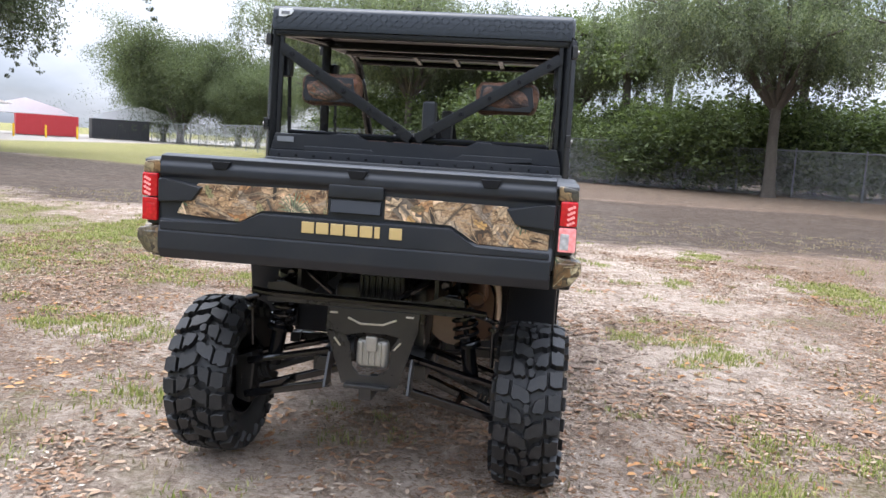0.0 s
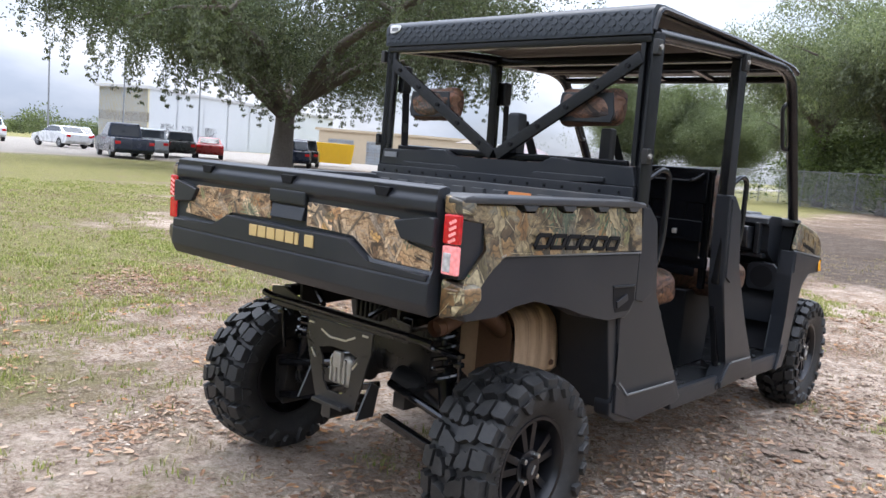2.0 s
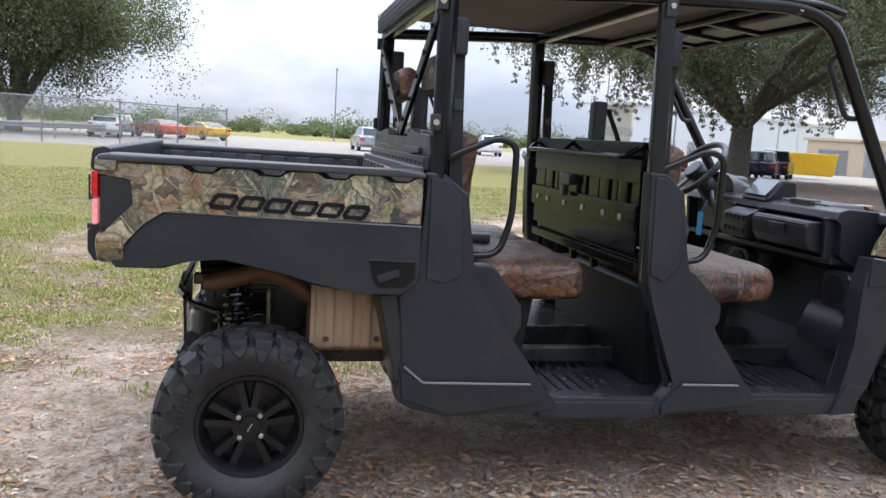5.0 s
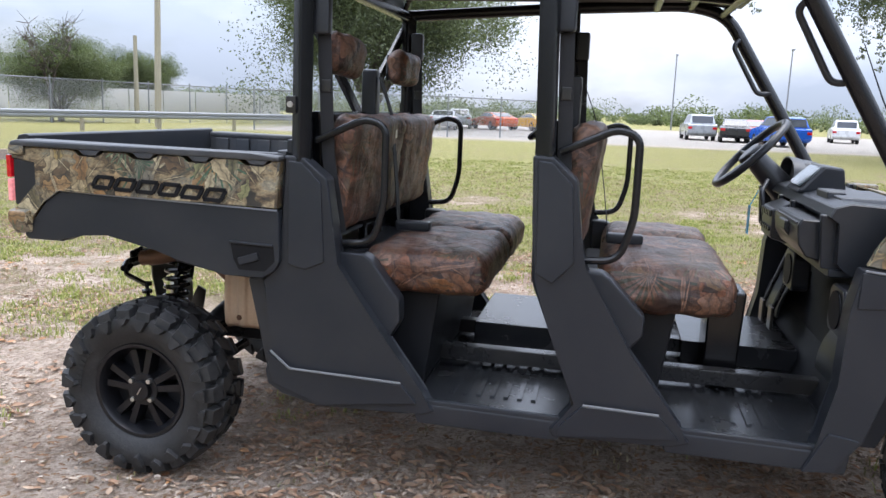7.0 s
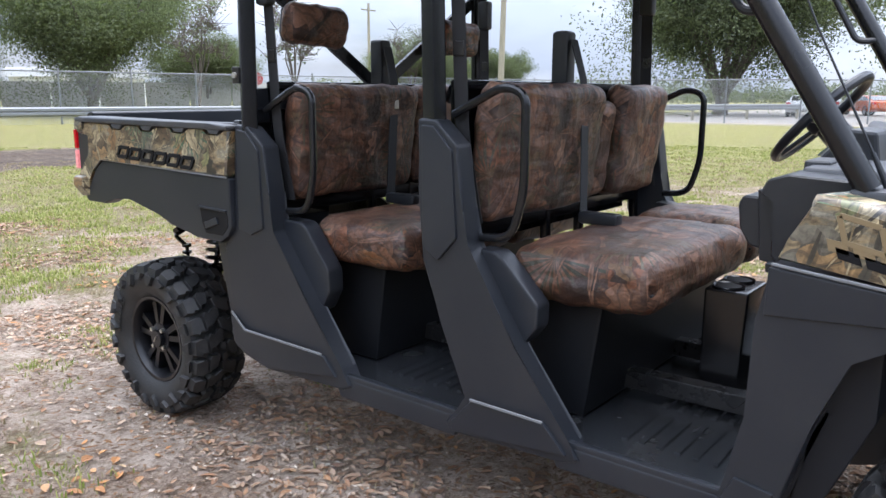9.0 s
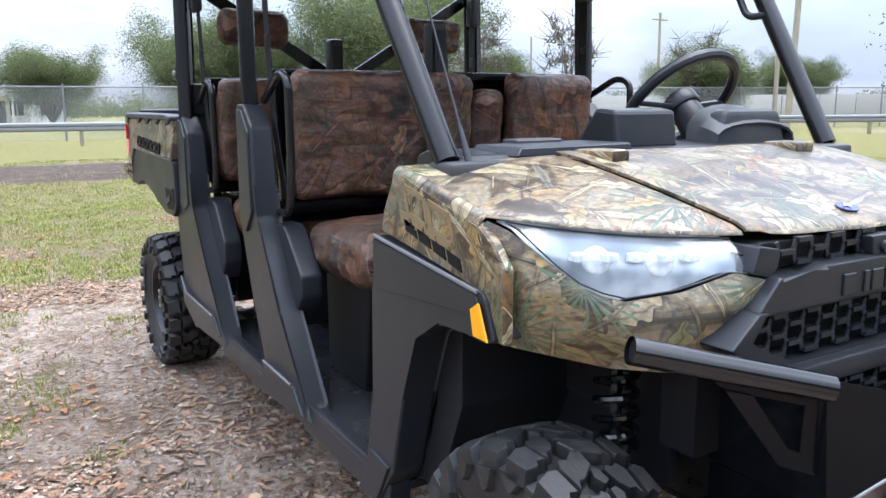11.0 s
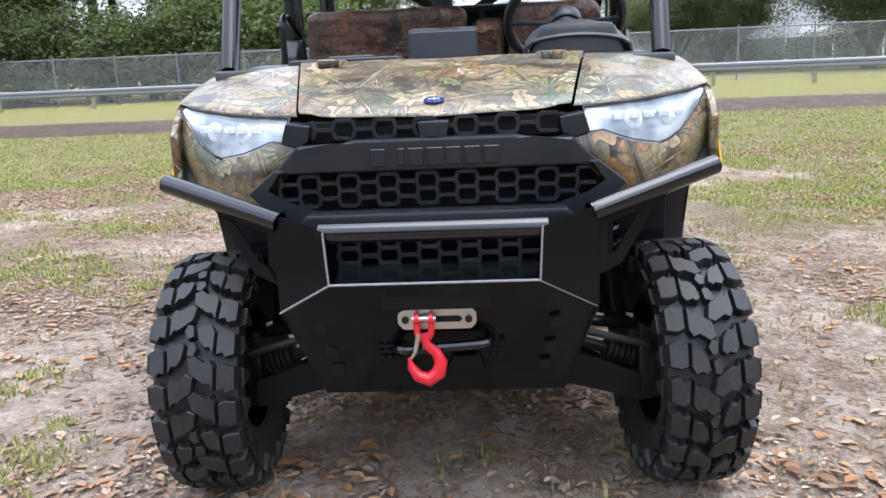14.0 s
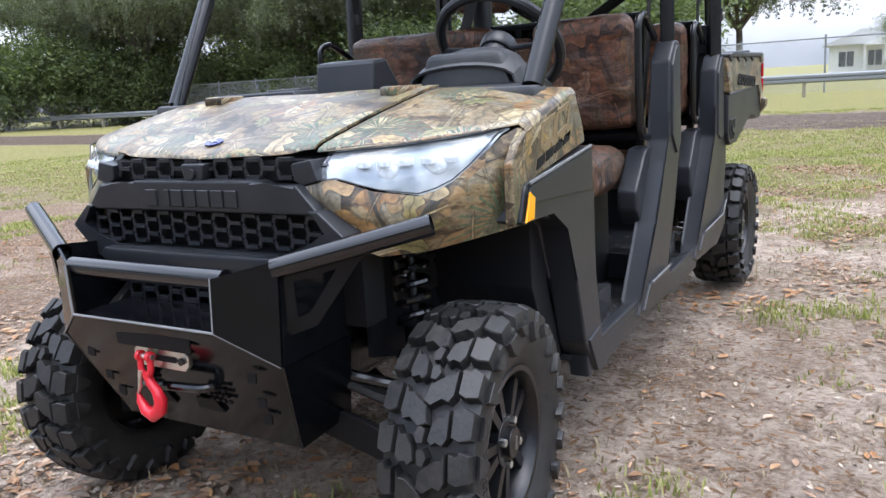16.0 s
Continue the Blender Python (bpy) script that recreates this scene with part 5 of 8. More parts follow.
def seat_belt(pts, across, buckle, reel):
    sb = thing("seat_belt", "", "")
    sb.parent = car
    sb["label"] = "black seat belt hanging from the cage"
    b = bmesh.new()
    belt(b, pts, across=across)
    part("webbing", b, "belt", sb)
    b = bmesh.new()
    box(b, buckle[0] - 0.006, buckle[0] + 0.006, buckle[1] - 0.016, buckle[1] + 0.016, buckle[2] - 0.030, buckle[2] + 0.010, 0.003)
    part("buckle_tongue", b, "chassis", sb)
    b = bmesh.new()
    box(b, reel[0] - 0.022, reel[0] + 0.022, reel[1] - 0.03, reel[1] + 0.03, reel[2] - 0.06, reel[2] + 0.07, 0.012)
    part("belt_reel", b, "plastic", sb)


for s in (1, -1):
    for y, zt in ((0.66, 1.72), (1.46, 1.74)):
        seat_belt([(s * 0.645, y, zt), (s * 0.640, y + 0.01, 1.45), (s * 0.635, y + 0.02, 1.20), (s * 0.62, y + 0.06, 0.95)], (0, 1, 0), (s * 0.640, y + 0.012, 1.455), (s * 0.650, y, zt - 0.05))
for x, y, seat_y in ((0.06, 0.66, 0.79), (0.03, 1.475, 1.61)):
    b = bmesh.new()
    box(b, x - 0.032, x + 0.032, y - 0.045, y + 0.02, 1.22, 1.53, 0.014)
    tower = part("belt_tower", b, "plastic", car, "black centre belt tower")
    b = bmesh.new()
    belt(b, [(x + 0.005, y + 0.03, 1.50), (x + 0.03, y + 0.09, 1.35), (x + 0.10, y + 0.135, 1.10), (x + 0.14, y + 0.16, 0.93)], across=(1, 0, 0))
    part("centre_belt", b, "belt", car, "black lap belt across the seat back")
    b = bmesh.new()
    box(b, x + 0.035, x + 0.062, y + 0.10, y + 0.115, 1.26, 1.31, 0.004)
    part("belt_tongue", b, "bright", car)
    b = bmesh.new()
    box(b, x + 0.12, x + 0.165, y + 0.15, y + 0.29, 0.905, 0.945, 0.010)
    part("belt_buckle", b, "plastic", car)

# -- console, dash and wheel --
b = bmesh.new()
slab(b, [(2.03, 0.385), (2.15, 0.385), (2.165, 0.74), (2.03, 0.74)], "x", -0.075, 0.125, 0.010)
cupbox = part("cup_holder", b, "cup", car, "glossy black double cup holder")
for x in (-0.025, 0.075):
    b = bmesh.new()
    lathe(b, [(0.735, 0.036), (0.746, 0.044), (0.748, 0.048), (0.744, 0.050), (0.738, 0.048)], 20, "z")
    part("cup_ring", b, "cup", cupbox, at=Matrix.Translation((x, 2.09, 0)))
    b = bmesh.new()
    disc(b, (x, 2.09, 0.742), (0, 0, 1), 0.037, 0.006, 18)
    part("cup_well", b, "mark", cupbox)
b = bmesh.new()
slab(b, [(-0.64, 0.385), (-0.10, 0.385), (-0.10, 0.475), (-0.64, 0.475)], "y", 1.965, 2.42, 0.005)
part("driver_floor_step", b, "floor", car, "raised diamond-ribbed driver floor")

b = bmesh.new()
slab(b, [(-0.64, 0.385), (-0.06, 0.385), (-0.06, 0.485), (-0.64, 0.485)], "y", 1.10, 1.56, 0.005)
part("rear_floor_step", b, "floor", car, "raised ribbed rear floor")

dash = thing("dashboard", "", "")
dash.parent = car
dash["label"] = "moulded black dashboard with glove box and screen"
b = bmesh.new()
slab(b, [(2.36, 0.93), (2.52, 0.84), (2.56, 1.10), (2.50, 1.135), (2.36, 1.142), (2.315, 1.128), (2.300, 1.095), (2.335, 1.080), (2.335, 0.95)], "x", -0.60, 0.58, 0.004, 1)
for x in (-0.56, -0.13, 0.085, 0.53):
    slab(b, [(2.30, 0.93), (2.36, 0.92), (2.36, 1.10), (2.285, 1.10)], "x", x - 0.012, x + 0.012, 0.003, 1)
box(b, -0.58, 0.56, 2.32, 2.40, 0.905, 0.930, 0.004, 1)
part("dash_body", b, "plastic", dash, "", 12)
b = bmesh.new()
slab(b, [(2.262, 0.955), (2.33, 0.94), (2.33, 1.075), (2.240, 1.078), (2.228, 1.055), (2.236, 0.995)], "x", 0.12, 0.50, 0.005, 1)
slab(b, [(2.232, 1.050), (2.250, 1.062), (2.250, 1.070), (2.228, 1.066)], "x", 0.14, 0.48, 0.002, 1)
slab(b, [(2.216, 1.025), (2.236, 1.00), (2.236, 1.055), (2.218, 1.055)], "x", 0.26, 0.36, 0.003, 1)
part("glove_box", b, "plastic", dash, "black glove box with latch", 12)
b = bmesh.new()
slab(b, [(2.23, 0.95), (2.30, 0.93), (2.30, 1.09), (2.23, 1.06)], "x", -0.12, 0.075, 0.010)
for k in range(5):
    box(b, -0.10 + k * 0.034, -0.08 + k * 0.034, 2.222, 2.24, 1.03, 1.055, 0.003)
    disc(b, (-0.09 + k * 0.036, 2.228, 0.985), (0, 1, 0), 0.010, 0.012, 12)
part("switch_panel", b, "plastic", dash)
b = bmesh.new()
slab(b, [(2.30, 1.13), (2.47, 1.13), (2.455, 1.225), (2.385, 1.232)], "x", -0.105, 0.105, 0.010)
pod = part("screen_pod", b, "plastic", dash, "black screen housing", 12)
b = bmesh.new()
slab(b, [(2.312, 1.152), (2.382, 1.222), (2.378, 1.226), (2.308, 1.156)], "x", -0.085, 0.085)
part("screen", b, "screen", dash, "grey display, switched off")
rows = []
for j in range(7):
    v = j / 6
    rows.append([(-0.40 + 0.15 * math.cos(math.pi * i / 10) * (1 + 0.1 * v), 2.36 + 0.12 * v, 1.13 + (0.11 - 0.05 * v * v) * math.sin(math.pi * i / 10) ** 0.6) for i in range(11)])
b = bmesh.new()
sheet(b, rows, 0.006)
slab(b, [(-0.55, 1.12), (-0.25, 1.12), (-0.29, 1.225), (-0.51, 1.225)], "y", 2.40, 2.47, 0.02)
part("gauge_cowl", b, "bedliner", dash, "rounded grey gauge cowl")
b = bmesh.new()
slab(b, [(0.12, 1.128), (0.46, 1.128), (0.45, 1.150), (0.13, 1.152)], "y", 2.36, 2.54, 0.004, 1)
box(b, 0.22, 0.36, 2.34, 2.40, 1.128, 1.160, 0.004, 1)
part("dash_lid", b, "bedliner", dash, "flat dash-top lid")
b = bmesh.new()
box(b, -0.66, 0.66, 2.50, 2.60, 1.085, 1.128, 0.012)
part("cowl", b, "bedliner", car, "grey cowl below the open windscreen")
for x in (0.56, -0.14):
    b = bmesh.new()
    slab(b, [(x - 0.085, 0.745), (x - 0.065, 0.725), (x + 0.065, 0.725), (x + 0.085, 0.745), (x + 0.085, 0.855), (x + 0.060, 0.880), (x - 0.060, 0.880), (x - 0.085, 0.855)], "y", 2.355, 2.42, 0.006, 1)
    sp = part("speaker", b, "plastic", dash, "square black speaker pod", 20)
    b = bmesh.new()
    disc(b, (x, 2.353, 0.802), (0, 1, 0), 0.062, 0.006, 24)
    part("speaker_grille", b, "mark", sp)

sw = thing("steering_wheel", "", "")
sw.parent = car
sw["label"] = "black three-spoke steering wheel"
SWM = Matrix.Translation((-0.39, 2.205, 1.245)) @ Matrix.Rotation(radians(-43), 4, "X")
b = bmesh.new()
tube(b, [SWM @ Vector((0.185 * math.cos(a), 0, 0.185 * math.sin(a))) for a in [2 * math.pi * k / 32 for k in range(32)]], 0.0165, 10, closed=True)
part("wheel_rim", b, "plastic", sw)
b = bmesh.new()
for a in (0.0, math.pi, -math.pi / 2):
    sqtube(b, [SWM @ Vector((0, 0.02, 0)), SWM @ Vector((0.18 * math.cos(a), 0, 0.18 * math.sin(a)))], 0.035, 0.015, 0.004)
part("spokes", b, "plastic", sw)
b = bmesh.new()
disc(b, SWM @ Vector((0, 0.01, 0)), SWM.to_3x3() @ Vector((0, 1, 0)), 0.055, 0.05, 20, bevel=0.012)
part("horn_pad", b, "plastic", sw)
b = bmesh.new()
tube(b, [SWM @ Vector((0, 0.03, 0)), (-0.39, 2.36, 1.09)], [0.045, 0.06], 16)
tube(b, [(-0.30, 2.27, 1.14), (-0.24, 2.24, 1.10), (-0.21, 2.26, 0.98)], 0.010, 8, 0.02)
part("steering_column", b, "plastic", car)
tag = thing("hanging_tag", "bright blue card tag hanging below the steering column", "tag")
b = bmesh.new()
box(b, -0.305, -0.255, 2.205, 2.207, 0.915, 1.035, 0.0008)
part("card", b, "blue_tag", tag)
b = bmesh.new()
tube(b, [(-0.28, 2.206, 1.03), (-0.275, 2.235, 1.10)], 0.002, 6)
part("string", b, "blue_tag", tag)
for x, y in ((-0.47, 2.33), (-0.33, 2.34)):
    b = bmesh.new()
    slab(b, [(x - 0.035, 0.50), (x + 0.035, 0.50), (x + 0.035, 0.60), (x - 0.035, 0.60)], "y", y, y + 0.015, 0.004)
    tube(b, [(x, y + 0.01, 0.58), (x, y + 0.10, 0.85)], 0.010, 8)
    part("pedal", b, "chassis", car)


# windscreen-post hand loops
def post_loop(bm, s):
    tube(bm, [(s * 0.660, 2.16, 1.745), (s * 0.640, 2.125, 1.710), (s * 0.625, 2.245, 1.500), (s * 0.640, 2.30, 1.505)], 0.011, 10, 0.03)


both("post_handle", post_loop, "plastic", label="black hand loop on the windscreen post")
b = bmesh.new()
disc(b, (0.60, 2.575, 1.105), (0, 0, 1), 0.017, 0.045, 14, r2=0.011)
ant = part("antenna_base", b, "plastic", car)
b = bmesh.new()
tube(b, [(0.60, 2.572, 1.115), (0.60, 2.530, 1.20)], [0.009, 0.005], 10)
tube(b, [(0.60, 2.530, 1.20), (0.60, 2.40, 1.46), (0.60, 2.33, 1.62)], [0.003, 0.0025, 0.0015], 6)
part("antenna_rod", b, "plastic", car, "thin black whip antenna")


# -- hood and front wings --
def lerp_list(pts, v):
    for (a, p), (c, q) in zip(pts, pts[1:]):
        if v <= c:
            f = max(0.0, (v - a) / (c - a))
            return p + (q - p) * f
    return pts[-1][1]


LIP_Y = [(0.0, 3.062), (0.20, 3.052), (0.35, 3.018), (0.45, 2.980), (0.55, 2.920), (0.62, 2.865), (0.66, 2.825), (0.70, 2.775)]
LIP_Z = [(0.0, 1.008), (0.20, 1.009), (0.35, 1.014), (0.50, 1.022), (0.62, 1.034), (0.70, 1.045)]
BACK_Y = [(0.0, 2.615), (0.25, 2.612), (0.41, 2.600), (0.55, 2.565), (0.63, 2.515), (0.70, 2.450)]


def hood_point(x, v):
    """A point of the bonnet: x across, v from the windscreen (0) to the lip (1)."""
    ax = abs(x)
    y0, y1 = lerp_list(BACK_Y, ax), lerp_list(LIP_Y, ax)
    z0 = 1.142 - 0.022 * (ax / 0.66) ** 2.5
    z1 = lerp_list(LIP_Z, ax)
    brow = z1 + 0.018 * (1 - 0.4 * (ax / 0.7) ** 2)
    if v < 0.93:
        z = z0 + (brow - z0) * (v / 0.93) ** 1.22
    else:
        z = brow + (z1 - brow) * ((v - 0.93) / 0.07) ** 0.8
    y = y0 + (y1 - y0) * min(1.0, v / 0.97)
    return (x, y, z)


def seam(v):
    return 0.405 - 0.082 * v


VS = [0.0, 0.06, 0.15, 0.27, 0.40, 0.52, 0.64, 0.75, 0.85, 0.93, 0.965, 1.0]
b = bmesh.new()
rows = []
for v in VS:
    row = []
    for i in range(25):
        u = -1 + 2 * i / 24
        x, y, z = hood_point(u * (seam(v) - 0.003), v)
        crease = 0.007 * smooth01(0.80, 0.94, abs(u)) - 0.004 * (1 - smooth01(0.0, 0.5, abs(u)))
        row.append((x, y, z + crease))
    rows.append(row)
sheet(b, rows, 0.006)
hood = part("hood", b, "camo", car, "camouflage hood", 50)


def wing_top(bm, s):
    rows = []
    for v in VS:
        x0 = seam(v) + 0.003
        row = [hood_point(s * (x0 + (0.700 - x0) * k / 9), v) for k in range(10)]
        x, y, z = row[-1]
        row.append((s * 0.710, y - 0.004, z - 0.012))
        row.append((s * 0.714, y - 0.008, z - 0.045))
        rows.append(row)
    sheet(bm, rows, 0.006)


both("wing_top", wing_top, "camo", label="camouflage front wing", smooth=50)


def wing_side(bm, s):
    pts = [(2.385, 0.972), (2.405, 1.02), (2.452, 1.105), (2.50, 1.095), (2.775, 1.03), (2.815, 1.005), (2.850, 0.965), (2.850, 0.828), (2.832, 0.832), (2.806, 0.902), (2.796, 0.916)]
    slab(bm, pts, "x", s * 0.690, s * 0.7125, 0.004, 1)


both("wing_side", wing_side, "camo", label="camouflage wing side")
# hinge scoops by the windscreen
for s in (1, -1):
    b = bmesh.new()
    slab(b, [(s * 0.265, 2.600), (s * 0.36, 2.600), (s * 0.335, 2.700), (s * 0.275, 2.690)], "z", 1.120, 1.1465, 0.008)
    part("hinge_bump", b, "camo", hood)
    b = bmesh.new()
    box(b, s * 0.29, s * 0.335, 2.585, 2.60, 1.125, 1.143, 0.003)
    part("hinge", b, "plastic", hood)
b = bmesh.new()
disc(b, (0, 0, 0), (0, 0, 1), 0.021, 0.003, 28)
bmesh.ops.scale(b, vec=(1.2, 1, 1), verts=b.verts)
badge = part("round_badge", b, "badge", car, "oval blue badge", at=Matrix.Translation((0, 3.005, 1.0385)) @ Matrix.Rotation(radians(-17), 4, "X"))
b = bmesh.new()
for k in range(2):
    sqtube(b, [(-0.014 + 0.014 * k, -0.010 * k, 0.0035), (0.014 - 0.014 * k, 0.010 * k, 0.0035)], 0.002, 0.003, 0.0005)
part("badge_mark", b, "white", badge)


def wing_marks(bm, s):
    # two slanted shapes and a row of small bars where a trim name stands
    def crest(y):
        return 1.082 - (y - 2.50) * 0.235

    for y, w in ((2.515, 0.080), (2.610, 0.080)):
        q = [(y, crest(y) - 0.056), (y + w, crest(y + w) - 0.056), (y + w - 0.016, crest(y + w)), (y - 0.016, crest(y))]
        for p0, p1 in zip(q, q[1:] + q[:1]):
            sqtube(bm, [(s * 0.7140, *p0), (s * 0.7140, *p1)], 0.003, 0.012, 0.001)


def wing_bars(bm, s):
    for k in range(4):
        y = 2.505 + k * 0.056
        z = 1.012 - k * 0.0135
        slab(bm, [(y, z - 0.024), (y + 0.046, z - 0.035), (y + 0.038, z - 0.011), (y - 0.008, z)], "x", s * 0.7120, s * 0.7150)


both("trim_bars", wing_bars, "mark")
both("trim_mark", wing_marks, "tan_mark")


for s in (1, -1):
    for k in range(4):
        y = 2.485 + k * 0.05
        b = bmesh.new()
        slab(b, [(y, 1.003 - k * 0.008), (y + 0.040, 0.997 - k * 0.008), (y + 0.034, 1.022 - k * 0.008), (y - 0.006, 1.028 - k * 0.008)], "x", s * 0.7130, s * 0.7150)
        part("trim_block", b, "tan_mark", car)


# -- black arch panel behind the front wheel --
def arch(bm, s):
    pts = [(2.376, 0.962), (2.795, 0.914), (2.806, 0.90), (2.832, 0.832), (2.80, 0.822), (2.64, 0.832), (2.545, 0.775), (2.49, 0.62), (2.44, 0.43), (2.36, 0.325), (2.27, 0.318), (2.315, 0.42), (2.345, 0.60), (2.352, 0.83)]
    slab(bm, pts, "x", s * 0.640, s * 0.7215, 0.008)
    slab(bm, [(2.372, 0.955), (2.78, 0.910), (2.80, 0.870), (2.37, 0.845)], "x", s * 0.715, s * 0.7275, 0.004)
    slab(bm, [(2.27, 0.318), (2.36, 0.325), (2.425, 0.435), (2.335, 0.45)], "x", s * 0.715, s * 0.7290, 0.004)


both("arch_panel", arch, "panel", label="dark grey wheel arch panel")


def arch_line(bm, s):
    sqtube(bm, [(s * 0.7265, 2.378, 0.962), (s * 0.7265, 2.790, 0.916)], 0.007, 0.007, 0.002)


both("arch_edge", arch_line, "edge")


def amber_mark(bm, s):
    slab(bm, [(2.770, 0.882), (2.797, 0.898), (2.826, 0.832), (2.780, 0.834)], "x", s * 0.7260, s * 0.7310, 0.0015, 1)


both("side_reflector", amber_mark, "amber", label="amber side reflector")


def inner_arch(bm, s):
    rows = []
    for k in range(13):
        a = math.pi * (0.50 + 0.48 * k / 12)
        z = 0.50 + 0.34 * math.sin(a) ** 0.7
        y = 2.80 + 0.43 * math.cos(a)
        rows.append([(s * 0.34, y, z), (s * 0.52, y, z), (s * 0.69, y, z)])
    sheet(bm, rows, 0.008)
    slab(bm, [(2.36, 0.36), (2.46, 0.40), (2.56, 0.80), (2.90, 0.86), (2.90, 0.50), (2.42, 0.36)], "x", s * 0.33, s * 0.345)


both("wheel_arch_liner", inner_arch, "plastic")
b = bmesh.new()
slab(b, [(2.44, 0.385), (2.50, 0.385), (2.60, 0.62), (2.60, 1.09), (2.54, 1.09)], "x", -0.64, 0.64, 0.006)
part("front_firewall", b, "matt", car)


# -- nose: cheeks, lamps, grille --
def nose_y(x):
    return lerp_list([(0.0, 3.10), (0.25, 3.09), (0.31, 3.078), (0.38, 3.052), (0.46, 3.012), (0.54, 2.962), (0.60, 2.915), (0.655, 2.865), (0.695, 2.825), (0.715, 2.79)], abs(x))


CX = [0.305, 0.34, 0.38, 0.42, 0.46, 0.50, 0.54, 0.57, 0.60, 0.63, 0.655, 0.675, 0.695, 0.710, 0.714]
C_TOP = [(0.305, 0.938), (0.38, 0.958), (0.46, 0.926), (0.55, 0.908), (0.61, 0.940), (0.655, 0.996), (0.675, 1.024), (0.695, 1.038), (0.714, 1.030)]
C_LOW = [(0.305, 0.925), (0.38, 0.850), (0.44, 0.780), (0.54, 0.782), (0.60, 0.795), (0.655, 0.808), (0.695, 0.818), (0.714, 0.826)]


def cheek(bm, s):
    rows = []
    for j in range(7):
        v = j / 6
        row = []
        for x in CX:
            zt, zl = lerp_list(C_TOP, x), lerp_list(C_LOW, x)
            puff = 0.022 * math.sin(math.pi * min(1, v * 1.15)) * smooth01(0.305, 0.42, x)
            back = 0.045 * v ** 2 * smooth01(0.40, 0.6, x)
            y = nose_y(x) + (lerp_list(LIP_Y, x) - 0.006 - nose_y(x)) * smooth01(0.635, 0.690, x) * (1 - v) ** 1.5
            row.append((s * x, y + puff - back, zt + (zl - zt) * v))
        rows.append(row)
    sheet(bm, rows, 0.008)


both("cheek", cheek, "camo", label="camouflage nose corner below the headlamp", smooth=50)

LX = [0.352, 0.39, 0.43, 0.47, 0.51, 0.54, 0.57, 0.60, 0.63, 0.655, 0.676]
for s in (1, -1):
    lamp = thing("headlamp", "", "")
    lamp.parent = car
    lamp["label"] = "lit wedge-shaped headlamp under a clear lens"

    def lamp_net(off, shrink, x_from=0):
        rows = []
        for j in range(6):
            v = 0.02 + shrink + (0.96 - 2 * shrink) * j / 5
            row = []
            for x in LX[x_from:]:
                zt, zl = lerp_list(LIP_Z, x) - 0.004, min(lerp_list(C_TOP, x) + 0.003, lerp_list(LIP_Z, x) - 0.010)
                yt, yl = lerp_list(LIP_Y, x) - 0.008, nose_y(x) - 0.004
                row.append((s * x, yt + (yl - yt) * v + 0.010 * math.sin(math.pi * v) + off, zt + (zl - zt) * v))
            rows.append(row)
        return rows

    b = bmesh.new()
    sheet(b, lamp_net(0.0, 0.0), 0.003)
    lens = part("lens", b, "glass", lamp, "clear headlamp lens", 50)
    lens.visible_shadow = False
    b = bmesh.new()
    sheet(b, lamp_net(-0.018, -0.07), 0.004)
    part("reflector", b, "lamp_bowl", lamp, "", 50)
    for x, z in ((0.475, 0.972), (0.565, 0.976)):
        b = bmesh.new()
        y = (lerp_list(LIP_Y, x) + nose_y(x)) / 2 - 0.010
        lathe(b, [(-0.010, 0.026), (0.000, 0.025), (0.006, 0.019), (0.009, 0.010), (0.010, 0.0005)], 20, "z")
        part("projector", b, "lamp_core", lamp, "round lit projector lens", 60, at=Matrix.Translation((s * x, y, z)) @ Vector((s * 0.45, 0.85, 0.12)).to_track_quat("Z", "Y").to_matrix().to_4x4())
    b = bmesh.new()
    net = lamp_net(0.004, 0.0)
    tube(b, [r for r in net[0]] + [r[-1] for r in net] + [r for r in net[-1][::-1]], 0.0018, 6)
    part("lamp_rim", b, "plastic", lamp)
    b = bmesh.new()
    for k in range(5):
        x = 0.42 + k * 0.040
        y = nose_y(x) - 0.024
        box(b, s * x, s * (x + 0.026), y - 0.02, y + 0.006, 0.975, 0.990, 0.003)
    part("light_bar", b, "lamp_core", lamp)

b = bmesh.new()
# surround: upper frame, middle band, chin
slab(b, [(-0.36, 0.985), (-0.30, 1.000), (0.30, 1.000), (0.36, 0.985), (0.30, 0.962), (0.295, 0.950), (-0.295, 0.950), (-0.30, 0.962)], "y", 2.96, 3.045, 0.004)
# near-black block paints the dark hollow behind the upper mesh
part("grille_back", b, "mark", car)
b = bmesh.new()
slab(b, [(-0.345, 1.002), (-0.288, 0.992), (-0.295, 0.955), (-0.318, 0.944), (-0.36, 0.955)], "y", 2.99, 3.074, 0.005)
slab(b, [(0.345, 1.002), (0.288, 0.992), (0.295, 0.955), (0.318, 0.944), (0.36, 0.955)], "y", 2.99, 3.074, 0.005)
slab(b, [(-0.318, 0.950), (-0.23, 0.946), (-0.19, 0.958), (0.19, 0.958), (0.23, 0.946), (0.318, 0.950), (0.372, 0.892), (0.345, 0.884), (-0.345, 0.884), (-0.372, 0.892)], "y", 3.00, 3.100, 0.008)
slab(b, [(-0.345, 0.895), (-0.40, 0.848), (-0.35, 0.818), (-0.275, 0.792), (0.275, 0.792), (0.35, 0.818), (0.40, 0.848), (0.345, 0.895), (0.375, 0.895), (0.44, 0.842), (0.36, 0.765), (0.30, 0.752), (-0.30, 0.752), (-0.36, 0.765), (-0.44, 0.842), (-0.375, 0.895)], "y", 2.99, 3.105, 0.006)
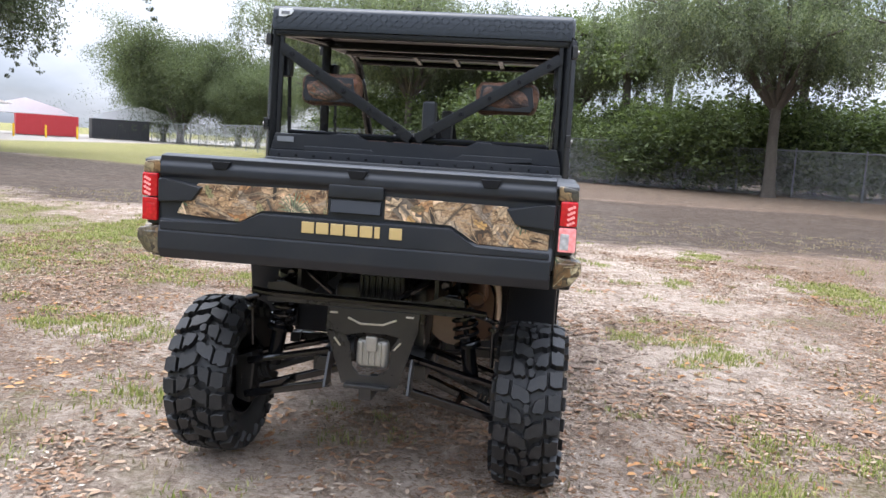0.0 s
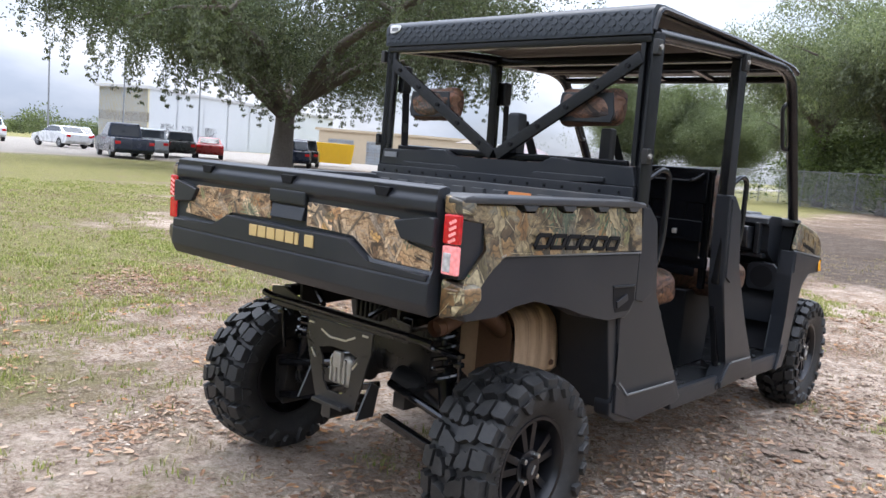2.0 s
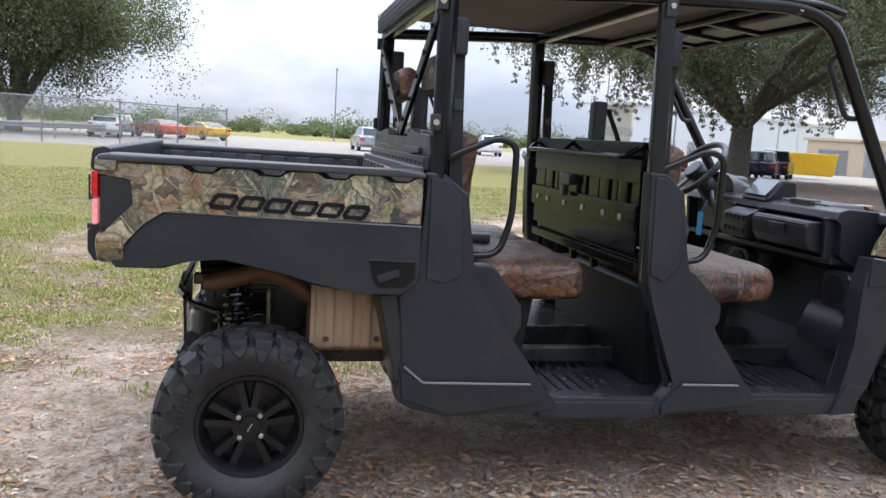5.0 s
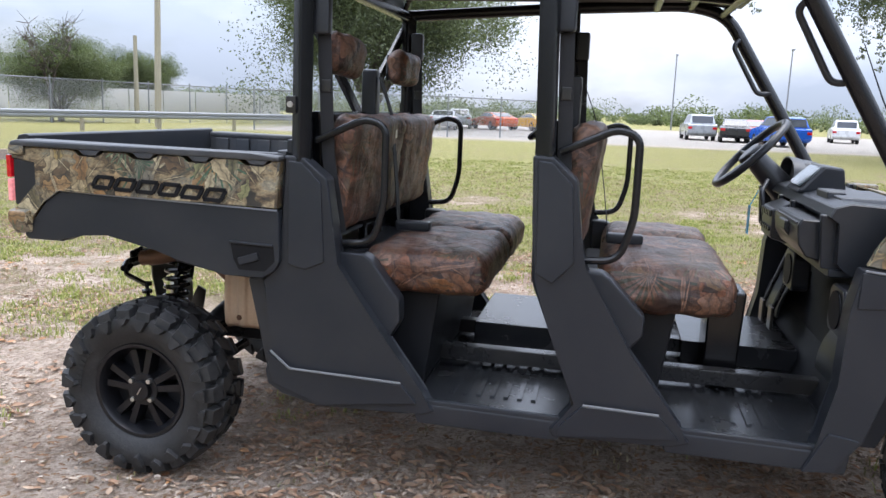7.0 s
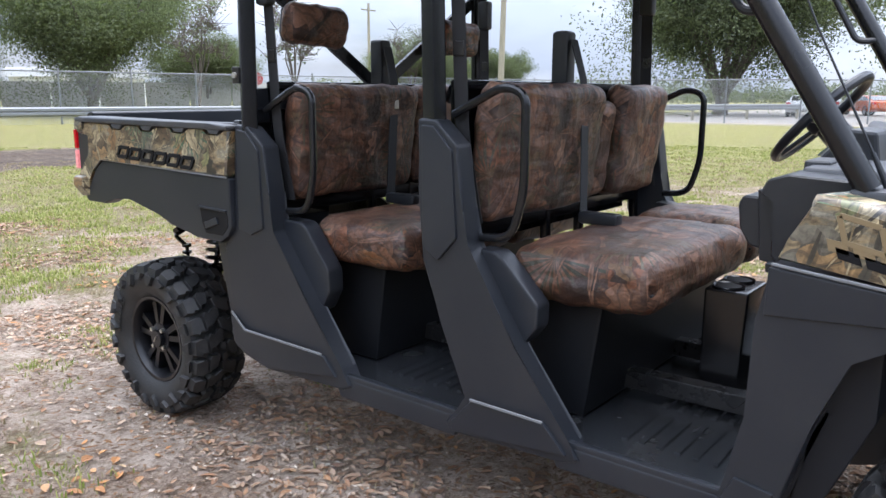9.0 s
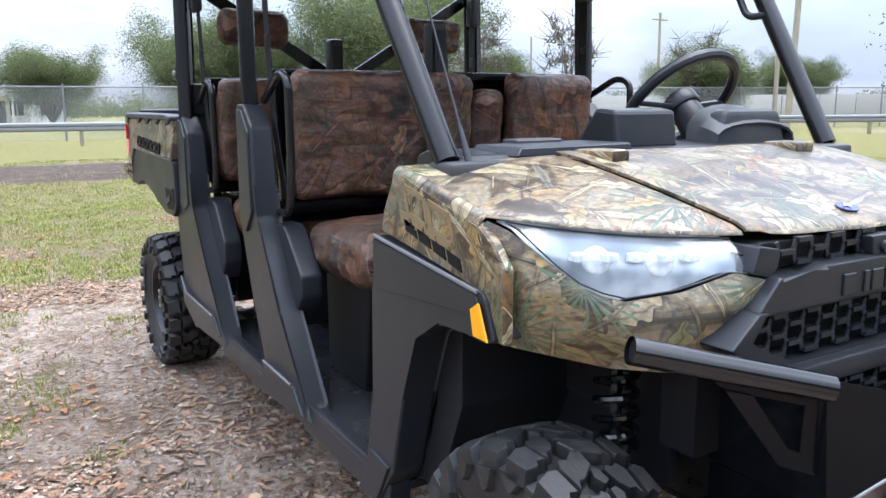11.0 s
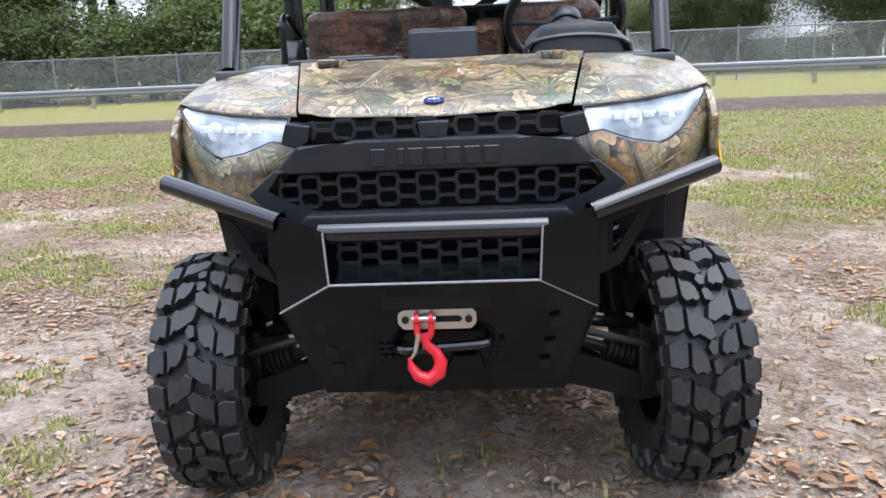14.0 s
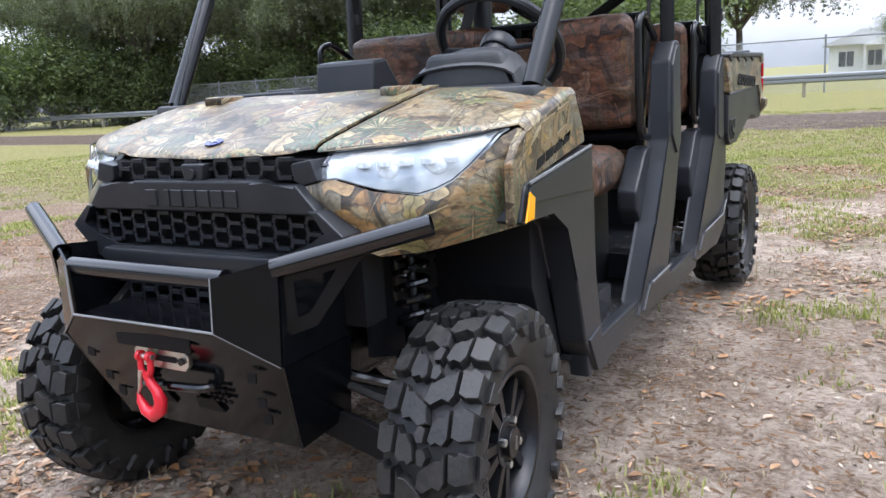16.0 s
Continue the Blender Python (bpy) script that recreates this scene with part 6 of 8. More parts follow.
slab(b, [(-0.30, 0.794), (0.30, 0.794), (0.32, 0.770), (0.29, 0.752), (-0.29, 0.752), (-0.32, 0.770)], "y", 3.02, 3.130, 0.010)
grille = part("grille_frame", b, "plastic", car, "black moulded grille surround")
# near-black box; its colour stands for the shade behind the lower screens
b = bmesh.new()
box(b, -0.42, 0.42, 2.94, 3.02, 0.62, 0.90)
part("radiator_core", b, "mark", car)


def hexes(bm, x0, x1, z0, z1, y, cell, rows):
    """A honeycomb screen: ledges joined by slanting webs, each row shifted by half a cell."""
    n = round((x1 - x0) / cell)
    w, h = (x1 - x0) / n, (z1 - z0) / rows
    for j in range(rows + 1):
        z = z0 + j * h
        for i in range(-1, n + 1):
            a = x0 + w * (i + (0.5 if j % 2 else 0.0))
            b_ = a + w * 0.42
            if b_ > x0 and a < x1:
                box(bm, max(a, x0), min(b_, x1), y - 0.012, y + 0.002, z - 0.0042, z + 0.0042)
            if j < rows:
                for p, q in ((b_, a + w * 0.5), (a, a - w * 0.08)):
                    if x0 <= p <= x1 and x0 <= q <= x1:
                        sqtube(bm, [(p, y - 0.005, z), (q, y - 0.005, z + h)], 0.0045, 0.010, 0.001)


for name, args in (("upper_mesh", (-0.285, 0.285, 0.962, 1.002, 3.064, 0.095, 2)), ("lower_mesh", (-0.37, 0.37, 0.806, 0.878, 3.086, 0.0925, 4)), ("radiator_mesh", (-0.235, 0.235, 0.655, 0.745, 3.12, 0.094, 5))):
    b = bmesh.new()
    hexes(b, *args)
    part(name, b, "plastic", grille, "black honeycomb screen")
for k in range(7):
    a = -0.150 + k * 0.0435
    b = bmesh.new()
    slab(b, [(a, 0.897), (a + 0.036 - (0.02 if k == 5 else 0), 0.897), (a + 0.036 - (0.02 if k == 5 else 0), 0.937), (a, 0.937)], "y", 3.097, 3.1045, 0.0015, 1)
    part("name_block", b, "plastic", grille)
b = bmesh.new()
slab(b, [(-0.038, 0.995), (0.038, 0.995), (0.030, 0.957), (0.020, 0.948), (-0.020, 0.948), (-0.030, 0.957)], "y", 3.04, 3.085, 0.006)
disc(b, (0, 3.087, 0.972), (0, 1, 0), 0.012, 0.012, 16)
part("nose_camera", b, "plastic", grille, "small black camera housing")

# -- front bumper with winch --
bumper = thing("bumper", "", "")
bumper.parent = car
bumper["label"] = "welded gloss-black winch bumper"


def tri_plate(bm, pts, thick):
    """A flat plate through points in space, made solid."""
    vs = [bm.verts.new(p) for p in pts]
    f = bm.faces.new(vs)
    f.normal_update()
    bmesh.ops.solidify(bm, geom=[f], thickness=thick)


b = bmesh.new()
tube(b, [(-0.245, 3.255, 0.775), (0.245, 3.255, 0.775)], 0.0225, 16)
part("top_tube", b, "tube_gloss", bumper, "gloss black tube")
for s in (1, -1):
    b = bmesh.new()
    tube(b, [(s * 0.340, 3.215, 0.795), (s * 0.640, 3.078, 0.872)], 0.0225, 16, cap=False)
    tube(b, [(s * 0.345, 3.212, 0.796), (s * 0.637, 3.079, 0.871)], 0.0195, 16, cap=False)
    part("wing_tube", b, "tube_gloss", bumper, "gloss black tube with an open end")
    b = bmesh.new()
    disc(b, (s * 0.632, 3.082, 0.870), (s * 0.9, -0.4, 0.2), 0.019, 0.006, 16)
    part("tube_bore", b, "mark", bumper)
    b = bmesh.new()
    tri_plate(b, [(s * 0.232, 3.282, 0.784), (s * 0.357, 3.218, 0.815), (s * 0.352, 3.232, 0.592), (s * 0.225, 3.285, 0.668)], 0.006)
    tri_plate(b, [(s * 0.357, 3.218, 0.815), (s * 0.360, 3.00, 0.790), (s * 0.356, 3.00, 0.60), (s * 0.352, 3.232, 0.592)], 0.005)
    part("upright_plate", b, "gloss", bumper)
    b = bmesh.new()
    # an open bracket: a strip under the tube, one along the upright and one slanting between them
    tri_plate(b, [(s * 0.352, 3.208, 0.790), (s * 0.540, 3.122, 0.838), (s * 0.500, 3.140, 0.802), (s * 0.352, 3.208, 0.762)], 0.006)
    tri_plate(b, [(s * 0.352, 3.208, 0.762), (s * 0.376, 3.197, 0.768), (s * 0.378, 3.195, 0.690), (s * 0.352, 3.207, 0.650)], 0.006)
    tri_plate(b, [(s * 0.500, 3.140, 0.802), (s * 0.458, 3.159, 0.791), (s * 0.400, 3.185, 0.700), (s * 0.378, 3.195, 0.690), (s * 0.352, 3.207, 0.650), (s * 0.412, 3.180, 0.672)], 0.006)
    part("gusset_plate", b, "gloss", bumper, "open triangular bracket")
    # thin pale bars paint the highlight on the plate's edges
    b = bmesh.new()
    tube(b, [(s * 0.225, 3.288, 0.668), (s * 0.352, 3.235, 0.592)], 0.0028, 8)
    tube(b, [(s * 0.232, 3.286, 0.784), (s * 0.226, 3.289, 0.668)], 0.0026, 8)
    part("weld_bead", b, "edge_glint", bumper)
    b = bmesh.new()
    tri_plate(b, [(s * 0.352, 3.232, 0.592), (s * 0.352, 3.00, 0.59), (s * 0.295, 2.95, 0.37), (s * 0.285, 3.125, 0.352)], 0.005)
    part("side_skid", b, "gloss", bumper)
    # dark patches on the plate paint the shaded slots
    for j, z in enumerate((0.555, 0.485, 0.435)):
        b = bmesh.new()
        w = 0.012
        x = 0.262 - j * 0.010
        yy = 3.2025 + (z - 0.50) * 0.46
        slab(b, [(s * (x - w), z - 0.012), (s * (x + w), z - 0.010), (s * (x + w), z + 0.012), (s * (x - w), z + 0.010)], "y", yy, yy + 0.004)
        part("plate_slot", b, "mark", bumper)


def plate_y(z):
    return 3.285 - (0.668 - z) * 0.50


b = bmesh.new()
P = [(-0.225, 0.668), (0.225, 0.668), (0.352, 0.592), (0.285, 0.352), (-0.285, 0.352), (-0.352, 0.592)]
slab(b, P, "y", lambda p: plate_y(p[1]) - 0.012 - (0.018 if abs(p[0]) > 0.3 else 0), lambda p: plate_y(p[1]) - (0.018 if abs(p[0]) > 0.3 else 0), 0.002, 1)
box(b, -0.225, 0.225, 3.05, 3.278, 0.655, 0.668, 0.003)
low = part("lower_plate", b, "gloss", bumper, "gloss black folded skid plate")
# pale bar paints the highlight along the fold
b = bmesh.new()
tube(b, [(-0.225, 3.288, 0.668), (0.225, 3.288, 0.668)], 0.0030, 8)
part("plate_fold", b, "edge_glint", bumper)
# dark patch on the closed plate, painted as the shaded winch opening
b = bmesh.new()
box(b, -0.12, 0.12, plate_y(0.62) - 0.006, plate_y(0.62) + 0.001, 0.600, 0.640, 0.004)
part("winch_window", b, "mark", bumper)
fl = part("fairlead", slab(bmesh.new(), [(-0.075, 0.598), (0.075, 0.598), (0.088, 0.585), (0.088, 0.562), (0.075, 0.548), (-0.075, 0.548), (-0.088, 0.562), (-0.088, 0.585)], "y", 3.228, 3.243, 0.004), "bright", bumper, "bare metal cable fairlead")
b = bmesh.new()
slab(b, [(-0.050, 0.580), (0.050, 0.580), (0.056, 0.573), (0.050, 0.566), (-0.050, 0.566), (-0.056, 0.573)], "y", 3.2425, 3.2455, 0.001)
part("fairlead_slot", b, "mark", fl)
for x in (-0.070, 0.070):
    b = bmesh.new()
    disc(b, (x, 3.246, 0.573), (0, 1, 0), 0.009, 0.008, 6)
    part("fairlead_bolt", b, "steel", fl)
b = bmesh.new()
tube(b, [(-0.12, 3.17, 0.510), (-0.115, 3.225, 0.507), (0.09, 3.235, 0.497), (0.11, 3.17, 0.497)], 0.011, 10, 0.03)
part("tow_loop", b, "tube_gloss", bumper)
# small dark patches painted as the shade inside the vent slots
slot = None
for x0 in (0.075, -0.147):
    for i in range(4):
        for j in range(3):
            m = Matrix.Translation((x0 + i * 0.018, plate_y(0.50 - j * 0.016), 0.4975 - j * 0.016))
            if slot is None:
                b = bmesh.new()
                box(b, 0, 0.012, -0.004, 0.0025, -0.0035, 0.0035)
                slot = part("vent_slot", b, "mark", bumper, at=m)
            else:
                again(slot, m)
# two dark patches paint the shaded windows of the plate
for x in (-0.10, 0.06):
    b = bmesh.new()
    slab(b, [(x, 0.425), (x + 0.085, 0.425), (x + 0.070, 0.462), (x + 0.010, 0.462)], "y", lambda p: plate_y(p[1]) - 0.004, lambda p: plate_y(p[1]) + 0.002)
    part("plate_window", b, "mark", bumper)

# winch hook
hook = thing("winch_hook", "red painted clevis hook on the winch cable", "hook")
b = bmesh.new()
arc = [(0.030, 0.545), (0.024, 0.520), (0.004, 0.502), (-0.006, 0.480), (0.000, 0.455), (0.022, 0.440), (0.046, 0.448), (0.060, 0.470), (0.064, 0.492)]
tube(b, [(x, 3.262 + 0.004 * k / 8, z) for k, (x, z) in enumerate(rounded([(x, z, 0) for x, z in arc], 0.012, 3) and arc)], [0.011, 0.011, 0.012, 0.015, 0.017, 0.017, 0.014, 0.010, 0.003], 12)
part("hook_body", b, "hookred", hook, "", 60)
b = bmesh.new()
for dx in (0.012, 0.044):
    tube(b, [(dx, 3.262, 0.585), (dx, 3.265, 0.545), (0.028, 3.262, 0.528)], 0.0075, 10, 0.01)
    disc(b, (dx, 3.262, 0.580), (1, 0, 0), 0.013, 0.010, 14)
part("clevis", b, "hookred", hook, "", 60)
b = bmesh.new()
tube(b, [(0.002, 3.262, 0.580), (0.054, 3.262, 0.580)], 0.0065, 10)
part("clevis_pin", b, "bright", hook)
b = bmesh.new()
tube(b, [(0.040, 3.270, 0.548), (0.050, 3.270, 0.505), (0.060, 3.268, 0.490)], [0.006, 0.005, 0.003], 8)
part("safety_latch", b, "bright", hook, "bare metal spring latch")
b = bmesh.new()
tube(b, [(0.028, 3.258, 0.580), (0.028, 3.20, 0.573)], 0.008, 8)
part("cable_eye", b, "green_strap", hook)
b = bmesh.new()
tube(b, [(-0.09, 3.13, 0.60), (0.09, 3.13, 0.60)], 0.045, 20)
for k in range(12):
    disc(b, (-0.08 + k * 0.0145, 3.13, 0.60), (1, 0, 0), 0.049, 0.010, 16)
part("winch_drum", b, "green_strap", car, "winch drum wound with green rope")
b = bmesh.new()
box(b, -0.20, -0.095, 3.06, 3.20, 0.545, 0.655, 0.015)
box(b, 0.095, 0.20, 3.06, 3.20, 0.545, 0.655, 0.015)
part("winch_housing", b, "steel", car)

# -- front suspension --
for s in (1, -1):
    shock_set((s * 0.40, 2.80, 0.83), (s * 0.455, 2.86, 0.42), 0.040)
    b = bmesh.new()
    tube(b, [(s * 0.20, 2.72, 0.50), (s * 0.52, 2.85, 0.43)], 0.015, 10)
    tube(b, [(s * 0.20, 3.00, 0.50), (s * 0.52, 2.90, 0.43)], 0.015, 10)
    part("upper_arm", b, "tube_gloss", car, "black tubular suspension arm")
    b = bmesh.new()
    slab(b, [(s * 0.18, 0.345), (s * 0.50, 0.262), (s * 0.50, 0.330), (s * 0.38, 0.375), (s * 0.18, 0.42)], "y", 2.98, 3.00, 0.004)
    sqtube(b, [(s * 0.18, 2.70, 0.37), (s * 0.53, 2.86, 0.265)], 0.034, 0.03, 0.005)
    sqtube(b, [(s * 0.18, 3.02, 0.37), (s * 0.53, 2.90, 0.265)], 0.034, 0.03, 0.005)
    part("lower_arm", b, "mark", car, "black arm with a plastic guard")
    b = bmesh.new()
    tube(b, [(s * 0.12, 2.87, 0.46), (s * 0.52, 2.87, HUB_Z)], 0.016, 10)
    for k in range(5):
        disc(b, (s * (0.43 + k * 0.016), 2.87, 0.355 - k * 0.005), (1, 0, -0.33 * s), 0.044 - k * 0.004, 0.011, 14)
    tube(b, [(s * 0.15, 2.98, 0.50), (s * 0.52, 2.97, 0.40)], 0.010, 8)
    part("drive_shaft", b, "rubber", car)
    b = bmesh.new()
    slab(b, [(s * 0.50, 0.23), (s * 0.56, 0.24), (s * 0.57, 0.42), (s * 0.50, 0.45)], "y", 2.80, 2.94, 0.010)
    disc(b, (s * 0.545, FRONT_AXLE, HUB_Z), (1, 0, 0), 0.085, 0.02, 24)
    part("wheel_carrier", b, "chassis", car)
b = bmesh.new()
box(b, -0.26, 0.26, 2.50, 3.05, 0.42, 0.62, 0.02)
sqtube(b, [(-0.33, 2.75, 0.86), (-0.33, 3.10, 0.62)], 0.03, 0.03, 0.005)
sqtube(b, [(0.33, 2.75, 0.86), (0.33, 3.10, 0.62)], 0.03, 0.03, 0.005)
box(b, -0.36, 0.36, 2.55, 2.80, 0.60, 0.88, 0.02)
part("front_sub_frame", b, "chassis", car)


# ---- materials of the surroundings ----
def leaf_material(name, dark, light, glow=0.42):
    t = Tree(name)
    isle = t.node("NewGeometry").outputs["Random Per Island"]
    ob = t.node("ObjectInfo").outputs["Random"]
    co = t.node("TexCoord").outputs["Object"]
    patch = t.noise(co, 0.55, 3.0)
    f = t.math("ADD", t.math("MULTIPLY", isle, 0.55), t.math("ADD", t.math("MULTIPLY", patch, 0.5), t.math("MULTIPLY", ob, 0.15)))
    col = t.ramp(f, ((0.25, dark), (0.85, light)))
    t.set(Base_Color=col, Roughness=0.62, Specular_IOR_Level=0.3)
    tr = t.node("BsdfTranslucent", {"Color": t.mix(1.0, col, (1.1, 1.25, 0.6), "MULTIPLY")})
    mx = t.node("MixShader", {0: glow, 1: t.bsdf.outputs[0], 2: tr.outputs[0]})
    t.links.new(mx.outputs[0], t.nodes["Material Output"].inputs["Surface"])
    return t.mat


M["oak_leaf"] = leaf_material("oak_leaves", (0.030, 0.038, 0.022), (0.110, 0.132, 0.072), 0.28)
M["wood_leaf"] = leaf_material("woodland_leaves", (0.050, 0.066, 0.034), (0.20, 0.235, 0.12))
M["bush_leaf"] = leaf_material("shrub_leaves", (0.040, 0.056, 0.028), (0.16, 0.195, 0.090))
M["grove_leaf"] = leaf_material("grove_leaves", (0.068, 0.085, 0.054), (0.24, 0.265, 0.175))
M["field_leaf"] = leaf_material("field_tree_leaves", (0.050, 0.062, 0.038), (0.175, 0.20, 0.115))
M["moss"] = leaf_material("hanging_moss", (0.060, 0.068, 0.050), (0.17, 0.18, 0.135))
M["bark"] = plain("oak_bark", (0.105, 0.088, 0.073), 0.9, 0.0, 9.0, 0.4, 0.8, 0.05)
M["concrete"] = plain("pale_concrete", (0.48, 0.47, 0.45), 0.85, 0.0, 4.0, 0.12, 0.2, 0.01)
M["siding"] = plain("pale_metal_siding", (0.56, 0.58, 0.59), 0.55, 0.0, 2.0, 0.06)
M["stucco"] = plain("tan_stucco", (0.46, 0.37, 0.26), 0.9, 0.0, 6.0, 0.08, 0.3, 0.01)
M["cream"] = plain("cream_panel", (0.60, 0.53, 0.33), 0.7, 0.0, 2.0, 0.06)
M["brownband"] = plain("brown_band", (0.22, 0.19, 0.16), 0.7)
M["rolldoor"] = plain("grey_roller_door", (0.36, 0.39, 0.42), 0.6)
M["shingle"] = plain("pale_roof", (0.50, 0.50, 0.50), 0.8, 0.0, 12.0, 0.15, 0.3, 0.01)
M["housewhite"] = plain("white_boards", (0.74, 0.74, 0.72), 0.7, 0.0, 3.0, 0.06)
M["darkglass"] = plain("dark_window", (0.020, 0.024, 0.030), 0.08, 0.0, 2.0, 0.1, 0.0, coat=0.3)
M["galv"] = plain("galvanised_steel", (0.22, 0.23, 0.24), 0.60, 0.4, 12.0, 0.12)
M["pole"] = plain("weathered_pole", (0.30, 0.27, 0.20), 0.85, 0.0, 10.0, 0.25)
M["canvas"] = plain("white_canvas", (0.78, 0.78, 0.78), 0.8, 0.0, 3.0, 0.05)
M["redpanel"] = plain("red_panel", (0.42, 0.03, 0.035), 0.5)
M["blackpanel"] = plain("black_panel", (0.02, 0.02, 0.022), 0.5)
M["yellow"] = plain("yellow_paint", (0.70, 0.42, 0.02), 0.45, 0.0, 6.0, 0.1)
PAINTS = {"blue": (0.01, 0.10, 0.50), "white": (0.70, 0.71, 0.72), "silver": (0.32, 0.34, 0.36), "black": (0.015, 0.016, 0.018), "red": (0.28, 0.02, 0.02), "orange": (0.58, 0.10, 0.01), "gold": (0.70, 0.42, 0.01), "navy": (0.02, 0.03, 0.06)}
for key, value in PAINTS.items():
    M["paint_" + key] = plain(key + "_car_paint", value, 0.28, 0.1, 30.0, 0.06, 0.0, coat=0.5)


def mesh_fabric():
    """Chain-link wire: thin crossing lines, clear between."""
    t = Tree("chain_link")
    uv = t.node("UVMap").outputs["UV"]
    sep = t.node("SeparateXYZ", {0: uv})
    a = t.math("ADD", sep.outputs[0], sep.outputs[1])
    c = t.math("SUBTRACT", sep.outputs[0], sep.outputs[1])
    hit = None
    for v in (a, c):
        f = t.math("FRACT", t.math("MULTIPLY", v, 1 / 0.085))
        line = t.math("LESS_THAN", f, 0.12)
        hit = line if hit is None else t.math("MAXIMUM", hit, line)
    t.set(Base_Color=(0.40, 0.41, 0.42), Roughness=0.5, Metallic=0.4, Alpha=hit)
    return t.mat


M["chain"] = mesh_fabric()


# ---- trees ----
def leaf_mesh(name, centres, size, material, flat=0.0):
    """Many small bent leaves round given centres: (place, reach, count)."""
    rng = np.random.default_rng(random.randint(0, 10 ** 6))
    counts = np.array([n for _, _, n in centres])
    mid = np.repeat(np.array([tuple(c) for c, _, _ in centres], float), counts, axis=0)
    reach = np.repeat(np.array([r for _, r, _ in centres], float), counts)[:, None]
    n = len(mid)

    def unit(v):
        return v / np.linalg.norm(v, axis=1, keepdims=True)

    ball = rng.random((n, 1)) ** (1 / 3)
    p = mid + unit(rng.normal(size=(n, 3))) * ball * (0.55 + 0.45 * ball) * reach * np.array((1, 1, 0.7))
    s = size * rng.uniform(0.6, 1.35, (n, 1))
    u = unit(rng.normal(size=(n, 3)) - np.array((0, 0, flat)))
    v = unit(np.cross(u, rng.normal(size=(n, 3))))
    verts = np.stack((p - u * s, p + v * s * 0.45 + u * s * 0.1, p + u * s, p - v * s * 0.45 + u * s * 0.1), axis=1).reshape(-1, 3)
    me = bpy.data.meshes.new(name)
    me.from_pydata(verts.tolist(), [], np.arange(4 * n).reshape(-1, 4).tolist())
    me.materials.append(M[material])
    return me


def grow(base_r, height, limbs, spread_r, seed, lean=0.0, fork=0.28, low=0.55):
    """Trunk and limbs as tapered bars; gives the bmesh and the limb ends."""
    random.seed(seed)
    bm = bmesh.new()
    ends = []
    top = Vector((lean, 0, height * 0.8))
    fz = height * fork
    trunk = [Vector((0, 0, -0.2)), Vector((0, 0, fz * 0.15)), Vector((lean * 0.2, 0.05, fz * 0.6)), Vector((lean * 0.4, 0, fz))]
    tube(bm, trunk, [base_r * 1.55, base_r * 1.08, base_r * 0.92, base_r * 0.85], 12)
    for k in range(limbs):
        a = 2 * math.pi * (k + random.uniform(-0.3, 0.3)) / limbs
        reach = spread_r * random.uniform(0.55, 0.95)
        h = height * random.uniform(low, 0.92)
        p0 = trunk[-1] - Vector((0, 0, base_r * random.uniform(0.2, 1.2)))
        p3 = Vector((math.cos(a) * reach + lean, math.sin(a) * reach, h))
        p1 = p0.lerp(p3, 0.35) + Vector((0, 0, height * 0.10))
        p2 = p0.lerp(p3, 0.7) + Vector((random.uniform(-0.5, 0.5), random.uniform(-0.5, 0.5), height * 0.06))
        r = base_r * random.uniform(0.42, 0.62)
        tube(bm, [p0, p1, p2, p3], [r, r * 0.72, r * 0.45, r * 0.15], 8)
        ends += [p1, p2, p2, p3, p3]
        for j in range(4):
            q0 = p1.lerp(p3, random.uniform(0.1, 0.8))
            q2 = q0 + Vector((random.uniform(-1, 1), random.uniform(-1, 1), random.uniform(-0.25, 0.6))) * spread_r * 0.34
            tube(bm, [q0, q0.lerp(q2, 0.5) + Vector((0, 0, 0.2)), q2], [r * 0.34, r * 0.22, r * 0.06], 6)
            ends += [q0.lerp(q2, 0.6), q2, q2]
    return bm, ends


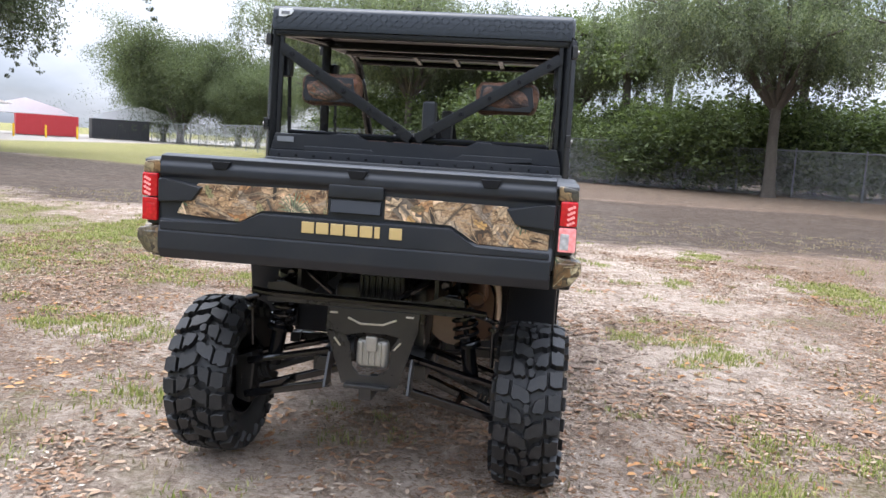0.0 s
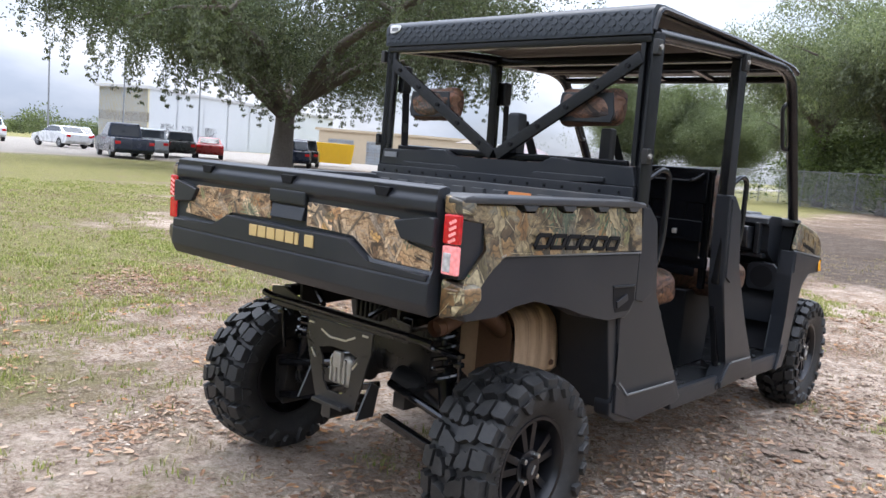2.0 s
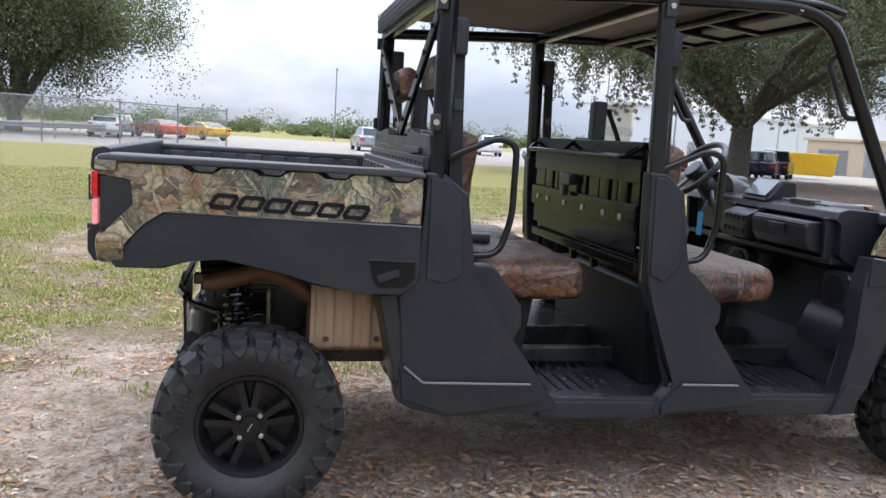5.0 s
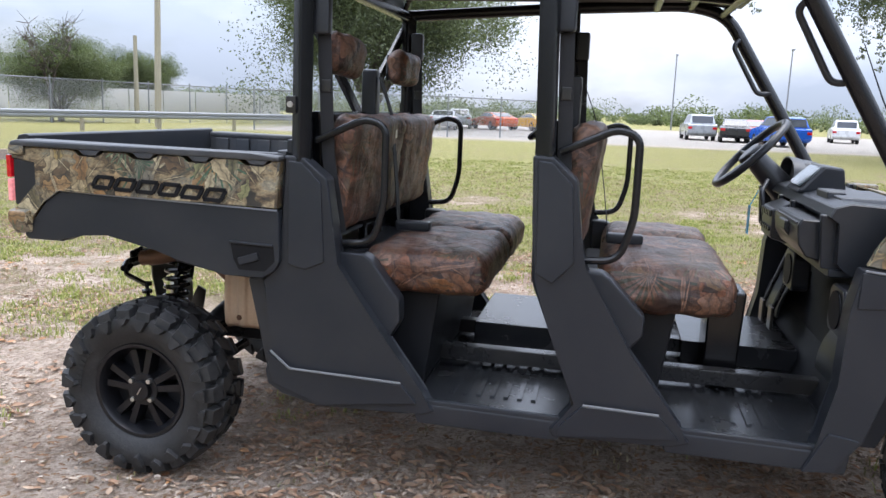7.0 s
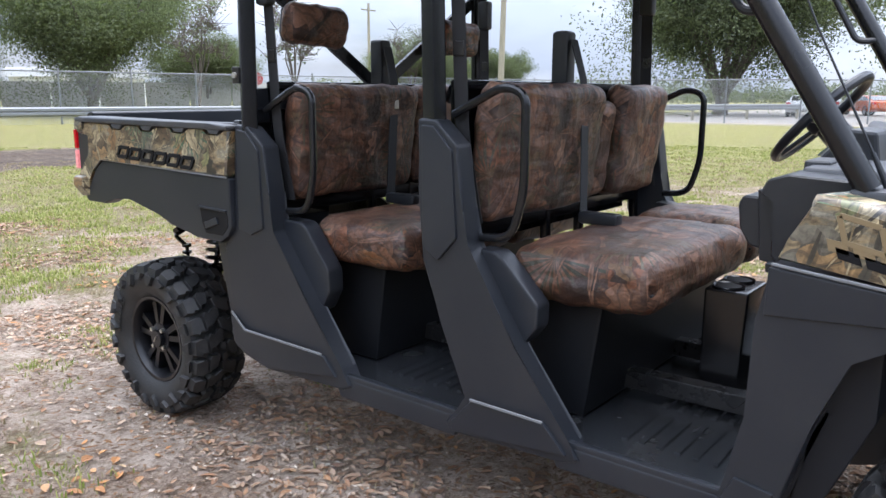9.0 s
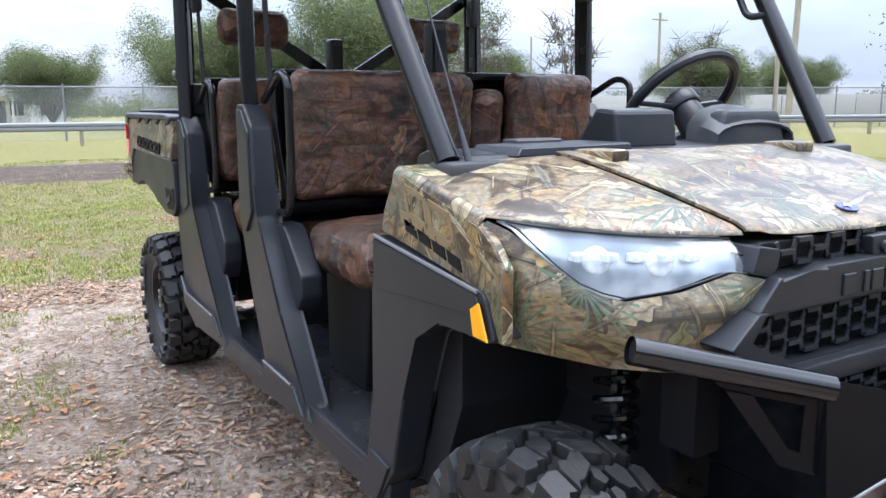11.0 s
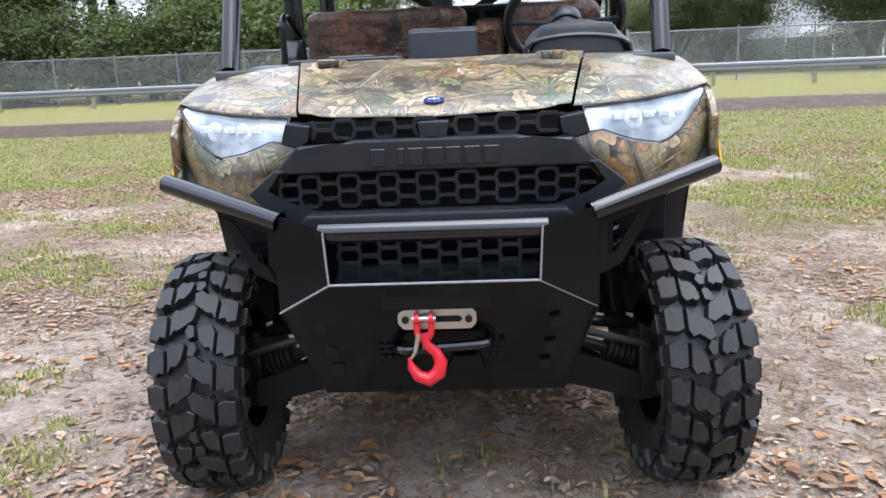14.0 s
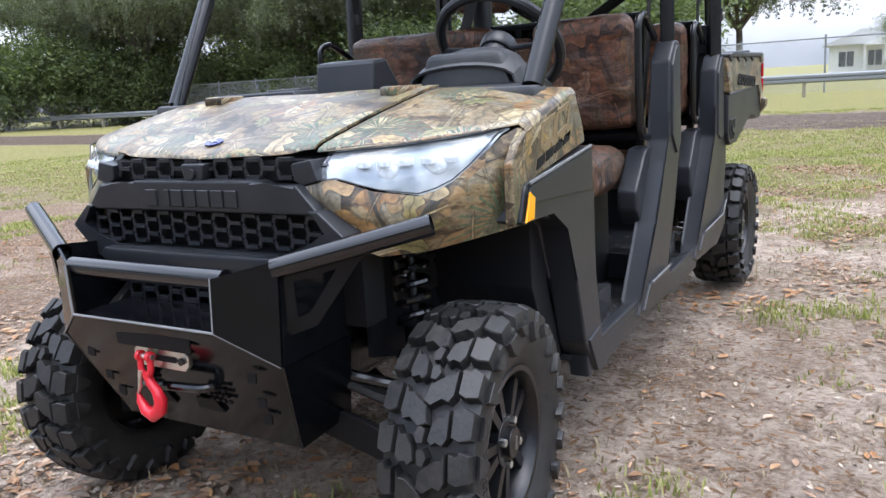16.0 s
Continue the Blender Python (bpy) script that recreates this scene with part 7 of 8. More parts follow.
def make_tree(kind, seed):
    """The two meshes of a tree: wood and leaves (and moss)."""
    if kind in ("oak", "great oak"):
        bm, ends = grow(0.33, 13.0, 10, 9.0, seed, 0.3, 0.34, 0.34) if kind == "oak" else grow(0.56, 12.5, 14, 17.0, seed, 0.3, 0.27, 0.42)
        random.seed(seed + 1)
        cs = [(e + Vector((random.gauss(0, 0.9), random.gauss(0, 0.9), random.gauss(0, 0.6))), random.uniform(0.7, 1.5), 80 if kind == "oak" else 110) for e in ends for _ in range(6 if kind == "oak" else 11)]
        leaves = leaf_mesh("crown", cs, 0.085 if kind == "oak" else 0.068, "oak_leaf" if kind == "great oak" else "grove_leaf")
        drops = []
        for e in ends:
            for _ in range(3):
                if e.z < 10.5 and random.random() < 0.8:
                    q = e + Vector((random.gauss(0, 1.0), random.gauss(0, 1.0), -0.3))
                    n = random.randint(4, 11 if kind == "great oak" else 8)
                    for j in range(n):
                        drops.append((q + Vector((random.gauss(0, 0.10), random.gauss(0, 0.10), -0.30 * j)), 0.34 - 0.020 * j, 22))
        moss = leaf_mesh("moss", drops, 0.07, "moss", 1.5)
    elif kind == "pine":
        bm, ends = grow(0.30, 13.0, 6, 4.2, seed, 0.2, 0.52)
        random.seed(seed + 1)
        cs = [(e + Vector((random.gauss(0, 0.6), random.gauss(0, 0.6), random.gauss(0, 0.5))), random.uniform(0.6, 1.1), 26) for e in ends for _ in range(4)]
        leaves = leaf_mesh("crown", cs, 0.15, "wood_leaf")
        moss = None
    elif kind == "round":
        bm, ends = grow(0.30, 8.0, 8, 4.9, seed, 0.1, 0.10)
        random.seed(seed + 1)
        cs = [(e + Vector((random.gauss(0, 0.7), random.gauss(0, 0.7), random.gauss(0, 0.6))), random.uniform(0.8, 1.5), 260) for e in ends for _ in range(5)]
        cs += [(Vector((random.gauss(0, 2.7), random.gauss(0, 2.7), random.uniform(0.5, 3.2))), 1.2, 90) for _ in range(80)]
        leaves = leaf_mesh("crown", cs, 0.060, "field_leaf")
        moss = None
    elif kind == "bare":
        bm, ends = grow(0.09, 6.0, 7, 1.7, seed, 0.1, 0.25)
        random.seed(seed + 1)
        for e in list(ends):
            for _ in range(3):
                q = e + Vector((random.uniform(-1, 1), random.uniform(-1, 1), random.uniform(0, 1.2))) * 0.7
                tube(bm, [e, q], [0.02, 0.006], 5)
        leaves = leaf_mesh("crown", [(e, 0.5, 3) for e in ends], 0.08, "wood_leaf")
        moss = None
    else:
        bm, ends = grow(0.10, 3.2, 6, 1.9, seed, 0.0, 0.10)
        random.seed(seed + 1)
        cs = [(e + Vector((random.gauss(0, 0.5), random.gauss(0, 0.5), random.gauss(0, 0.5))), random.uniform(0.4, 0.9), 44) for e in ends for _ in range(4)]
        cs += [(Vector((random.gauss(0, 1.1), random.gauss(0, 1.1), random.uniform(0.2, 1.2))), 0.6, 30) for _ in range(22)]
        leaves = leaf_mesh("crown", cs, 0.075, "bush_leaf")
        moss = None
    return bm, leaves, moss


def plant(kind, seed, label, category, at):
    bm, leaves, moss = make_tree(kind, seed)
    tree = thing(category.replace(" ", "_"), label, category, at)
    part("trunk", bm, "bark", tree, "", 60)
    crown = new("crown", leaves)
    crown.parent = tree
    if moss:
        m = new("hanging_moss", moss)
        m.parent = tree
        m["label"] = "grey hanging moss"
    return tree


def stand(x, y, size, turn, wide=1.0):
    return Matrix.Translation((x, y, -0.05)) @ Matrix.Rotation(turn, 4, "Z") @ Matrix.Diagonal((size * wide, size * wide, size, 1))


def replant(tree, m, group=""):
    """A copy of a tree at its own size."""
    o = copy_thing(tree, Matrix())
    o.matrix_basis = m
    if group:
        o["group"] = group
    return o


oak = plant("great oak", 11, "large spreading live oak with hanging grey moss beside the car park", "oak tree", stand(-31.8, 22.9, 1.0, 0.6))
field_tree = plant("round", 23, "dense rounded broadleaf tree at the edge of the field", "tree", stand(-52.0, -15.5, 1.62, 0.3, 1.0))
wood_tree = plant("oak", 37, "mossy woodland oak behind the wire fence", "woodland tree", stand(10.7, 36.6, 0.98, 2.1, 0.85))
tall_tree = plant("pine", 53, "tall woodland tree with a high thin crown", "tall tree", stand(22.0, 45.0, 1.0, 0.4))
bush = plant("bush", 71, "dense green shrub in the undergrowth", "shrub", stand(6.0, 44.5, 1.2, 0.0))
bare = plant("bare", 83, "thin nearly leafless tree by the far fence", "bare tree", stand(-27.0, -30.0, 1.1, 0.0))
random.seed(5)
for tree in (wood_tree, tall_tree, bush):
    tree["group"] = "woods behind the fence"
for x, y, s in ((1.5, 52, 0.95), (17.0, 28.5, 0.80), (-7, 56, 0.85), (40, 30, 1.0), (-22, 74, 0.8), (-9.5, 49, 1.05), (-15.5, 57, 1.15)):
    replant(wood_tree, stand(x, y, s, random.uniform(0, 6.2), random.uniform(0.75, 0.95)), "woods behind the fence")
for x, y, s in ((4.5, 47, 0.95), (-2, 49, 0.9), (15.5, 50, 1.1), (33, 44, 1.0), (8, 55, 1.1), (-12, 64, 0.9)):
    replant(tall_tree, stand(x, y, s, random.uniform(0, 6.2)), "woods behind the fence")
for k in range(36):
    f = k / 35
    x = 34 - 52 * f
    y = (40 + 0.12 * abs(x - 8)) + (0 if x > -2 else (-2 - x) * 1.15) + random.uniform(1.5, 5.5)
    replant(bush, stand(x + random.uniform(-0.8, 0.8), y, random.uniform(0.65, 1.55), random.uniform(0, 6.2), random.uniform(1.1, 1.7)), "woods behind the fence")
# clump far to the left of the woods
for x, y, s in ((-47, 92, 1.75), (-41, 96, 1.5), (-53, 99, 1.35), (-36, 90, 1.2)):
    replant(field_tree, stand(x, y, s, random.uniform(0, 6.2)), "far clump of trees")
# woods behind the guard rail
for x, y, s in ((16, -44, 0.95), (8.5, -56, 0.9), (13, -50, 0.8), (27, -42, 1.0), (38, -40, 1.0), (50, -36, 1.05), (60, -26, 1.0), (33, -52, 1.1), (46, -50, 1.1), (66, -12, 1.0), (62, 4, 1.0), (30, -34, 0.9), (40, -31, 0.95), (52, -42, 1.15), (68, -22, 1.2), (74, -4, 1.2)):
    replant(wood_tree, stand(x, y, s, random.uniform(0, 6.2), 0.85), "woods behind the guard rail")
for x, y, s in ((21, -39, 0.9), (31, -37, 0.95), (43, -36, 1.0), (56, -30, 1.0), (24, -48, 1.0), (40, -46, 1.1)):
    replant(tall_tree, stand(x, y, s, random.uniform(0, 6.2)), "woods behind the guard rail")
for k in range(20):
    f = k / 19
    x = 9 + 55 * f
    replant(bush, stand(x, -36 - random.uniform(0, 4) + 0.006 * (x - 9) ** 2, random.uniform(0.9, 1.8), random.uniform(0, 6.2), random.uniform(1.0, 1.6)), "woods behind the guard rail")
# scattered trees behind the vehicle's flank
for x, y, s, t in ((-11.5, -44, 0.85, field_tree), (-15, -47, 0.8, field_tree), (-21.5, -41, 1.15, field_tree), (-30, -42, 0.62, field_tree), (-4, -60, 0.7, field_tree), (-52, -34, 0.6, field_tree), (-34, -27, 0.55, field_tree)):
    replant(t, stand(x, y, s, random.uniform(0, 6.2)), "scattered field trees")
for x, y, s in ((-32, -26, 0.9), (-23, -33, 1.05)):
    replant(bare, stand(x, y, s, random.uniform(0, 6.2)), "bare trees by the far fence")
# low tree line on the horizon
random.seed(9)
cs = []
for k in range(300):
    a = radians(random.uniform(58, 178))
    d = random.uniform(125, 190)
    h = random.uniform(1.0, 3.8) * (1.3 if random.random() < 0.2 else 1)
    cs.append((Vector((-math.sin(a) * d, math.cos(a) * d, h * 0.55)), h * 0.9, 330))
    cs.append((Vector((-math.sin(a + 0.02) * d, math.cos(a + 0.02) * d, 0.8)), 1.8, 200))
far = tagged(new("far_tree_line", leaf_mesh("far_tree_line", cs, 0.24, "field_leaf")), "low line of distant trees on the horizon", "tree line", kind="stuff")


# ---- fences and guard rail ----
def chain_fence(name, label, line, height, step):
    fence = thing(name, label, "fence")
    bm = bmesh.new()
    dist = 0.0
    posts = []
    for (x0, y0), (x1, y1) in zip(line, line[1:]):
        run = math.hypot(x1 - x0, y1 - y0)
        n = max(1, round(run / step))
        uv = bm.loops.layers.uv.verify()
        for k in range(n):
            f0, f1 = k / n, (k + 1) / n
            p = [(x0 + (x1 - x0) * f, y0 + (y1 - y0) * f) for f in (f0, f1)]
            f = bm.faces.new([bm.verts.new((p[0][0], p[0][1], 0.02)), bm.verts.new((p[1][0], p[1][1], 0.02)), bm.verts.new((p[1][0], p[1][1], height)), bm.verts.new((p[0][0], p[0][1], height))])
            for lp, c in zip(f.loops, ((dist + run * f0, 0), (dist + run * f1, 0), (dist + run * f1, height), (dist + run * f0, height))):
                lp[uv].uv = c
            posts.append(p[0])
        dist += run
    posts.append(line[-1])
    me = bpy.data.meshes.new("wire_mesh")
    bm.to_mesh(me)
    bm.free()
    me.materials.append(M["chain"])
    wire = new("wire_mesh", me)
    wire.parent = fence
    wire["label"] = "chain-link wire"
    b = bmesh.new()
    tube(b, [(0, 0, -0.1), (0, 0, height + 0.10)], 0.038, 8)
    disc(b, (0, 0, height + 0.11), (0, 0, 1), 0.045, 0.04, 8)
    first = part("post", b, "galv", fence, at=Matrix.Translation((*posts[0], 0)))
    for p in posts[1:]:
        again(first, Matrix.Translation((*p, 0)))
    b = bmesh.new()
    tube(b, [(x, y, height) for x, y in line], 0.030, 6)
    part("top_rail", b, "galv", fence)
    return fence


chain_fence("wire_fence", "galvanised chain-link fence in front of the woods", [(48, 24), (24, 34), (12.3, 38.5), (9.9, 40.0), (-2.3, 41.0), (-20, 58), (-52, 94)], 2.35, 3.0)
chain_fence("rear_wire_fence", "galvanised chain-link fence behind the guard rail", [(-48, -20), (-20, -29), (-2, -31.5), (14, -32), (40, -31), (58, -20), (62, 0)], 2.15, 3.0)
chain_fence("field_wire_fence", "galvanised chain-link fence at the field's far edge", [(-34, -16), (-36, -6.5), (-42, -2)], 2.0, 3.0)

guard = thing("guard_rail", "weathered steel guard rail on short posts along the track", "guard rail")
RAIL = [(-46, -9), (-28, -17.5), (-15, -23), (-2, -26.5), (12, -27.5), (48, -27.0)]
b = bmesh.new()
rows = []
for dz, dx in ((0.52, 0.0), (0.56, 0.05), (0.62, 0.05), (0.66, 0.0), (0.70, 0.05), (0.76, 0.05), (0.80, 0.0)):
    rows.append([(x, y + dx, dz) for x, y in RAIL])
sheet(b, rows, 0.02)
part("rail_beam", b, "galv", guard, "ribbed steel beam", 20)
first = None
for (x0, y0), (x1, y1) in zip(RAIL, RAIL[1:]):
    n = round(math.hypot(x1 - x0, y1 - y0) / 3.8)
    for k in range(n):
        m = Matrix.Translation((x0 + (x1 - x0) * k / n, y0 + (y1 - y0) * k / n - 0.09, 0))
        if first is None:
            b = bmesh.new()
            box(b, -0.06, 0.06, -0.07, 0.07, -0.1, 0.78, 0.01)
            first = part("rail_post", b, "pole", guard, at=m)
        else:
            again(first, m)

# ---- poles ----
for x, y, h, r, lean, label in ((-31.5, -19.8, 12.0, 0.14, 0.035, "leaning pale wooden utility pole"), (-35.5, -23.5, 4.6, 0.12, 0.0, "short weathered utility pole"), (-50, -46, 9.0, 0.13, 0.0, "weathered wooden utility pole"), (-47, -60, 8.0, 0.12, 0.0, "weathered wooden utility pole")):
    p = thing("utility_pole", label, "pole", group="utility poles")
    b = bmesh.new()
    tube(b, [(x, y, -0.2), (x - lean * h, y, h)], [r * 1.15, r * 0.8], 10)
    part("pole", b, "pole", p)
    if h > 8:
        b = bmesh.new()
        box(b, x - lean * h * 0.93 - 0.9, x - lean * h * 0.93 + 0.9, y - 0.05, y + 0.05, h * 0.93, h * 0.93 + 0.11, 0.01)
        part("cross_arm", b, "pole", p)
for x, y in ((-72, 27), (-62, 36), (-66, 31), (-80, 18), (-90, 8)):
    p = thing("lamp_post", "slim grey lamp post in the car park", "lamp post", group="car park lamp posts")
    b = bmesh.new()
    tube(b, [(x, y, 0), (x, y, 8.2)], [0.09, 0.06], 8)
    part("mast", b, "galv", p)
    b = bmesh.new()
    box(b, x - 0.1, x + 0.5, y - 0.12, y + 0.12, 8.15, 8.3, 0.02)
    part("lamp_head", b, "galv", p)


sg = thing("road_sign", "small red eight-sided road sign on a grey post", "road sign", pose(-26, -32, 0, 0, 0, -50))
b = bmesh.new()
tube(b, [(0, 0, 0), (0, 0, 2.3)], 0.03, 8)
part("post", b, "galv", sg)
b = bmesh.new()
disc(b, (0, 0.04, 2.05), (0, 1, 0), 0.36, 0.02, 8)
part("plate", b, "redpanel", sg)


# ---- buildings ----
def outline_block(bm, pts, z0, z1):
    slab(bm, pts, "z", z0, z1)


def along(p, q, f):
    return (p[0] + (q[0] - p[0]) * f, p[1] + (q[1] - p[1]) * f)


def wall_panel(bm, p, q, f0, f1, z0, z1, out):
    """A slab on the wall p-q from f0 to f1 of its length, standing out of it."""
    d = Vector((q[0] - p[0], q[1] - p[1], 0)).normalized()
    n = Vector((d.y, -d.x, 0))
    a, c = Vector((*along(p, q, f0), 0)), Vector((*along(p, q, f1), 0))
    pts = [a, c, c + n * out, a + n * out]
    lo = [bm.verts.new((v.x, v.y, z0)) for v in pts]
    hi = [bm.verts.new((v.x, v.y, z1)) for v in pts]
    bm.faces.new(lo[::-1])
    bm.faces.new(hi)
    for i in range(4):
        bm.faces.new((lo[i], lo[(i + 1) % 4], hi[(i + 1) % 4], hi[i]))


wh = thing("warehouse", "long pale metal warehouse with a cream end block", "warehouse")
A, B_, C_, D_ = (-78.7, 39.8), (-99.7, 82.8), (-105.5, 80.2), (-84.5, 37.2)
b = bmesh.new()
outline_block(b, [A, B_, C_, D_], 0, 6.1)
part("wall", b, "siding", wh)
b = bmesh.new()
outline_block(b, [(-78.4, 39.5), (-99.6, 83.2), (-105.9, 80.4), (-84.7, 36.7)], 6.1, 6.4)
part("roof", b, "shingle", wh)
for k in range(9):
    b = bmesh.new()
    wall_panel(b, B_, A, k / 9 - 0.002, k / 9 + 0.004, 0, 6.1, 0.12)
    part("pilaster", b, "siding", wh)
b = bmesh.new()
wall_panel(b, A, D_, 0.0, 1.0, 0, 6.45, 0.25)
part("end_block", b, "cream", wh, "cream wall panel")
b = bmesh.new()
wall_panel(b, A, D_, 0.0, 1.0, 2.6, 3.6, 0.30)
part("brown_band", b, "brownband", wh)
for f in (0.72, 0.82, 0.90):
    b = bmesh.new()
    wall_panel(b, B_, A, f, f + 0.05, 0.2, 2.6, 0.10)
    part("window", b, "darkglass", wh)

tb = thing("workshop", "low tan workshop with grey roller doors", "workshop")
P0, P1, P2, P3 = (-63.5, 50.9), (-50.8, 61.9), (-58.5, 72.1), (-71.2, 61.1)
b = bmesh.new()
outline_block(b, [P0, P1, P2, P3], 0, 3.2)
part("wall", b, "stucco", tb)
b = bmesh.new()
outline_block(b, [(-63.7, 50.5), (-50.4, 62.0), (-58.4, 72.5), (-71.6, 61.0)], 3.2, 3.45)
part("roof", b, "stucco", tb)
for f in (0.06, 0.30, 0.54):
    b = bmesh.new()
    wall_panel(b, P1, P0, 1 - f - 0.16, 1 - f, 0.0, 2.4, 0.08)
    d = part("roller_door", b, "rolldoor", tb)
    b = bmesh.new()
    for k in range(7):
        wall_panel(b, P1, P0, 1 - f - 0.16, 1 - f, 0.3 + k * 0.31, 0.33 + k * 0.31, 0.10)
    part("door_slats", b, "edge", d)
um = thing("patio_umbrella", "dark grey canopy on a post by the workshop", "umbrella", pose(-46.5, 56.5, 0))
b = bmesh.new()
tube(b, [(0, 0, 0), (0, 0, 3.4)], 0.06, 8)
part("pole", b, "galv", um)
b = bmesh.new()
disc(b, (0, 0, 3.2), (0, 0, 1), 2.2, 0.7, 8, r2=0.1)
part("canopy", b, "brownband", um)

for x, y, w, turn in ((-63, 84, 10, 40), (-54, 95, 12, 30)):
    tent = thing("marquee", "white event marquee with sloping canvas roof", "marquee", pose(x, y, 0, 0, 0, turn), group="event marquees")
    b = bmesh.new()
    slab(b, [(-w / 2, 2.5), (w / 2, 2.5), (w / 2 - 1.2, 3.2), (0.0, 4.3), (-w / 2 + 1.2, 3.2)], "y", -3.5, 3.5)
    part("canopy", b, "canvas", tent)
    first = None
    for px in (-w / 2 + 0.1, 0, w / 2 - 0.1):
        for py in (-3.4, 3.4):
            if first is None:
                b = bmesh.new()
                tube(b, [(0, 0, 0), (0, 0, 2.5)], 0.05, 8)
                first = part("leg", b, "galv", tent, at=Matrix.Translation((px, py, 0)))
            else:
                again(first, Matrix.Translation((px, py, 0)))
for x, y, mat, label in ((-57.5, 80.5, "redpanel", "red freight container beside the marquee"), (-51.5, 85.5, "blackpanel", "black freight container beside the marquee")):
    ct = thing("container", label, "container", pose(x, y, 0, 0, 0, 40))
    b = bmesh.new()
    box(b, -3.2, 3.2, -1.2, 1.2, 0.1, 2.4, 0.03)
    part("box", b, mat, ct)
    b = bmesh.new()
    for k in range(20):
        box(b, -3.1 + k * 0.31, -2.95 + k * 0.31, -1.25, -1.19, 0.2, 2.3)
    part("ribs", b, mat, ct)
for k in range(4):
    bo = thing("bollard", "short yellow steel bollard", "bollard", pose(-48.5 - k * 2.4, 72.5 - k * 1.6, 0), group="yellow bollards")
    b = bmesh.new()
    tube(b, [(0, 0, 0), (0, 0, 1.2), (0, 0, 1.3)], [0.10, 0.10, 0.05], 10)
    part("post", b, "yellow", bo)
sk = thing("skip", "yellow steel roll-off skip under the oak", "skip", pose(-45.5, 36.5, 0, 0, 0, 52))
b = bmesh.new()
slab(b, [(-2.4, 0.25), (2.4, 0.25), (2.6, 1.75), (-2.6, 1.75)], "y", -1.1, 1.1, 0.03)
part("bin", b, "yellow", sk)
b = bmesh.new()
for k in range(8):
    box(b, -2.2 + k * 0.6, -2.08 + k * 0.6, -1.18, 1.18, 0.3, 1.7)
part("ribs", b, "yellow", sk)

hs = thing("house", "small white bungalow with a pale gable roof", "house", pose(-0.8, -74, 0, 0, 0, 4))
b = bmesh.new()
box(b, -4.8, 4.8, -3.2, 3.2, 0, 2.6)
part("wall", b, "housewhite", hs)
b = bmesh.new()
slab(b, [(-5.3, 2.55), (5.3, 2.55), (2.5, 3.75), (-2.5, 3.75)], "y", -3.7, 3.7)
part("roof", b, "shingle", hs)
b = bmesh.new()
slab(b, [(-2.4, 2.4), (2.4, 2.4), (0, 3.5)], "y", 3.2, 5.0)
part("porch_roof", b, "housewhite", hs)
for x in (-2.2, -0.8, 0.8, 2.2):
    b = bmesh.new()
    box(b, x - 0.08, x + 0.08, 4.75, 4.9, 0, 2.4)
    part("porch_post", b, "housewhite", hs)
for x, w in ((-3.6, 0.55), (-1.3, 0.5), (1.4, 0.5), (3.5, 0.55)):
    b = bmesh.new()
    box(b, x - w, x + w, 3.17, 3.24, 0.8, 2.0)
    wn_ = part("window", b, "darkglass", hs)
    b = bmesh.new()
    box(b, x - w - 0.08, x + w + 0.08, 3.2, 3.26, 2.0, 2.1)
    box(b, x - 0.03, x + 0.03, 3.2, 3.26, 0.8, 2.0)
    part("frame", b, "housewhite", wn_)
b = bmesh.new()
box(b, -0.45, 0.45, 3.17, 3.23, 0, 2.0)
part("door", b, "darkglass", hs)

# pale panel fence and sheds beyond the rail
pf = thing("panel_fence", "pale weathered panel fence at the far side", "panel fence")
first = None
for k in range(20):
    m = pose(-60 + k * 2.4, -26 - k * 1.25, 0, 0, 0, -27.5)
    if first is None:
        b = bmesh.new()
        box(b, 0.03, 2.65, -0.04, 0.04, 0.05, 1.95, 0.01)
        first = part("panel", b, "concrete", pf, at=m)
    else:
        again(first, m)
sh = thing("shed", "low white shed behind the panel fence", "shed", pose(-30, -58, 0, 0, 0, 20))
b = bmesh.new()
box(b, -5, 5, -2, 2, 0, 2.4)
part("wall", b, "housewhite", sh)
b = bmesh.new()
slab(b, [(-5.3, 2.4), (5.3, 2.4), (5.0, 3.1), (-5.0, 3.1)], "y", -2.3, 2.3)
part("roof", b, "shingle", sh)


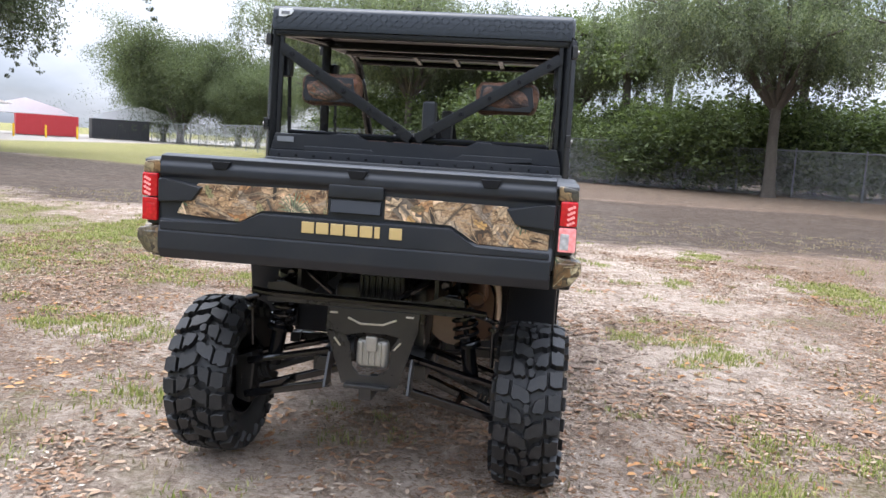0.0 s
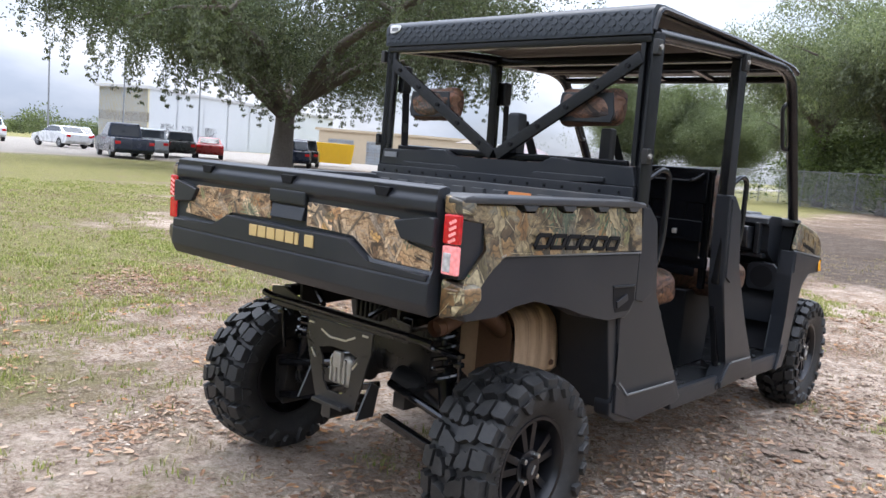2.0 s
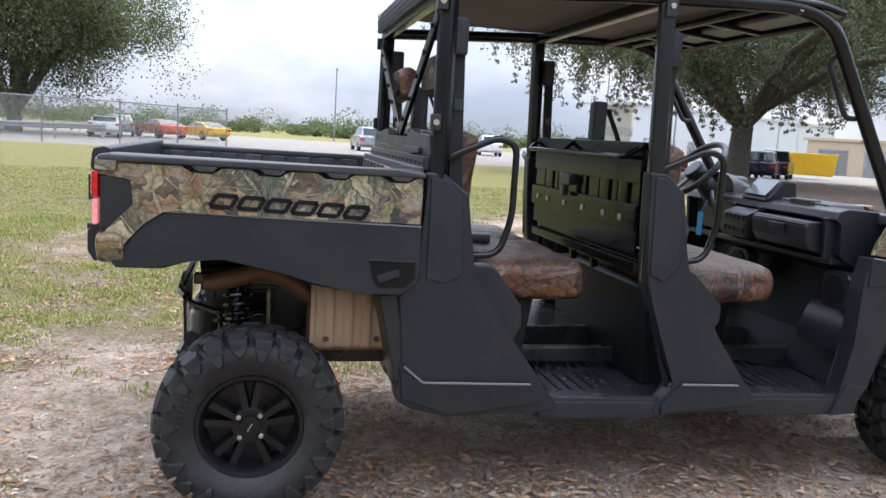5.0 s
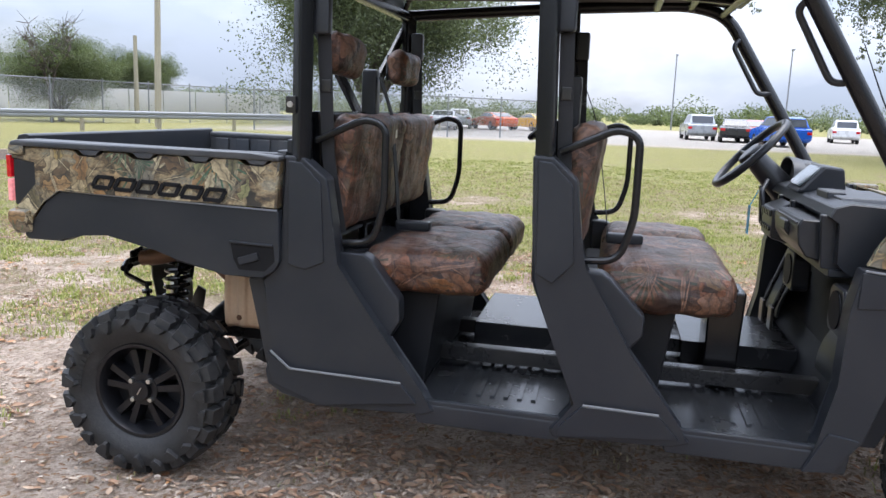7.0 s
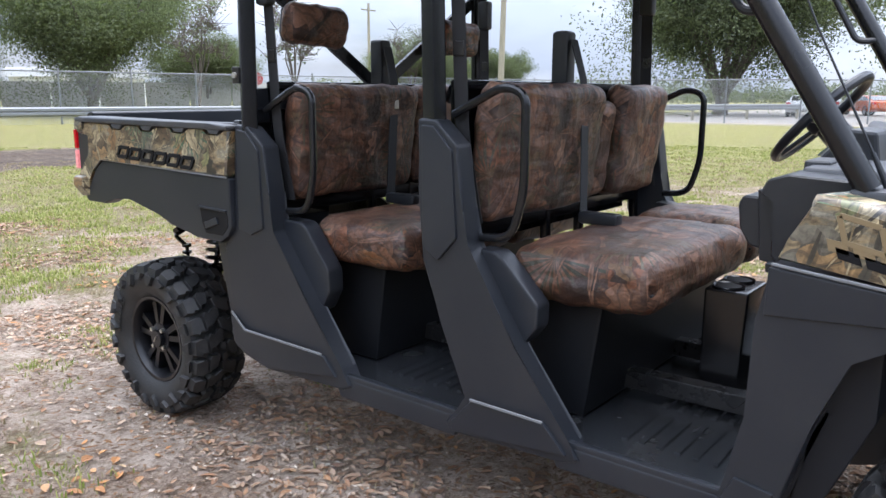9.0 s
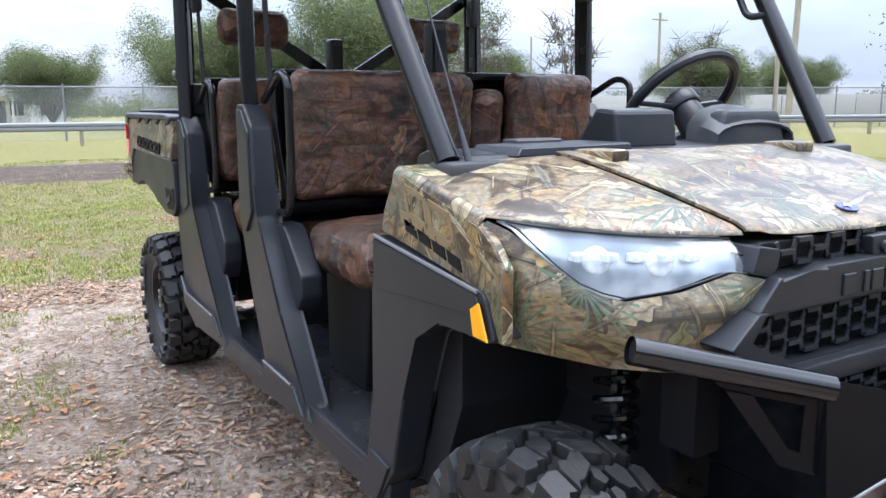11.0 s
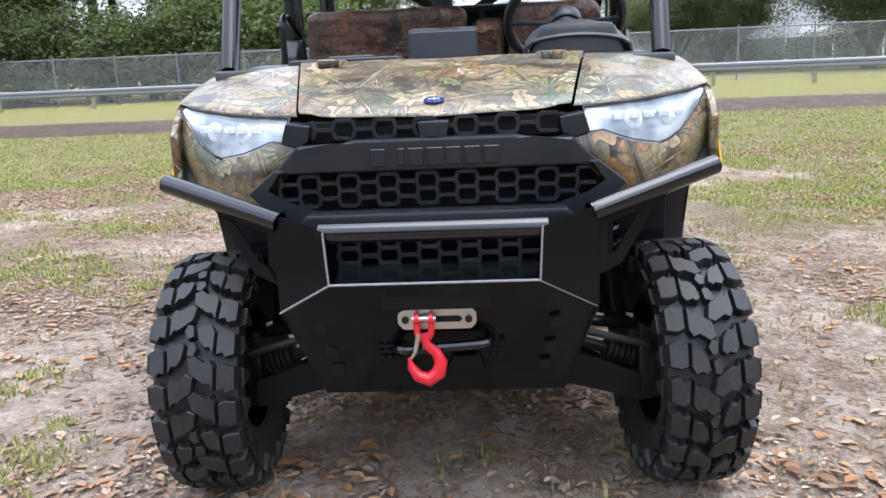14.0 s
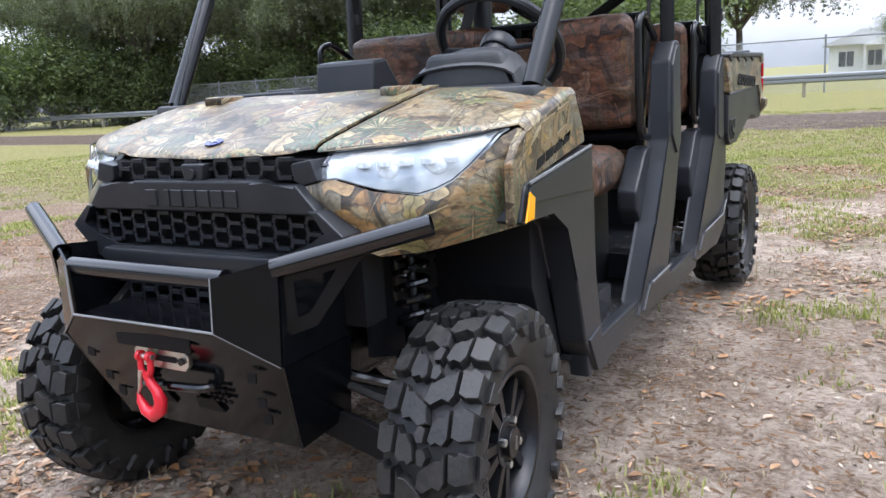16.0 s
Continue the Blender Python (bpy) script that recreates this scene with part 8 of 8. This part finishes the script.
# ---- parked vehicles ----
def parked(kind, paint, x, y, turn, label):
    v = thing("parked_car" if kind != "pickup" else "pickup_truck", label, "car" if kind != "pickup" else "pickup", pose(x, y, 0, 0, 0, turn), group="parked vehicles")
    L, W = {"sedan": (4.7, 0.90), "suv": (4.6, 0.93), "pickup": (5.6, 0.98), "sports": (4.5, 0.94)}[kind]
    h = L / 2
    if kind == "pickup":
        low = [(-h, 0.45), (-h, 1.05), (-0.2, 1.05), (1.5, 1.10), (h - 0.1, 1.0), (h, 0.8), (h, 0.4)]
        top = [(-0.35, 1.05), (-0.30, 1.75), (-0.1, 1.82), (0.8, 1.80), (1.55, 1.10)]
    elif kind == "suv":
        low = [(-h, 0.45), (-h + 0.02, 1.0), (-h + 0.2, 1.08), (1.0, 1.05), (h - 0.2, 0.92), (h, 0.75), (h, 0.38)]
        top = [(-h + 0.1, 1.05), (-h + 0.5, 1.62), (-1.2, 1.68), (0.3, 1.66), (1.15, 1.03)]
    elif kind == "sports":
        low = [(-h, 0.5), (-h, 0.92), (-1.4, 0.98), (0.8, 0.86), (h - 0.3, 0.72), (h, 0.55), (h, 0.30)]
        top = [(-1.9, 0.95), (-0.9, 1.28), (0.0, 1.30), (1.0, 0.86)]
    else:
        low = [(-h, 0.45), (-h, 0.92), (-1.5, 1.0), (1.0, 0.95), (h - 0.2, 0.80), (h, 0.62), (h, 0.35)]
        top = [(-1.75, 0.98), (-1.1, 1.40), (-0.1, 1.45), (0.4, 1.40), (1.25, 0.93)]
    b = bmesh.new()
    slab(b, low + [(h - 0.3, 0.28), (-h + 0.3, 0.28)], "x", -W, W, 0.07, 3)
    body = part("body", b, "paint_" + paint, v)
    b = bmesh.new()
    zt = max(p[1] for p in top)
    inset = lambda s: (lambda p: s * (W - 0.06 - 0.20 * (p[1] - 0.9) / (zt - 0.9)))
    slab(b, top, "x", inset(-1), inset(1), 0.05, 2)
    part("cabin", b, "paint_" + paint, v)
    cy, cz = sum(p[0] for p in top) / len(top), sum(p[1] for p in top) / len(top)
    for s in (1, -1):
        b = bmesh.new()
        pts = [(cy + (p[0] - cy) * 0.86, cz + (p[1] - cz) * 0.74 + 0.01) for p in top]
        slab(b, pts, "x", lambda p: inset(s)(p) * 0.97, lambda p: inset(s)(p) + s * 0.008)
        part("side_window", b, "darkglass", v)
    for (p, q) in ((top[0], top[1]), (top[-1], top[-2])):
        b = bmesh.new()
        d = Vector((q[0] - p[0], q[1] - p[1]))
        n = Vector((-d.y, d.x)).normalized() * (0.02 if p is top[0] else -0.02)
        a, c = Vector(p) + d * 0.12, Vector(p) + d * 0.88
        slab(b, [tuple(a - n), tuple(c - n), tuple(c + n), tuple(a + n)], "x", -(W - 0.28), W - 0.28)
        part("windscreen", b, "darkglass", v)
    first = None
    for s in (1, -1):
        for yy in (-h * 0.60, h * 0.63):
            m = Matrix.Translation((s * (W - 0.10), yy, 0.33)) @ (Matrix() if s > 0 else Matrix.Rotation(math.pi, 4, "Z"))
            if first is None:
                b = bmesh.new()
                lathe(b, [(-0.10, 0.20), (-0.10, 0.31), (-0.07, 0.335), (0.07, 0.335), (0.11, 0.31), (0.11, 0.20)], 20)
                first = part("tyre", b, "rubber", v, at=m)
                b = bmesh.new()
                disc(b, (0.085, 0, 0), (1, 0, 0), 0.205, 0.03, 16)
                rim = part("rim", b, "galv", v, at=m)
            else:
                again(first, m)
                again(rim, m)
    for s in (1, -1):
        b = bmesh.new()
        box(b, s * (W - 0.32), s * (W - 0.05), h - 0.12, h + 0.012, 0.62, 0.74, 0.02)
        part("headlight", b, "tail_white", v)
        b = bmesh.new()
        box(b, s * (W - 0.30), s * (W - 0.03), -h - 0.012, -h + 0.1, 0.72, 0.88, 0.02)
        part("tail_light", b, "tail_red", v)
    return v


parked("suv", "blue", -45.6, 11.0, 100, "bright blue off-roader parked on gravel")
parked("pickup", "navy", -38.9, 17.9, 75, "dark pickup truck parked on gravel")
parked("suv", "black", -45.4, 24.9, 60, "black off-roader parked near the oak")
parked("suv", "silver", -42.9, 21.6, 62, "silver estate car parked in the row")
parked("sedan", "red", -46.9, 27.9, 60, "dark red car parked near the oak")
parked("sedan", "white", -52.9, 20.4, 95, "white saloon parked in the row")
parked("suv", "silver", -52.9, 7.2, 92, "silver off-roader parked on gravel")
parked("sedan", "black", -50.4, 9.2, 84, "black saloon beside the blue car")
parked("sedan", "red", -51.4, 10.4, 84, "dark red saloon beside the blue car")
parked("sports", "white", -50.8, -9.8, 98, "white coupe parked by the field")
parked("sedan", "silver", -57.0, -9.9, 98, "grey saloon parked by the field")
parked("sports", "orange", -57.0, -7.3, 125, "orange sports car parked by the field")
parked("sports", "gold", -58.5, -4.4, 125, "yellow sports car parked by the field")
parked("sedan", "white", -56.9, 29.4, 70, "white saloon in the far row")
parked("sedan", "silver", -59.4, 24.4, 70, "grey saloon in the far row")
parked("suv", "white", -60.9, 18.4, 80, "white off-roader in the far row")
parked("sedan", "black", -62.9, 12.4, 84, "black saloon in the far row")
parked("suv", "navy", -38.4, 28.9, 50, "dark off-roader behind the oak")
parked("pickup", "black", -41.4, 31.9, 50, "black pickup behind the oak")


# ---- fallen leaves, twigs and grass ----
def island_material(name, stops, rough=0.8, through=0.0):
    t = Tree(name)
    isle = t.node("NewGeometry").outputs["Random Per Island"]
    co = t.node("TexCoord").outputs["Object"]
    col = t.ramp(isle, stops)
    col = t.mix(t.math("MULTIPLY", t.noise(co, 60.0, 3.0), 0.22), col, (0.08, 0.05, 0.03))
    t.set(Base_Color=col, Roughness=rough, Specular_IOR_Level=0.3)
    if through:
        tr = t.node("BsdfTranslucent", {"Color": col})
        mx = t.node("MixShader", {0: through, 1: t.bsdf.outputs[0], 2: tr.outputs[0]})
        t.links.new(mx.outputs[0], t.nodes["Material Output"].inputs["Surface"])
    return t.mat


M["dead_leaf"] = island_material("dead_leaves", ((0.0, (0.36, 0.235, 0.155)), (0.2, (0.24, 0.140, 0.085)), (0.38, (0.44, 0.32, 0.225)), (0.52, (0.29, 0.155, 0.085)), (0.68, (0.15, 0.088, 0.056)), (0.80, (0.36, 0.190, 0.090)), (0.90, (0.26, 0.170, 0.110)), (1.0, (0.48, 0.38, 0.29))))
M["chips"] = island_material("bark_and_leaf_chips", ((0.0, (0.07, 0.050, 0.038)), (0.2, (0.34, 0.25, 0.18)), (0.4, (0.15, 0.105, 0.075)), (0.55, (0.62, 0.53, 0.44)), (0.7, (0.26, 0.15, 0.08)), (0.85, (0.10, 0.075, 0.055)), (1.0, (0.52, 0.42, 0.32))))
M["orange_leaf"] = island_material("orange_leaves", ((0.0, (0.42, 0.20, 0.075)), (0.35, (0.26, 0.125, 0.06)), (0.6, (0.50, 0.27, 0.11)), (0.8, (0.34, 0.20, 0.11)), (1.0, (0.46, 0.33, 0.20))))
M["soil"] = plain("damp_soil", (0.21, 0.158, 0.124), 0.92, 0.0, 90.0, 0.35, 0.6, 0.004, spec=0.2)
M["twig"] = island_material("twigs_and_chips", ((0.0, (0.20, 0.14, 0.10)), (0.4, (0.36, 0.29, 0.22)), (0.7, (0.12, 0.085, 0.06)), (1.0, (0.46, 0.40, 0.33))))
M["grass"] = island_material("grass_blades", ((0.0, (0.16, 0.21, 0.045)), (0.5, (0.29, 0.32, 0.08)), (0.8, (0.42, 0.41, 0.15)), (1.0, (0.50, 0.44, 0.24))), 0.7, 0.3)
M["straw"] = island_material("dry_grass", ((0.0, (0.32, 0.25, 0.15)), (0.5, (0.44, 0.36, 0.23)), (0.8, (0.25, 0.19, 0.11)), (1.0, (0.30, 0.31, 0.12))), 0.8, 0.2)


def remembered(keep):
    """The same weights, looked up on a grid of ten centimetres."""
    known = {}

    def look_up(x, y):
        key = (round(x * 10), round(y * 10))
        if key not in known:
            known[key] = keep(x, y)
        return known[key]

    return look_up


def scatter_leaves(name, label, count, box_, size, material, seed, thick, keep):
    random.seed(seed)
    keep = remembered(keep)
    verts, faces = [], []
    made = 0
    while made < count:
        x, y = random.uniform(box_[0], box_[1]), random.uniform(box_[2], box_[3])
        if random.random() > keep(x, y):
            continue
        made += 1
        s = size * random.uniform(0.55, 1.4)
        w = s * random.uniform(*thick)
        a = random.uniform(0, 6.283)
        curl = random.uniform(0.03, 0.28) * w
        tilt = random.uniform(-0.25, 0.25)
        tip = random.uniform(-0.3, 0.35)
        ca, sa = math.cos(a), math.sin(a)
        z = lift(x, y) + 0.003 + abs(tilt) * w * 0.5 + random.uniform(0, 0.006)
        k = len(verts)
        for u, v, h in ((-1, 0, 0), (-0.35, 0.9, curl), (0.35, 0.8, curl), (1, 0, tip * s * 0.3), (0.35, -0.8, curl), (-0.35, -0.9, curl), (0, 0, 0)):
            px, py = u * s * 0.5, v * w * 0.5
            verts.append((x + px * ca - py * sa, y + px * sa + py * ca, z + h + v * tilt * w * 0.5))
        faces += [(k, k + 1, k + 6), (k + 1, k + 2, k + 6), (k + 2, k + 3, k + 6), (k + 3, k + 4, k + 6), (k + 4, k + 5, k + 6), (k + 5, k, k + 6)]
    me = bpy.data.meshes.new(name)
    me.from_pydata(verts, [], faces)
    me.materials.append(M[material])
    return tagged(new(name, me), label, name.replace("_", " "), kind="stuff")


def litter_keep(x, y):
    g, r, lot, li = cover(x, y)
    d = math.hypot(x, y - 1.2)
    clump = 0.16 + 1.5 * noise.noise((x * 0.8, y * 0.8, 3.3)) + 0.7 * noise.noise((x * 3.0, y * 3.0, 8.3))
    ahead = math.exp(-(x / 1.3) ** 2 - ((y - 3.9) / 0.8) ** 2)
    return (1 - 0.75 * ahead) * max(0.03, clump) * (1 - 0.8 * r) * (1.0 - 0.55 * smooth01(5, 11, d))


scatter_leaves("fallen_leaves", "brown and orange fallen leaves on the sand", 62000, (-5.6, 5.6, -5.6, 8.2), 0.044, "dead_leaf", 21, (0.28, 0.52), litter_keep)
scatter_leaves("orange_leaves", "clumps of larger orange-brown oak leaves", 3400, (-5, 5.5, -5, 7.5), 0.046, "orange_leaf", 29, (0.35, 0.60), lambda x, y: smooth01(0.22, 0.55, noise.noise((x * 1.3, y * 1.3, 41.0)) + 0.4 * noise.noise((x * 4.0, y * 4.0, 43.0))) * (1 - 0.8 * math.exp(-(x / 1.5) ** 2 - ((y - 3.9) / 0.9) ** 2)) + 0.012)
scatter_leaves("leaf_crumbs", "small chips of bark and broken leaf", 90000, (-4.6, 4.6, -4.6, 6.8), 0.021, "chips", 22, (0.25, 0.70), litter_keep)
scatter_leaves("twigs", "thin dry twigs and stalks on the ground", 10000, (-6.5, 6.5, -6.5, 8.5), 0.085, "twig", 23, (0.03, 0.07), litter_keep)


def grass_field(name, label, tufts, blades, height, material, seed, reach, keep, fan=0.03):
    random.seed(seed)
    verts, faces = [], []
    keep = remembered(keep)
    made = tries = 0
    while made < tufts and tries < tufts * 60:
        tries += 1
        a, d = random.uniform(0, 6.283), reach * math.sqrt(random.random())
        x, y = d * math.cos(a), 1.2 + d * math.sin(a)
        if random.random() > keep(x, y):
            continue
        made += 1
        grow_ = random.uniform(0.6, 1.4)
        for _ in range(blades):
            bx, by = x + random.gauss(0, fan * grow_), y + random.gauss(0, fan * grow_)
            h = height * grow_ * random.uniform(0.5, 1.2)
            t = random.uniform(0, 6.283)
            lean = h * random.uniform(0.15, 0.9)
            w = 0.0022 + 0.0016 * random.random() + 0.00035 * d
            dx, dy = math.cos(t), math.sin(t)
            z = lift(bx, by) - 0.003
            k = len(verts)
            verts += [(bx - dy * w, by + dx * w, z), (bx + dy * w, by - dx * w, z), (bx + dx * lean * 0.4 + dy * w * 0.8, by + dy * lean * 0.4 - dx * w * 0.8, z + h * 0.65), (bx + dx * lean * 0.4 - dy * w * 0.8, by + dy * lean * 0.4 + dx * w * 0.8, z + h * 0.65), (bx + dx * lean, by + dy * lean, z + h)]
            faces += [(k, k + 1, k + 2, k + 3), (k + 3, k + 2, k + 4)]
    me = bpy.data.meshes.new(name)
    me.from_pydata(verts, [], faces)
    me.materials.append(M[material])
    return tagged(new(name, me), label, "grass", kind="stuff")


def weed_keep(x, y):
    n = noise.noise((x * 0.9, y * 0.9, 11.0)) + 0.6 * noise.noise((x * 2.6, y * 2.6, 12.0))
    inside = abs(x) < 0.85 and -0.6 < y < 3.4
    n += 0.22 * smooth01(0.5, -1.5, y) + 0.20 * smooth01(0.6, 2.5, -x - 0.2 * y)
    return (smooth01(0.18, 0.70, n) * (0.15 if inside else 1.0) + 0.004) * (1 - road_weight(x, y))


def turf_keep(x, y):
    g = cover(x, y)[0]
    return smooth01(0.35, 0.8, g + 0.3 * noise.noise((x * 1.7, y * 1.7, 15.0)))


grass_field("green_weeds", "scattered tufts of low green weeds", 4400, 34, 0.032, "grass", 31, 8.5, weed_keep, 0.05)
grass_field("turf_grass", "patchy green field grass", 15000, 13, 0.030, "grass", 32, 19.0, turf_keep, 0.045)
grass_field("dry_turf", "dry straw-coloured grass", 11000, 9, 0.030, "straw", 33, 15.0, lambda x, y: 0.25 + 0.6 * turf_keep(x, y), 0.06)


# churned sand: loose clods in front of and beside the front wheels
def scatter_clods(count, seed):
    random.seed(seed)
    own = bmesh.new()
    bmesh.ops.create_icosphere(own, subdivisions=1, radius=1)
    base = [v.co.copy() for v in own.verts]
    tris = [[v.index for v in f.verts] for f in own.faces]
    own.free()
    verts, faces = [], []
    made = 0
    while made < count:
        if random.random() < 0.6:
            x, y = random.gauss(0.0, 0.85), random.gauss(3.75, 0.55)
        else:
            x, y = random.gauss(1.02, 0.22), random.gauss(1.9, 0.8)
        made += 1
        s = random.uniform(0.006, 0.017) * (1.8 if random.random() < 0.10 else 1)
        flat_ = random.uniform(0.30, 0.6)
        turn = Matrix.Rotation(random.uniform(0, 6.28), 3, "Z")
        z = lift(x, y) - s * flat_ * 0.25
        k = len(verts)
        for c in base:
            p = turn @ Vector((c.x * s * 1.3, c.y * s, c.z * s * flat_)) * random.uniform(0.55, 1.3)
            verts.append((x + p.x, y + p.y, z + p.z))
        faces += [[k + i for i in t] for t in tris]
    me = bpy.data.meshes.new("sand_clods")
    me.from_pydata(verts, [], faces)
    me.materials.append(M["soil"])
    tagged(new("sand_clods", me), "loose clods of churned sandy soil", "soil", kind="stuff")


scatter_clods(3800, 61)
